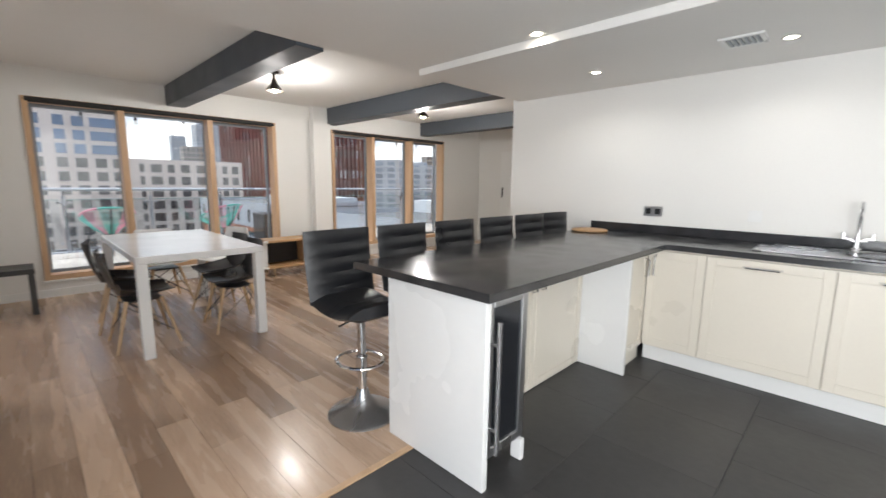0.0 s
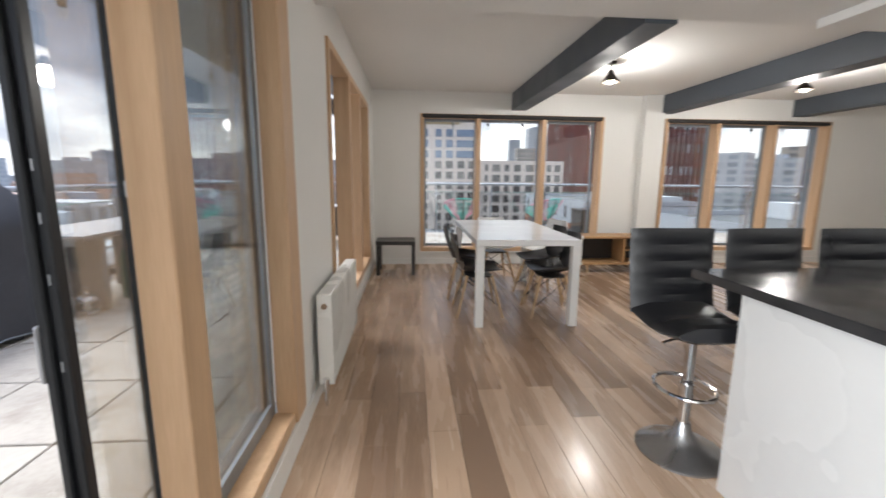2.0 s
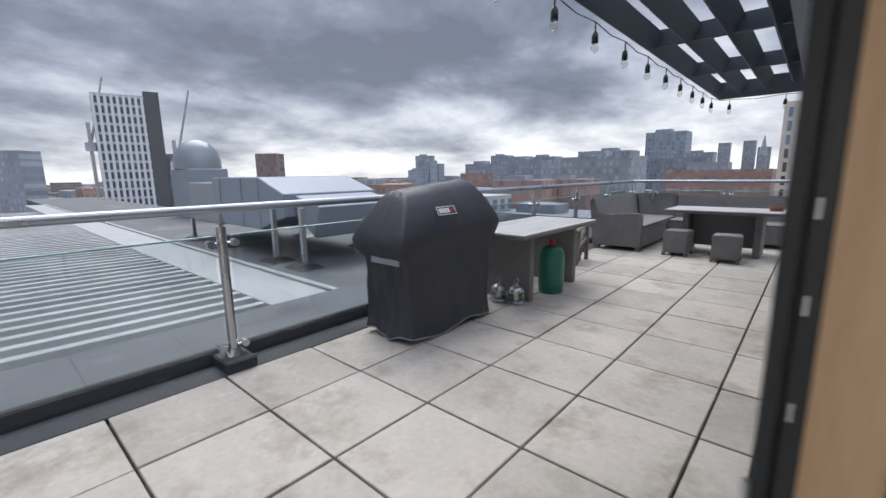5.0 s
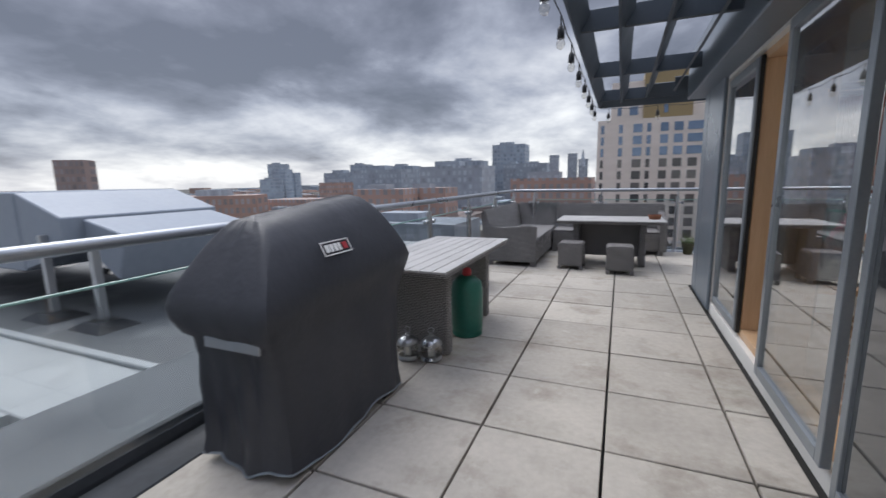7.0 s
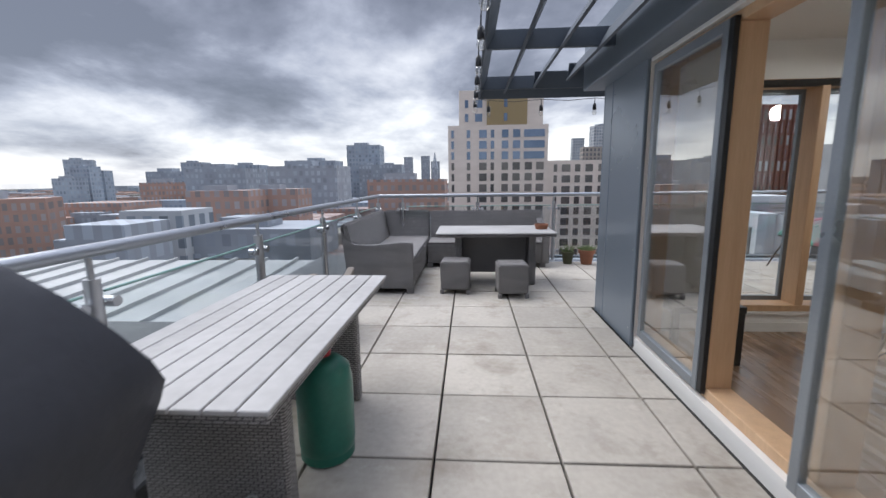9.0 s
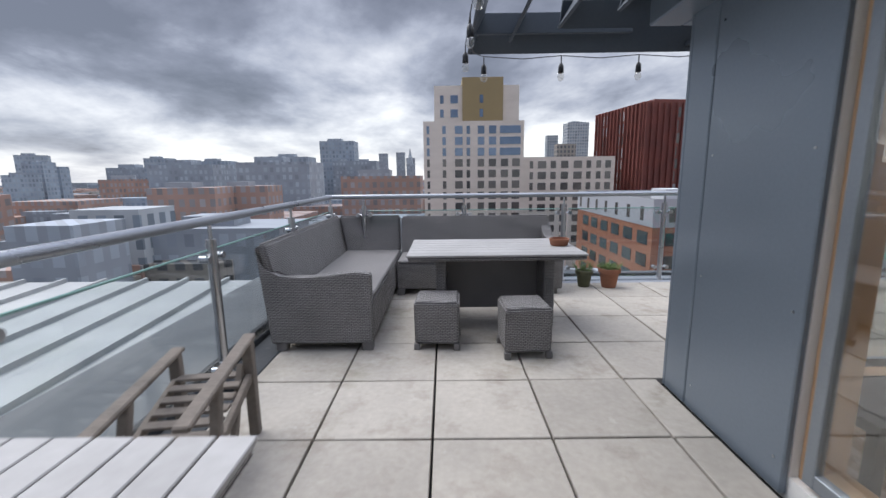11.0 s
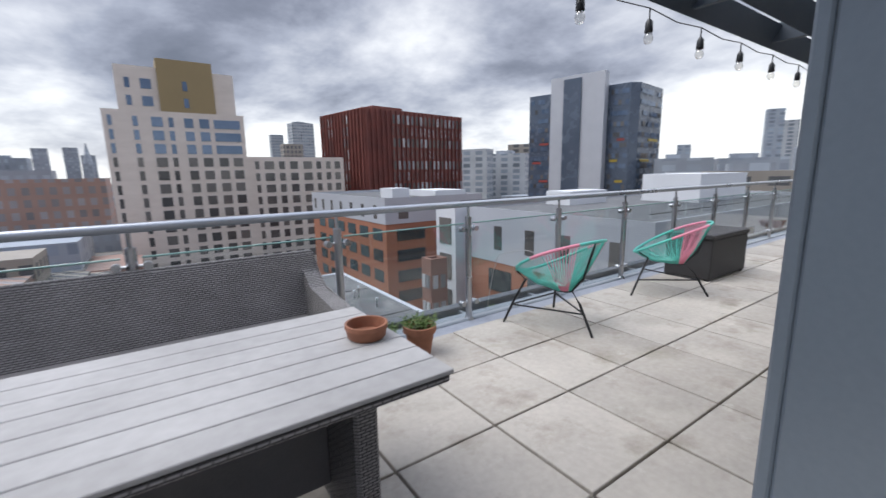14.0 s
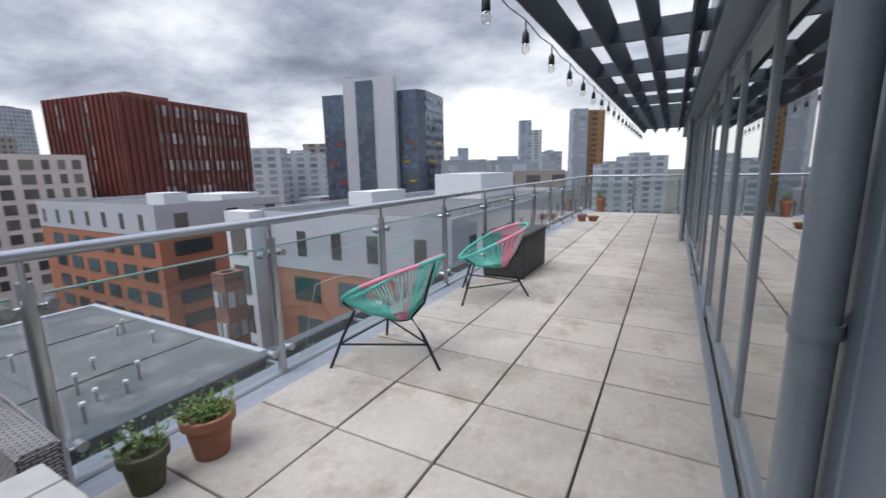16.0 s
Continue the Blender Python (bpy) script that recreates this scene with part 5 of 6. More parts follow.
# weathered wooden chair against the parapet
oc = thing("garden_chair", "broken weathered wooden garden chair by the parapet", "chair", (-2.50, -0.70, 0), rz=98)
for y, lean in ((-0.17, 0.0), (0.17, -0.05)):
    z0 = 0.0 if y < 0 else 0.075
    part("armrest", extrude_y([(-0.55, 0.455 + lean), (0.20, 0.50 + lean), (0.20, 0.525 + lean), (-0.55, 0.48 + lean)], y - 0.03, y + 0.03, 0.006), M["oldwood"], oc)
    part("leg", boxes((0.13, y - 0.025, z0, 0.18, y + 0.025, 0.50 + lean), bevel=0.005), M["oldwood"], oc)
    part("leg", extrude_y([(-0.38, z0), (-0.33, z0), (-0.22, 0.47 + lean), (-0.27, 0.47 + lean)], y - 0.02, y + 0.02, 0.005), M["oldwood"], oc)
    part("seat_rail", extrude_y([(-0.30, 0.20), (0.16, 0.30), (0.16, 0.345), (-0.30, 0.245)], y - 0.014, y + 0.014, 0.004), M["oldwood"], oc)
for k in range(6):
    part("seat_slat", boxes((-0.28 + 0.075 * k, -0.155, 0.252 + 0.0163 * k, -0.225 + 0.075 * k, 0.155, 0.267 + 0.0163 * k), bevel=0.003), M["oldwood"], oc)
part("brace", extrude_y([(-0.10, 0.02), (-0.06, 0.0), (0.135, 0.36), (0.125, 0.40)], -0.15, -0.12, 0.004), M["oldwood"], oc)

# pots with herbs
def leaves(rad, height, count, seed):
    rnd = random.Random(seed)
    bm = bmesh.new()
    for _ in range(count):
        a, r = rnd.uniform(0, 6.28), rad * rnd.random() ** 0.6
        p = Vector((r * math.cos(a), r * math.sin(a), 0))
        tip = p + Vector((rnd.uniform(-1, 1) * 0.05 + p.x * 0.35, rnd.uniform(-1, 1) * 0.05 + p.y * 0.35, height * rnd.uniform(0.4, 1.0)))
        tube(bm, [p, (p + tip) / 2 + Vector((0, 0, 0.01)), tip], 0.0014, 3)
        for s in range(5):
            q = p.lerp(tip, 0.35 + 0.65 * s / 4)
            d = Vector((rnd.uniform(-1, 1), rnd.uniform(-1, 1), rnd.uniform(-0.2, 0.6))).normalized() * rnd.uniform(0.012, 0.024)
            w = d.cross(Vector((rnd.uniform(-1, 1), rnd.uniform(-1, 1), 1))).normalized() * 0.007
            vs = [bm.verts.new(v) for v in (q, q + d * 0.5 + w, q + d, q + d * 0.5 - w)]
            bm.faces.new(vs)
    return bm


def pot(x, y, r, h, mname, label, seed, tall=0.10, count=90):
    p = thing("plant_pot", label, "plant pot", (x, y, 0), group="herb pots")
    part("pot", lathe(bmesh.new(), [(r * 0.68, 0), (r * 0.9, h * 0.76), (r * 1.0, h * 0.765), (r * 1.05, h * 0.78), (r * 1.07, h * 0.99), (r * 1.04, h * 1.005), (r * 0.92, h), (r * 0.86, h * 0.9)], seg=28), M[mname], p, smooth=True)
    part("soil", lathe(bmesh.new(), [(r * 0.86, h * 0.86), (r * 0.5, h * 0.9), (0.01, h * 0.91)], seg=20), M["soil"], p, smooth=True)
    f = part("foliage", leaves(r * 0.8, tall, count, seed), M["leaf"], p, "low green herbs")
    f.location = (0, 0, h * 0.88)


pot(0.25, 2.29, 0.095, 0.19, "green_pot", "mossy dark plant pot with sparse herbs", 3, 0.13, 45)
pot(0.53, 2.26, 0.118, 0.22, "terracotta", "terracotta plant pot with fresh green herbs", 4, 0.09, 130)
pot(10.38, 2.28, 0.12, 0.16, "terracotta", "small terracotta pot by the far balustrade", 5, 0.05, 20)
pot(10.47, 2.02, 0.13, 0.13, "terracotta", "small terracotta pot by the far balustrade", 6, 0.03, 10)
pot(12.9, 2.2, 0.14, 0.42, "terracotta", "tall terracotta pot by the far balustrade", 7, 0.35, 80)
bowl = thing("plant_saucer", "empty round terracotta bowl standing on the slatted table", "bowl", (-0.34, 1.25, 0.665))
bowl.scale = (0.8, 0.8, 0.85)
part("bowl", lathe(bmesh.new(), [(0.085, 0), (0.098, 0.012), (0.105, 0.05), (0.11, 0.055), (0.11, 0.075), (0.098, 0.075), (0.092, 0.02), (0.02, 0.014)], seg=32), M["terracotta"], bowl, smooth=True)


# string chairs
def string_chair(x, y, rz):
    c = thing("string_chair", "round string chair in turquoise and pink cord on black legs", "chair", (x, y, 0), group="string chairs", rz=rz)
    def ring(a):
        # low in front (-y), high behind (+y)
        s = math.sin(a)
        return Vector((0.37 * math.cos(a), 0.36 * s, 0.62 + 0.175 * s + 0.015 * math.cos(2 * a)))
    hub = Vector((0, 0.06, 0.33))

    def tone(deg):
        # sectors of colour, mirrored about the chair's middle line
        phi = abs((deg + 90 + 180) % 360 - 180)
        return "cord_pink" if 109 < phi < 152 else "cord_teal"
    edges = [-182, 2, 63, 117, 178]
    for a0, a1 in zip(edges, edges[1:]):
        part("rim", tube(bmesh.new(), [ring(radians(a0 + (a1 - a0) * k / 10)) for k in range(11)], 0.0135, 8), M[tone((a0 + a1) / 2)], c, smooth=True)
    part("hub_ring", tube(bmesh.new(), [hub + Vector((0.075 * math.cos(2 * math.pi * k / 20), 0.075 * math.sin(2 * math.pi * k / 20), 0)) for k in range(20)], 0.008, 6, True), M["black_steel"], c)
    n = 84
    for k in range(n):
        a = 2 * math.pi * k / n
        p, q = ring(a), hub + Vector((0.075 * math.cos(a), 0.075 * math.sin(a), 0))
        mid = p.lerp(q, 0.55) + Vector((0, 0, -0.035))
        part("cord", tube(bmesh.new(), [p, p.lerp(q, 0.28) + Vector((0, 0, -0.022)), mid, q], 0.0040, 4), M[tone(math.degrees(a))], c)
    for sx in (-1, 1):
        part("leg", tube(bmesh.new(), [(sx * 0.335, -0.33, 0.0), (sx * 0.27, -0.26, 0.22), (sx * 0.20, -0.20, 0.40), (sx * 0.215, -0.29, 0.455)], 0.011, 8), M["black_steel"], c, smooth=True)
    part("leg", tube(bmesh.new(), [(0.03, 0.38, 0.0), (0.02, 0.24, 0.24), (0.0, 0.14, 0.335), (0.0, 0.25, 0.46), (0.0, 0.345, 0.77)], 0.011, 8), M["black_steel"], c, smooth=True)
    for p, q in (((-0.29, -0.28, 0.17), (0.29, -0.28, 0.17)), ((-0.29, -0.28, 0.17), (0.02, 0.29, 0.17)), ((0.29, -0.28, 0.17), (0.02, 0.29, 0.17))):
        part("crossbar", rod(bmesh.new(), p, q, 0.008, seg=8), M["black_steel"], c)
    return c


sc = string_chair(1.81, 2.03, 180)
copy_thing(sc, pose(3.54, 1.96, 0, 0, 0, 205))

stb = thing("storage_box", "black woven rattan storage box by the balustrade", "storage box", (4.80, 2.13, 0))
part("body", boxes((-0.50, -0.27, 0.02, 0.50, 0.27, 0.50), bevel=0.012), M["rattan_dark"], stb)
part("lid", boxes((-0.515, -0.285, 0.50, 0.515, 0.285, 0.56), bevel=0.012), M["rattan_dark"], stb)
for x in (-0.46, 0.46):
    for y in (-0.23, 0.23):
        part("foot", boxes((x - 0.03, y - 0.03, 0, x + 0.03, y + 0.03, 0.025), bevel=0.003), M["black_plastic"], stb)

# downpipe at the corner and one far along the facade
for x, y in ((0.55, 0.047), (8.1, 0.12)):
    dp = thing("downpipe", "grey round rainwater downpipe with brackets", "pipe", (x, y, 0))
    part("pipe", rod(bmesh.new(), (0, 0, 0.0), (0, 0, 2.13), 0.041, seg=20), M["pvc"], dp, smooth=True)
    for z in (0.35, 1.02, 1.8):
        part("bracket", lathe(bmesh.new(), [(0.042, z - 0.016), (0.047, z - 0.016), (0.047, z + 0.016), (0.042, z + 0.016)], seg=20), M["pvc"], dp, smooth=True)
        part("fixing", boxes((0.036, -0.045, z - 0.014, 0.105, -0.018, z + 0.014), bevel=0.003), M["pvc"], dp)

# string lights below the pergola's edge
sl = thing("string_lights", "black cable with hanging clear bulbs along the pergola edge", "string lights")
path = [(-PO - 0.02, -8.75 + 0.6 * k) for k in range(17)] + [(-PO + 0.15 + 0.64 * k, PO + 0.02) for k in range(23)]
pts = []
for (ax, ay), (bx, by) in zip(path, path[1:]):
    for s in (0.0, 0.5):
        pts.append((ax + (bx - ax) * s, ay + (by - ay) * s, PZ - 0.01 - 0.022 * math.sin(s * math.pi)))
part("cable", tube(bmesh.new(), pts, 0.004, 5), M["black_plastic"], sl)
bm = bmesh.new()
rod(bm, (0, 0, 0), (0, 0, -0.05), 0.004, seg=6)
lathe(bm, [(0.008, -0.045), (0.017, -0.06), (0.019, -0.10), (0.016, -0.105)][::-1], seg=10)
sock_me = mesh_of("socket", bm, M["black_plastic"], True)
bulb_me = mesh_of("bulb", lathe(bmesh.new(), [(0.004, -0.152), (0.016, -0.146), (0.023, -0.128), (0.016, -0.108), (0.012, -0.10)], seg=12), M["bulb"], True)
for x, y in path:
    s = put_mesh("socket", sock_me, sl, (x, y, PZ - 0.012), 0.0, (1.25, 1.25, 1.3))
    put_mesh("bulb", bulb_me, s, (0, 0, 0))

# ---- neighbouring roofs on the west side ----
structure("roof_felt", boxes((-40, -3.7, -1.4, -3.86, -0.31, -0.08)), M["felt"], "flat grey felt roof with plant", "roof")


def seam_roof(name, x0, x1, y0, y1, z_at, along, pitch, label, rib=0.055, half=0.02):
    r = tagged(new(name), label, "roof", kind="structure")
    bm = bmesh.new()
    vs = [bm.verts.new((x, y, z_at(x, y) + dz)) for dz in (-0.3, 0) for x, y in ((x0, y0), (x1, y0), (x1, y1), (x0, y1))]
    for f in ((3, 2, 1, 0), (4, 5, 6, 7), (0, 1, 5, 4), (1, 2, 6, 5), (2, 3, 7, 6), (3, 0, 4, 7)):
        bm.faces.new([vs[k] for k in f])
    part("sheet", bm, M["roof_metal"], r)
    n = int(((y1 - y0) if along == "x" else (x1 - x0)) / pitch)
    for k in range(1, n):
        if along == "x":
            a, b = (x0, y0 + k * pitch), (x1, y0 + k * pitch)
            off = (0, half)
        else:
            a, b = (x0 + k * pitch, y0), (x0 + k * pitch, y1)
            off = (half, 0)
        bm = bmesh.new()
        vs = [bm.verts.new((p[0] + s * off[0], p[1] + s * off[1], z_at(*p) + h)) for h in (0, rib) for p, s in ((a, -1), (b, -1), (b, 1), (a, 1))]
        for f in ((3, 2, 1, 0), (4, 5, 6, 7), (0, 1, 5, 4), (1, 2, 6, 5), (2, 3, 7, 6), (3, 0, 4, 7)):
            bm.faces.new([vs[i] for i in f])
        part("seam", bm, M["roof_metal"], r)
    return r


seam_roof("roof_metal_south", -24, -3.86, -9.6, -4.40, lambda x, y: -0.16 - 0.015 * (y + 4.4), "y", 0.30, "pale ribbed metal roof beside the terrace", rib=0.10, half=0.05)
structure("roof_flashing", boxes((-30, -4.45, -0.6, -3.87, -3.70, -0.05), (-30, -3.78, -0.05, -3.87, -3.70, -0.015), bevel=0.008), M["white_clad_paint"], "white metal flashing between two roofs", "flashing")
seam_roof("roof_metal_north", -24.11, -3.86, -0.30, 3.4, lambda x, y: -0.16 - 0.05 * (3.4 - y), "y", 0.594, "pale standing-seam metal roof beside the terrace")
structure("wall_below", boxes((-24, -14, -24, -3.0, 3.3, -0.62), (-3.0, YS, -24, 14.0, 2.9, -0.6)), M["kerb"], "walls of the building below the terrace", "wall")

duct = thing("roof_duct", "pale metal ventilation duct with a slanted hood on stands", "duct", (0, 0, -0.08))
part("casing", boxes((-8.7, -3.2, 0.46, -6.8, -1.4, 1.32), bevel=0.015), M["duct"], duct)
part("hood", extrude_y([(-6.79, 1.315), (-6.0, 1.06), (-6.0, 0.70), (-6.79, 0.48)], -3.19, -1.41), M["duct"], duct, "slanted pale metal hood")
part("cowl", extrude_y([(-5.99, 1.03), (-5.32, 0.88), (-5.5, 0.41), (-5.99, 0.72)], -3.0, -1.5), M["duct"], duct)
part("mouth", extrude_y([(-5.95, 0.66), (-5.54, 0.405), (-5.56, 0.395), (-5.97, 0.645)], -2.93, -1.57, 0.002), M["black_steel"], duct, "dark louvred mouth")
part("side_unit", boxes((-10.3, -3.1, 0.40, -8.72, -1.5, 1.22), bevel=0.02), M["pvc"], duct, "darker grey unit beside the duct")
for x0 in (-8.35, -7.45):
    part("standing_seam", boxes((x0, -3.212, 0.47, x0 + 0.03, -3.2, 1.31), bevel=0.002), M["duct"], duct)
for x in (-5.45, -6.3, -8.4, -9.9):
    for y in (-3.22, -1.5):
        st = part("stand", boxes((x - 0.035, y - 0.035, 0.05, x + 0.035, y + 0.035, 0.88 if x > -6.5 else 0.47), bevel=0.004), M["steel"], duct)
        part("foot", frustum(bmesh.new(), (x - 0.26, y - 0.2, x + 0.26, y + 0.2), (x - 0.12, y - 0.1, x + 0.12, y + 0.1), 0.0, 0.07, 0.006), M["black_plastic"], st, "black rubber foot")
rvent = thing("roof_vent", "small pale capped vent pipe on the felt roof", "vent", (-5.75, -2.0, -0.08))
part("pipe", rod(bmesh.new(), (0, 0, 0), (0, 0, 0.24), 0.085, seg=16), M["duct"], rvent, smooth=True)
part("cap", lathe(bmesh.new(), [(0.12, 0.22), (0.125, 0.25), (0.11, 0.30), (0.03, 0.315)], seg=18), M["white_clad_paint"], rvent, smooth=True)
fan = thing("roof_fan", "grey domed roof fan on a square plinth", "vent", (-15.8, -1.0, -0.08))
part("plinth", boxes((-0.9, -0.6, 0, 0.9, 0.6, 1.6), bevel=0.02), M["duct"], fan)
part("dome", lathe(bmesh.new(), [(0.72, 1.6), (0.72, 1.85), (0.64, 2.18), (0.42, 2.44), (0.2, 2.54), (0.05, 2.56)], seg=28), M["pvc"], fan, smooth=True)

# weeds that have seeded themselves in the gutter
for x, r, tall, count, seed in ((0.36, 0.10, 0.07, 90, 31), (0.75, 0.09, 0.09, 60, 32), (1.02, 0.08, 0.10, 50, 33), (1.30, 0.07, 0.05, 40, 34), (1.85, 0.07, 0.06, 40, 35), (3.1, 0.08, 0.08, 50, 36)):
    wd = thing("weed", "small green weed growing in the grey gutter", "weed", (x, 2.87, -0.11), group="gutter weeds")
    part("foliage", leaves(r, tall, count, seed), M["leaf"], wd)
# a stray cord over the balustrade
cord = thing("loose_cord", "thin beige cord hanging between the balustrade and a chair", "cord", (0, 0, 0))
part("strand", tube(bmesh.new(), [(1.72, 2.87, -0.10), (1.62, 2.72, 0.15), (1.55, 2.58, 0.42), (1.53, 2.50, 0.58), (1.60, 2.38, 0.63), (1.68, 2.28, 0.64), (1.76, 2.20, 0.60)], 0.0035, 6), M["slat"], cord)

# ---- the city beyond ----
GZ = -24.0
M["ground"] = mat("city_ground", (0.10, 0.095, 0.085), (0.045, 0.05, 0.045), 0.95, s1=0.02, s2=0.3, bump=0)
M["pale_brick"] = mat("pale_buff_brick", (0.74, 0.665, 0.60), (0.61, 0.54, 0.48), 0.85, s1=0.25, s2=6, stretch=(1, 1, 3), bump=0.1, dist=0.02)
M["gold"] = mat("gold_metal_cladding", (0.33, 0.25, 0.13), (0.28, 0.21, 0.105), 0.55, 0.2, s1=0.2, s2=4, bump=0)
M["rust"] = mat("weathering_steel", (0.23, 0.075, 0.06), (0.125, 0.038, 0.032), 0.75, s1=0.3, s2=5, bump=0.1, dist=0.02)
M["orange_brick"] = mat("orange_brick", (0.38, 0.165, 0.10), (0.28, 0.115, 0.07), 0.85, s1=0.4, s2=8, bump=0.1, dist=0.01)
M["brown_brick"] = mat("dark_red_brick", (0.26, 0.14, 0.11), (0.175, 0.09, 0.07), 0.85, s1=0.6, s2=10, bump=0.1, dist=0.01)
M["grey_clad"] = mat("light_grey_cladding", (0.48, 0.50, 0.54), (0.42, 0.44, 0.48), 0.5, 0.1, s1=0.3, s2=6, bump=0)
M["white_clad"] = mat("white_cladding", (0.66, 0.68, 0.71), (0.58, 0.60, 0.63), 0.55, s1=0.3, s2=6, bump=0)
M["navy"] = mat("navy_glazed_facade", (0.12, 0.15, 0.20), (0.085, 0.11, 0.15), 0.25, 0.2, s1=0.3, s2=4, bump=0)
M["win_blue"] = mat("sky_lit_window", (0.16, 0.22, 0.32), (0.10, 0.15, 0.23), 0.08, 0.4, s1=0.4, s2=3, bump=0, rand=0.5)
M["win_dark"] = mat("dark_window", (0.16, 0.152, 0.145), (0.07, 0.07, 0.072), 0.12, 0.1, s1=0.4, s2=3, bump=0, rand=0.6)
M["win_teal"] = mat("teal_window", (0.07, 0.115, 0.13), (0.03, 0.05, 0.058), 0.12, 0.1, s1=0.4, s2=3, bump=0, rand=0.6)
M["win_white"] = mat("bright_window", (0.50, 0.53, 0.55), (0.2, 0.22, 0.24), 0.2, s1=0.4, s2=3, bump=0, rand=0.8)
M["yellow"] = mat("yellow_panel", (0.50, 0.36, 0.05), None, 0.5, s1=0.5, s2=4, bump=0)
M["red_panel"] = mat("red_panel", (0.30, 0.06, 0.05), None, 0.5, s1=0.5, s2=4, bump=0)


def facade_mat(name, wall, win, bw=2.6, rh=3.1):
    """Far walls with rows of windows, too small to build one by one."""
    m, n, l, b = shader(name)
    g = n.new("ShaderNodeNewGeometry")
    sep, ad, cu = n.new("ShaderNodeSeparateXYZ"), n.new("ShaderNodeMath"), n.new("ShaderNodeCombineXYZ")
    l.new(g.outputs["Position"], sep.inputs[0])
    l.new(sep.outputs["X"], ad.inputs[0])
    l.new(sep.outputs["Y"], ad.inputs[1])
    l.new(ad.outputs[0], cu.inputs[0])
    l.new(sep.outputs["Z"], cu.inputs[1])
    br = n.new("ShaderNodeTexBrick")
    br.offset = 0.0
    br.inputs["Scale"].default_value = 1.0
    br.inputs["Brick Width"].default_value, br.inputs["Row Height"].default_value = bw, rh
    br.inputs["Mortar Size"].default_value, br.inputs["Mortar Smooth"].default_value = 0.62, 0.1
    br.inputs["Color1"].default_value, br.inputs["Color2"].default_value = (*win, 1), (*[v * 1.9 for v in win], 1)
    br.inputs["Mortar"].default_value = (*wall, 1)
    l.new(cu.outputs[0], br.inputs["Vector"])
    no = n.new("ShaderNodeTexNoise")
    no.inputs["Scale"].default_value = 0.15
    l.new(g.outputs["Position"], no.inputs["Vector"])
    mx = n.new("ShaderNodeMix")
    mx.data_type, mx.blend_type = "RGBA", "MULTIPLY"
    mx.inputs["Factor"].default_value = 0.4
    l.new(br.outputs["Color"], mx.inputs[6])
    l.new(no.outputs["Fac"], mx.inputs[7])
    l.new(mx.outputs[2], b.inputs["Base Color"])
    b.inputs["Roughness"].default_value = 0.7
    return m


# distance haze is mixed into slate, dark, brick and brown: paler and flatter
FAC = {"slate": facade_mat("far_slate_hazed", (0.36, 0.41, 0.47), (0.20, 0.24, 0.29)), "dark": facade_mat("far_dark_hazed", (0.34, 0.375, 0.42), (0.25, 0.28, 0.32)),
       "brick": facade_mat("far_brick_hazed", (0.42, 0.27, 0.22), (0.22, 0.205, 0.205)), "pale": facade_mat("far_pale", (0.48, 0.51, 0.54), (0.16, 0.19, 0.22)),
       "tan": facade_mat("far_tan", (0.36, 0.33, 0.29), (0.08, 0.085, 0.09)), "orange": facade_mat("far_orange", (0.33, 0.18, 0.07), (0.08, 0.06, 0.05)),
       "dark_end": mat("far_dark_end", (0.10, 0.105, 0.115), (0.08, 0.085, 0.09), 0.7, s1=0.2, s2=3, bump=0), "brown": facade_mat("far_brown_hazed", (0.31, 0.24, 0.22), (0.17, 0.155, 0.16))}

gr = bmesh.new()
for x0, x1 in ((-2600, 2600),):
    vs = [gr.verts.new(p) for p in ((-2600, -2600, GZ), (2600, -2600, GZ), (2600, 2600, GZ), (-2600, 2600, GZ))]
    gr.faces.new(vs)
structure("ground", gr, M["ground"], "dim city ground reaching the horizon", "ground")


SIZE = {}


def block(name, label, x0, y0, x1, y1, top, material, foot=GZ, roof=None, parapet=0.5, rim=None):
    b = thing(name, label, "building", ((x0 + x1) / 2, (y0 + y1) / 2, foot))
    hx, hy = (x1 - x0) / 2, (y1 - y0) / 2
    part("wall", boxes((-hx, -hy, 0, hx, hy, top - foot - parapet)), material, b)
    for r in ((-hx, -hy, hx, -hy + 0.3), (-hx, hy - 0.3, hx, hy), (-hx, -hy + 0.3, -hx + 0.3, hy - 0.3), (hx - 0.3, -hy + 0.3, hx, hy - 0.3)):
        part("parapet", boxes((r[0], r[1], top - foot - parapet, r[2], r[3], top - foot)), rim or material, b)
    SIZE[b.name] = (hx, hy)
    if roof:
        part("roof", boxes((-hx + 0.3, -hy + 0.3, top - foot - parapet, hx - 0.3, hy - 0.3, top - foot - parapet + 0.05)), roof, b, "grey felt roof")
    return b


WIN = {}


def window_mesh(w, h, mname):
    key = (w, h, mname)
    if key not in WIN:
        bm = bmesh.new()
        box(bm, -w / 2, -0.09, -h / 2, w / 2, 0.03, h / 2)
        WIN[key] = mesh_of("window", bm, M[mname])
    return WIN[key]


def windows(parent, side, along, heights, w, h, mname):
    """Windows on one face of a block. side: 's' or 'w'; along: metres from its west or south end."""
    hx, hy = SIZE[parent.name]
    me = window_mesh(w, h, mname)
    for a in along:
        for z in heights:
            if side == "s":
                put_mesh("window", me, parent, (-hx + a, -hy, z - GZ))
            else:
                put_mesh("window", me, parent, (-hx, -hy + a, z - GZ), -math.pi / 2)


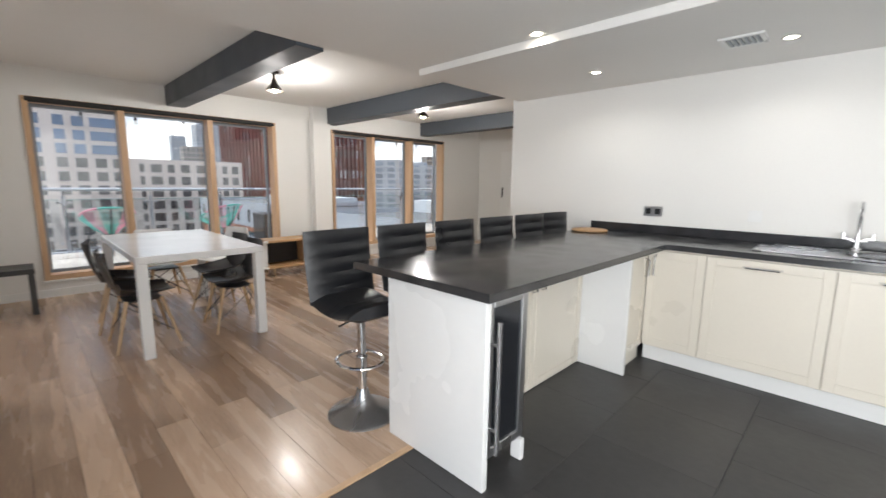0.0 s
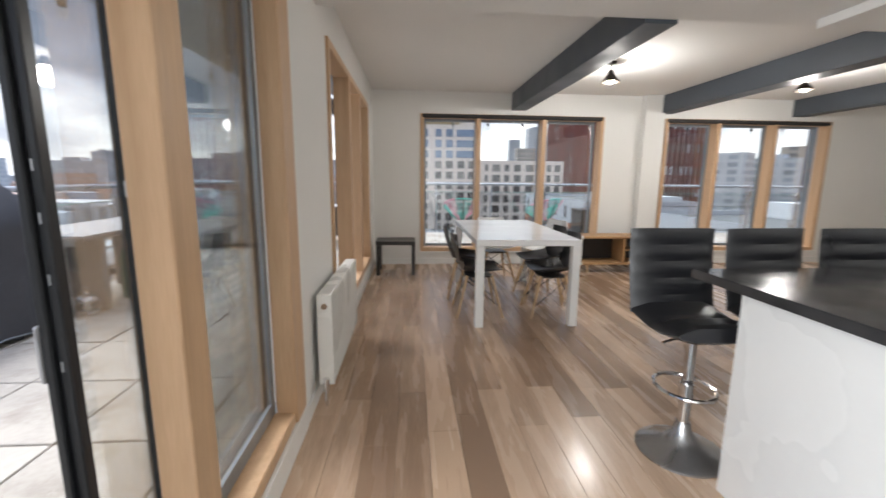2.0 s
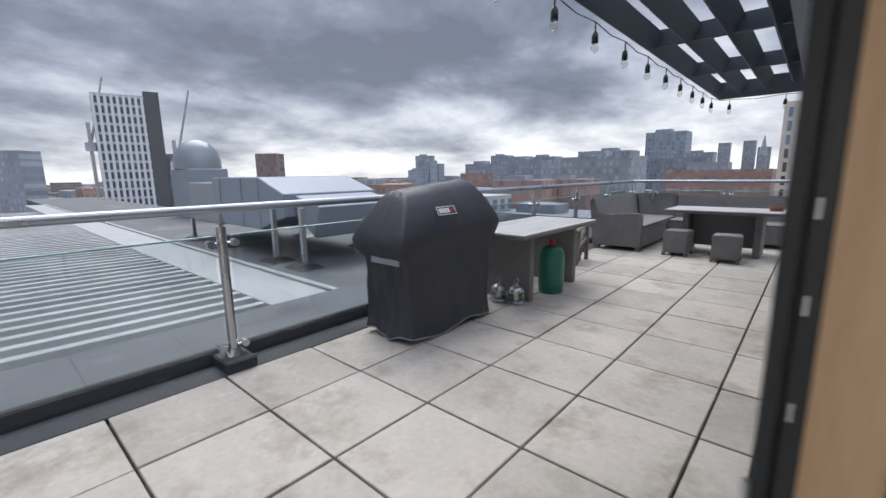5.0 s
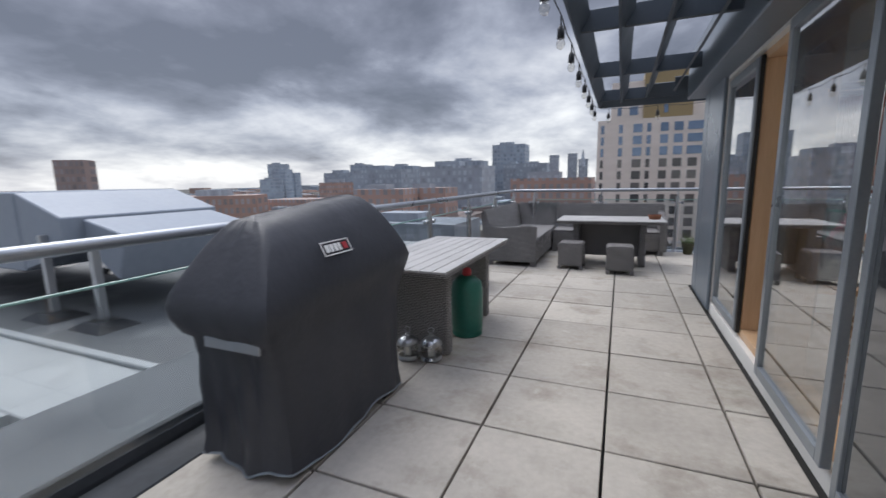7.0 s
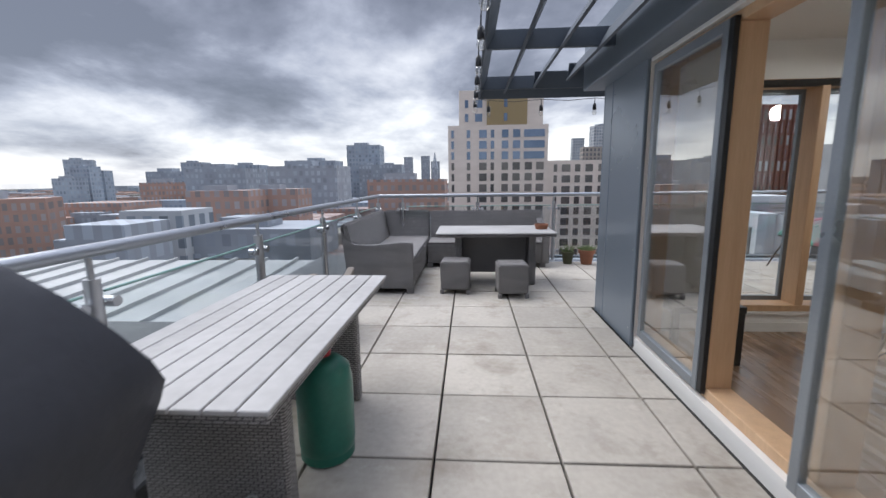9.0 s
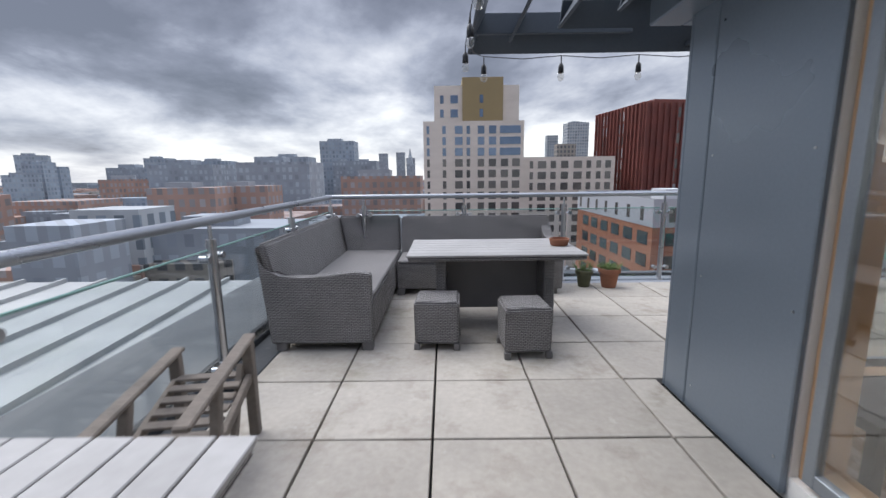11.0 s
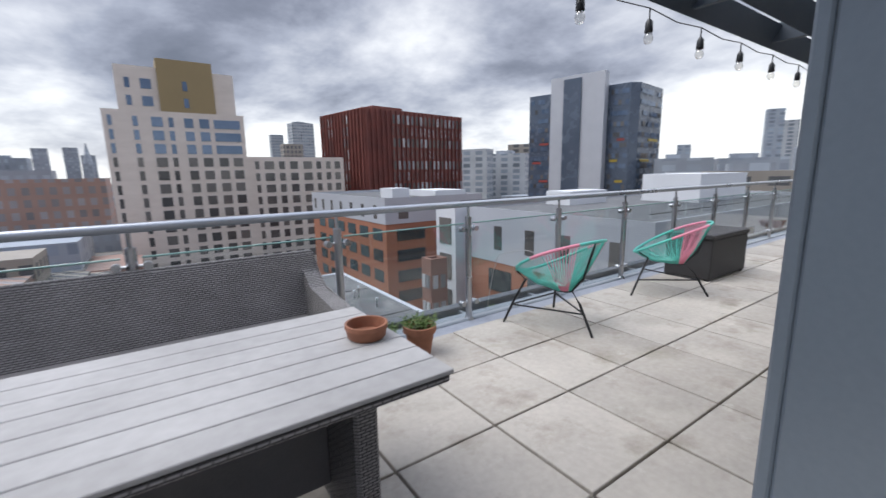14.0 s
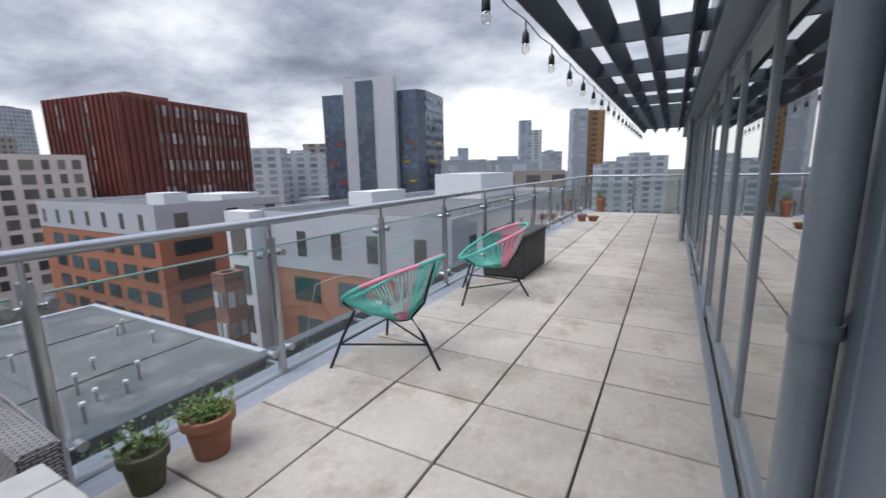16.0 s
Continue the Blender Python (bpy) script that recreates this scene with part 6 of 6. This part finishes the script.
# pale brick apartment tower
tower = block("apartment_tower", "pale brick apartment tower with a gold-clad top", -6.8, 110, 19.4, 135, 15.2, M["pale_brick"], roof=M["felt"])
up = [13.0, 10.2, 7.4]
dn = [4.6 - 2.85 * k for k in range(9)]
for a, w in ((1.2, 0.7), (5.4, 0.9), (9.2, 2.0), (11.7, 0.9), (15.0, 1.7), (18.0, 1.9)):
    windows(tower, "s", (a,), up, w, 2.0, "win_blue")
windows(tower, "s", (22.6,), up, 5.4, 1.9, "win_blue")
for a, w in ((1.2, 0.7), (5.4, 0.9), (9.2, 2.0), (11.7, 0.9), (15.0, 1.7), (18.0, 1.9), (21.2, 1.9), (24.2, 2.0)):
    windows(tower, "s", (a,), dn, w, 1.95, "win_dark")
windows(tower, "w", (3, 8, 13, 18), up + dn, 1.3, 1.9, "win_dark")
hx, top0 = 13.1, 15.2 - GZ - 0.45
part("penthouse", boxes((-10.2, -11.5, top0, 11.8, 10, top0 + 9.4)), M["pale_brick"], tower)
part("penthouse_core", boxes((-2.9, -12.0, top0, 7.6, 9, top0 + 11.3)), M["gold"], tower, "flat gold metal cladding")
me = window_mesh(0.9, 2.0, "win_blue")
me2 = window_mesh(1.9, 2.0, "win_blue")
for z in (2.5, 6.0):
    put_mesh("window", me, tower, (-8.2, -11.5, top0 + z))
    put_mesh("window", me2, tower, (-5.0, -11.5, top0 + z))
    put_mesh("window", me, tower, (2.0, -12.0, top0 + z))
annex = block("apartment_block", "lower pale brick apartment block beside the tower", 19.5, 111, 43.8, 130, 5.9, M["pale_brick"], roof=M["felt"])
for a, w in ((2.2, 0.9), (5.0, 2.2), (8.0, 1.4), (11.0, 1.9), (14.5, 2.2), (17.4, 1.2), (20.0, 1.2), (22.5, 1.5)):
    windows(annex, "s", (a,), [3.9 - 2.85 * k for k in range(9)], w, 1.9, "win_dark")

# rust-red block with narrow windows, seen across a corner
rust = thing("office_block", "rust-red steel-clad block with tall narrow windows", "building", (51, 112, GZ), rz=8.7)
RW, RD, RH = 39.5, 25.5, 19.8 - GZ
part("wall", boxes((0, 0, 0, RW, RD, RH)), M["rust"], rust)
part("roof_house", boxes((5, 3, RH, 16, 12, RH + 1.2)), M["rust"], rust)
fin = mesh_of("fin", boxes((-0.12, -0.55, 0, 0.12, 0, 24.5)), M["rust"])
wn1, wn2 = window_mesh(0.75, 2.6, "win_white"), window_mesh(0.8, 2.6, "win_dark")
rr = random.Random(5)
for k in range(22):
    put_mesh("fin", fin, rust, (0.5 + 1.78 * k, 0, RH - 24.7))
    if k > 4:
        for j in range(7):
            put_mesh("window", wn1 if rr.random() < 0.5 else wn2, rust, (1.4 + 1.78 * k - (0.5 if j % 2 else 0.0), 0, RH - 2.6 - 3.35 * j))
for k in range(14):
    put_mesh("fin", fin, rust, (0, 0.8 + 1.8 * k, RH - 24.7), -math.pi / 2)
    if k in (4, 5, 9, 10, 12):
        for j in range(7):
            put_mesh("window", wn1 if rr.random() < 0.6 else wn2, rust, (0, 1.7 + 1.8 * k, RH - 2.6 - 3.35 * j), -math.pi / 2)

# glazed tower with a pale core and coloured bands
blue = thing("office_tower", "dark glazed tower with pale core and coloured bands", "building", (121, 116, GZ))
BH = 28.7 - GZ
part("wall", prism(bmesh.new(), [(0, 0), (8, -36), (11, -37.5), (29, -35), (22, 2)], 0, BH), M["navy"], blue)
part("core", prism(bmesh.new(), [(1.6, -10.6), (-1.2, -11.2), (2.8, -30), (5.9, -29.3)], 0, BH + 4.2), M["grey_clad"], blue, "pale grey stair core")
part("core_glazing", prism(bmesh.new(), [(-0.2, -16.0), (-0.5, -16.1), (0.75, -22.4), (1.05, -22.3)], 0, BH + 3.2), M["navy"], blue)
bb = random.Random(9)
for j in range(13):
    z = BH - 2.4 - 3.4 * j
    for a, b_, n_ in (((6.6, -29.8), (7.9, -35.6), 5), ((0.15, -0.7), (2.0, -9.2), 6), ((11.4, -37.65), (28.4, -35.3), 9)):
        dx, dy = b_[0] - a[0], b_[1] - a[1]
        rz = math.atan2(dy, dx)
        L = math.hypot(dx, dy)
        for k in range(n_):
            if bb.random() < 0.8:
                t = (k + 0.5) / n_
                put_mesh("window", window_mesh(round(L / n_ * 0.8, 2), 1.5, bb.choice(["win_blue", "win_dark", "win_blue"])), blue, (a[0] + dx * t, a[1] + dy * t, z), rz)
        if j > 3 and j % 2 == 0:
            put_mesh("panel", window_mesh(round(L * 0.42, 2), 0.8, bb.choice(["yellow", "red_panel"])), blue, (a[0] + dx * (0.3 if j % 4 else 0.65), a[1] + dy * (0.3 if j % 4 else 0.65), z - 1.6), rz)

# brick and grey apartment blocks just below
brown = block("apartment_block", "orange brick apartment block with grey upper storeys", 25.3, 51.2, 42.5, 82, -2.0, M["orange_brick"], roof=M["felt"], rim=M["grey_clad"])
hh = -2.0 - GZ
part("upper_cladding", boxes((-8.66, -15.46, hh - 3.6, 8.66, -15.40, hh + 0.05), (-8.66, -15.40, hh - 3.6, -8.60, 15.4, hh + 0.05)), M["grey_clad"], brown, "light grey top storey cladding")
windows(brown, "w", [3 + 4.3 * k for k in range(7)], [-4.0], 1.0, 1.9, "win_dark")
windows(brown, "w", [2.6 + 4.6 * k for k in range(6)], [-7.2, -10.2, -13.2, -16.2], 2.9, 1.7, "win_teal")
windows(brown, "s", [2.8, 9.5, 15.5], [-4.0], 1.6, 1.9, "win_dark")
windows(brown, "s", [4.0, 11.5], [-7.2, -10.2, -13.2, -16.2], 4.6, 1.7, "win_teal")
part("roof_house", boxes((-4.5, -10, hh - 0.4, -1.5, -6, hh + 1.1), (2, -12, hh - 0.4, 8, -4, hh + 0.6)), M["white_clad"], brown, "white rooftop housing")
grey2 = block("apartment_block", "long light grey apartment block with brick lower storeys", 21.6, 11.8, 62, 31, -1.6, M["orange_brick"], roof=M["felt"], rim=M["grey_clad"])
h2 = -1.6 - GZ
part("upper_cladding", boxes((-20.26, -9.66, h2 - 4.3, -20.20, 9.66, h2 + 0.05), (-20.20, -9.66, h2 - 4.3, 20.2, -9.60, h2 + 0.05)), M["grey_clad"], grey2, "light grey top storey cladding")
windows(grey2, "w", [2.2, 6.0, 9.2, 12.6], [-3.9], 0.9, 1.9, "win_dark")
windows(grey2, "w", [3.0, 8.0, 12.4], [-7.4, -10.6, -13.8], 2.6, 1.8, "win_teal")
windows(grey2, "s", [3 + 3.4 * k for k in range(11)], [-3.9], 1.1, 1.9, "win_dark")
windows(grey2, "s", [4 + 5 * k for k in range(7)], [-7.4, -10.6, -13.8], 2.8, 1.8, "win_teal")
part("stair_tower", boxes((-21.6, 6.9, 0, -20.27, 9.8, h2 + 0.1)), M["white_clad"], grey2, "white glazed stair tower")
for z in (-3.7, -6.9, -10.1, -13.3):
    put_mesh("window", window_mesh(1.7, 2.3, "win_dark"), grey2, (-21.6, 8.35, z - GZ), -math.pi / 2)
part("roof_house", boxes((2, -2, h2 - 0.45, 13, 4, h2 + 2.4), (-9, 5, h2 - 0.45, -3, 8, h2 + 0.9)), M["white_clad"], grey2, "white rooftop housing")
part("roof_rail", boxes((-19.5, -8.9, h2 + 0.35, 19.5, -8.85, h2 + 0.40), (-19.5, 8.85, h2 + 0.35, 19.5, 8.9, h2 + 0.40)), M["black_steel"], grey2)
house = block("brick_house", "old dark red brick house with white arched windows", 16.9, 27.2, 18.5, 28.6, -5.5, M["brown_brick"], roof=M["felt"])
windows(house, "w", [0.4, 1.0], [-7.4, -9.7], 0.42, 1.1, "win_white")
windows(house, "s", [0.4, 1.15], [-7.4, -9.7], 0.45, 1.1, "win_white")
low = block("low_roof", "low building with a flat grey membrane roof", -12, 12.0, 10.5, 29.8, -6.0, M["grey_clad"], roof=M["felt"], parapet=0.12)
lr = random.Random(2)
for k in range(12):
    x, y = lr.uniform(3.0, 9.6), lr.uniform(-6.5, 2.5)
    vp_top = 18.0 + lr.uniform(0.3, 0.75)
    vp = part("vent_pipe", rod(bmesh.new(), (x, y, 17.9), (x, y, vp_top), 0.055, seg=8), M["steel"], low)
    part("cowl", rod(bmesh.new(), (0, 0, 0), (0, 0, 0.10), 0.085, seg=8), M["white_clad"], vp).location = (x, y, vp_top)
part("roof_seam", boxes((-11, -2.0, 17.93, 11, -1.9, 17.96), (-11, 3.6, 17.93, 11, 3.7, 17.96)), M["kerb"], low)

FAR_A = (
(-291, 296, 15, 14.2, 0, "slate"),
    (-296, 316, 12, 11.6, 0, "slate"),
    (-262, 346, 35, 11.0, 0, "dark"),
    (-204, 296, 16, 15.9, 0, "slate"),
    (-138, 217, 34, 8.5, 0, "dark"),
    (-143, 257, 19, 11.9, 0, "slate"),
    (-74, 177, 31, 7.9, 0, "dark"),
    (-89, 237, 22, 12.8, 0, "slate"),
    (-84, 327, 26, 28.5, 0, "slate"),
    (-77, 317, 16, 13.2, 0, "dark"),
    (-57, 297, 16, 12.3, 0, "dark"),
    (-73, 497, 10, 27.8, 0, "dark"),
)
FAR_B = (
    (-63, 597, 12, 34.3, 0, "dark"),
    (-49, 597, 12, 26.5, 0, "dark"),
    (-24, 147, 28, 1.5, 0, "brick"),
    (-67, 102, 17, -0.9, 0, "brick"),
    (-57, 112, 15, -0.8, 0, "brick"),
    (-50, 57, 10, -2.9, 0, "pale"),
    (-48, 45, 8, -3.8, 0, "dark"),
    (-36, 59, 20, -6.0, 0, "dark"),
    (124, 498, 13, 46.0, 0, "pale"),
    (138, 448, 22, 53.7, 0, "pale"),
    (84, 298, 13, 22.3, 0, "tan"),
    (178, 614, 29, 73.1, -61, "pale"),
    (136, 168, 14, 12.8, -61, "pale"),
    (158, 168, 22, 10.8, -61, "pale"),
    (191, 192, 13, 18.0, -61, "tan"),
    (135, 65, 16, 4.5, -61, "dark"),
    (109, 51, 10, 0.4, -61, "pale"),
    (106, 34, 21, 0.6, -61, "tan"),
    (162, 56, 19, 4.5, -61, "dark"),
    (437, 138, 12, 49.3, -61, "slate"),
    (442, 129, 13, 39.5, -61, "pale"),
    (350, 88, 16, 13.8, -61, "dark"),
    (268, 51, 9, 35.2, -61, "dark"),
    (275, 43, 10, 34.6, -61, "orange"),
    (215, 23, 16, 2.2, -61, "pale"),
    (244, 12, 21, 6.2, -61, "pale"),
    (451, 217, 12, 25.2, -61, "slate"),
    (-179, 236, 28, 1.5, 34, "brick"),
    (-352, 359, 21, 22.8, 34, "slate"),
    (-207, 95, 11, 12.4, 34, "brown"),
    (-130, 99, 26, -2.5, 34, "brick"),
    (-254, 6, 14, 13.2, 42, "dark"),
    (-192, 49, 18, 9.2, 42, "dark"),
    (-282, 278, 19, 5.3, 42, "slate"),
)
KIND = {"slate": "slate-grey", "dark": "dark glazed", "brick": "red brick", "pale": "pale clad", "tan": "stone-coloured", "orange": "orange and dark", "brown": "brown brick"}
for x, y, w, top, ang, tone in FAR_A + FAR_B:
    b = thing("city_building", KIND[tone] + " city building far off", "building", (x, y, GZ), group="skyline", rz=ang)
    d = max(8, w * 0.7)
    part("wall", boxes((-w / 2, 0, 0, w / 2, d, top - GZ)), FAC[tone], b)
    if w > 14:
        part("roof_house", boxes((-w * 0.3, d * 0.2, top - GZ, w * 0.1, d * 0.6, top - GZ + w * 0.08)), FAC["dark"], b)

# one mesh of the countless low roofs out to the horizon
rc = random.Random(11)
# brick, dark and slate carry their painted haze here too
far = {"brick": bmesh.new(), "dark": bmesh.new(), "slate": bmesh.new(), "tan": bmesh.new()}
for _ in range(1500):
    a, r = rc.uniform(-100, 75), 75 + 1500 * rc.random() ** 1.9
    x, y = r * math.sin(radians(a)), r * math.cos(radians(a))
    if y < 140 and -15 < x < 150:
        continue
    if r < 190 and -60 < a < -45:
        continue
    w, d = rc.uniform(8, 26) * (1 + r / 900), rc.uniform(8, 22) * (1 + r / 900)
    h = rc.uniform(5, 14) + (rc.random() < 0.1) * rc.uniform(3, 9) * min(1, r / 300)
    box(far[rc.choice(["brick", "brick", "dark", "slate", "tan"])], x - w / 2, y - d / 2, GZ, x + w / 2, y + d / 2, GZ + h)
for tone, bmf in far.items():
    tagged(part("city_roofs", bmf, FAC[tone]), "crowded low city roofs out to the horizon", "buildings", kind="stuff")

# grey tower with pale upright fins
st = thing("striped_tower", "grey office tower with pale upright fins and a dark end wall", "building", (-185, 35.5, GZ), rz=77)
TH = 30.0 - GZ
part("wall", boxes((-9.8, 0, 0, 5.2, 12, TH)), M["navy"], st)
part("end_wall", boxes((5.2, -0.6, 0, 9.8, 12, TH + 1.6)), FAC["dark_end"], st, "dark end wall")
fin_me = mesh_of("fin", boxes((-0.42, -0.9, 0, 0.42, 0, TH - 0.6)), M["white_clad"])
for k in range(9):
    put_mesh("fin", fin_me, st, (-9.2 + 1.72 * k, 0, 0))
sp_me = mesh_of("spandrel", boxes((-7.5, -0.25, 0, 7.5, 0, 0.9)), M["grey_clad"])
for k in range(15):
    put_mesh("spandrel", sp_me, st, (-2.3, 0, TH - 1.0 - 3.2 * k))

# slender cranes over the west side
for x, y, h, ang in ((-197, 26, 45, 70), (-162.6, 42.2, 37.5, 60)):
    c = thing("tower_crane", "thin grey tower crane far off", "crane", (x, y, GZ), rz=ang)
    part("mast", boxes((-0.5, -0.5, 0, 0.5, 0.5, h)), M["rail"], c)
    part("jib", rod(bmesh.new(), (0, 0, h - 8), (6, 0, h + 16), 0.4, 0.25, 6), M["rail"], c)
    part("cab", boxes((-1.5, -1.2, h - 10, 1.5, 1.2, h - 7)), M["grey_clad"], c)
# church spire on the skyline
sp = thing("church_spire", "dark stone church spire on the skyline", "church", (-40, 480, GZ))
part("tower", boxes((-3, -3, 0, 3, 3, 38)), FAC["dark"], sp)
part("spire", rod(bmesh.new(), (0, 0, 38), (0, 0, 56), 3.6, 0.2, 8), FAC["dark"], sp)

# ---- floor pieces ----
floor = tagged(new("floor"), "warm brown laminate plank floor", "floor", kind="structure")
rp = random.Random(7)
TILE_Y = -5.30             # planks north of this line and west of the island, slate south of it
PW = 0.165
full_planks = 0
bm_far = bmesh.new()
cols = int((XE - XW) / PW) + 1
plank_mesh = {}
for i in range(cols):
    x0 = XW + i * PW
    x1 = min(x0 + PW, XE)
    y_end = TILE_Y if x0 < XK else -3.9
    y = YN - 0.0
    first = rp.uniform(0.3, 1.2)
    while y > y_end + 0.02:
        y2 = max(y - first, y_end)
        first = 1.2
        ln = y - y2
        if x0 < 2.6 and y2 < -0.9 and full_planks < 300:
            key = (round(ln, 3), round(x1 - x0, 4))
            if key not in plank_mesh:
                plank_mesh[key] = mesh_of("plank", boxes((0.0006, 0.0006, -0.012, key[1] - 0.0006, key[0] - 0.0006, 0.0), bevel=0.0008), M["plank"])
            put_mesh("plank", plank_mesh[key], floor, (x0, y2, FL))
            full_planks += 1
        else:
            box(bm_far, x0 + 0.0006, y2 + 0.0006, FL - 0.012, x1 - 0.0006, y - 0.0006, FL)
        y = y2
tagged(part("plank_field", bm_far, M["plank_far"], floor), kind="stuff")
structure("floor_trim", boxes((XW, TILE_Y - 0.03, FL - 0.01, 2.09, TILE_Y + 0.005, FL + 0.004), bevel=0.001), M["pine"], "wooden threshold strip between planks and tiles", "trim")
kitchen_floor = tagged(new("kitchen_floor"), "large black slate floor tiles", "floor", kind="structure")
tile_me = mesh_of("tile", boxes((0.001, 0.001, -0.012, 0.599, 0.599, 0.0), bevel=0.0008), M["slate"])
for i in range(9):
    for j in range(7):
        put_mesh("tile", tile_me, kitchen_floor, (XW + 0.6 * i - (0.3 if j % 2 else 0.0), TILE_Y - 0.03 - 0.6 * (j + 1), FL - 0.002))

# ---- terrace pavers ----
paving = tagged(new("paving"), "weathered square concrete terrace pavers with dark open joints", "pavement", kind="structure")
GX, GY, PX, PY = -0.24, 0.02, 0.60, 0.607
pv = random.Random(21)
paver_mesh = {}


def paver(x0, y0, x1, y1):
    key = (round(x1 - x0, 3), round(y1 - y0, 3))
    if key not in paver_mesh:
        paver_mesh[key] = mesh_of("paver", boxes((-key[0] / 2 + 0.0065, -key[1] / 2 + 0.0065, -0.045, key[0] / 2 - 0.0065, key[1] / 2 - 0.0065, 0.0), bevel=0.004), M["paver"])
    ob = put_mesh("paver", paver_mesh[key], paving, ((x0 + x1) / 2, (y0 + y1) / 2, pv.uniform(-0.0025, 0.0015)))
    ob.rotation_euler = (pv.uniform(-0.004, 0.004), pv.uniform(-0.004, 0.004), pv.uniform(-0.003, 0.003))


def joint_x(k):
    # the eastern columns are a little narrower
    return GX + PX * min(k, 2) + 0.567 * max(0, k - 2)


for k in range(-4, 24):
    for j in range(-15, 4):
        x0, x1 = joint_x(k), joint_x(k + 1)
        y0, y1 = GY + PY * j, GY + PY * (j + 1)
        if k >= 0 and j < 0:
            if k == 0:
                paver(x0, y0, -0.022, y1)
            continue
        if x1 > 13.4:
            continue
        paver(x0, y0, x1, y1)
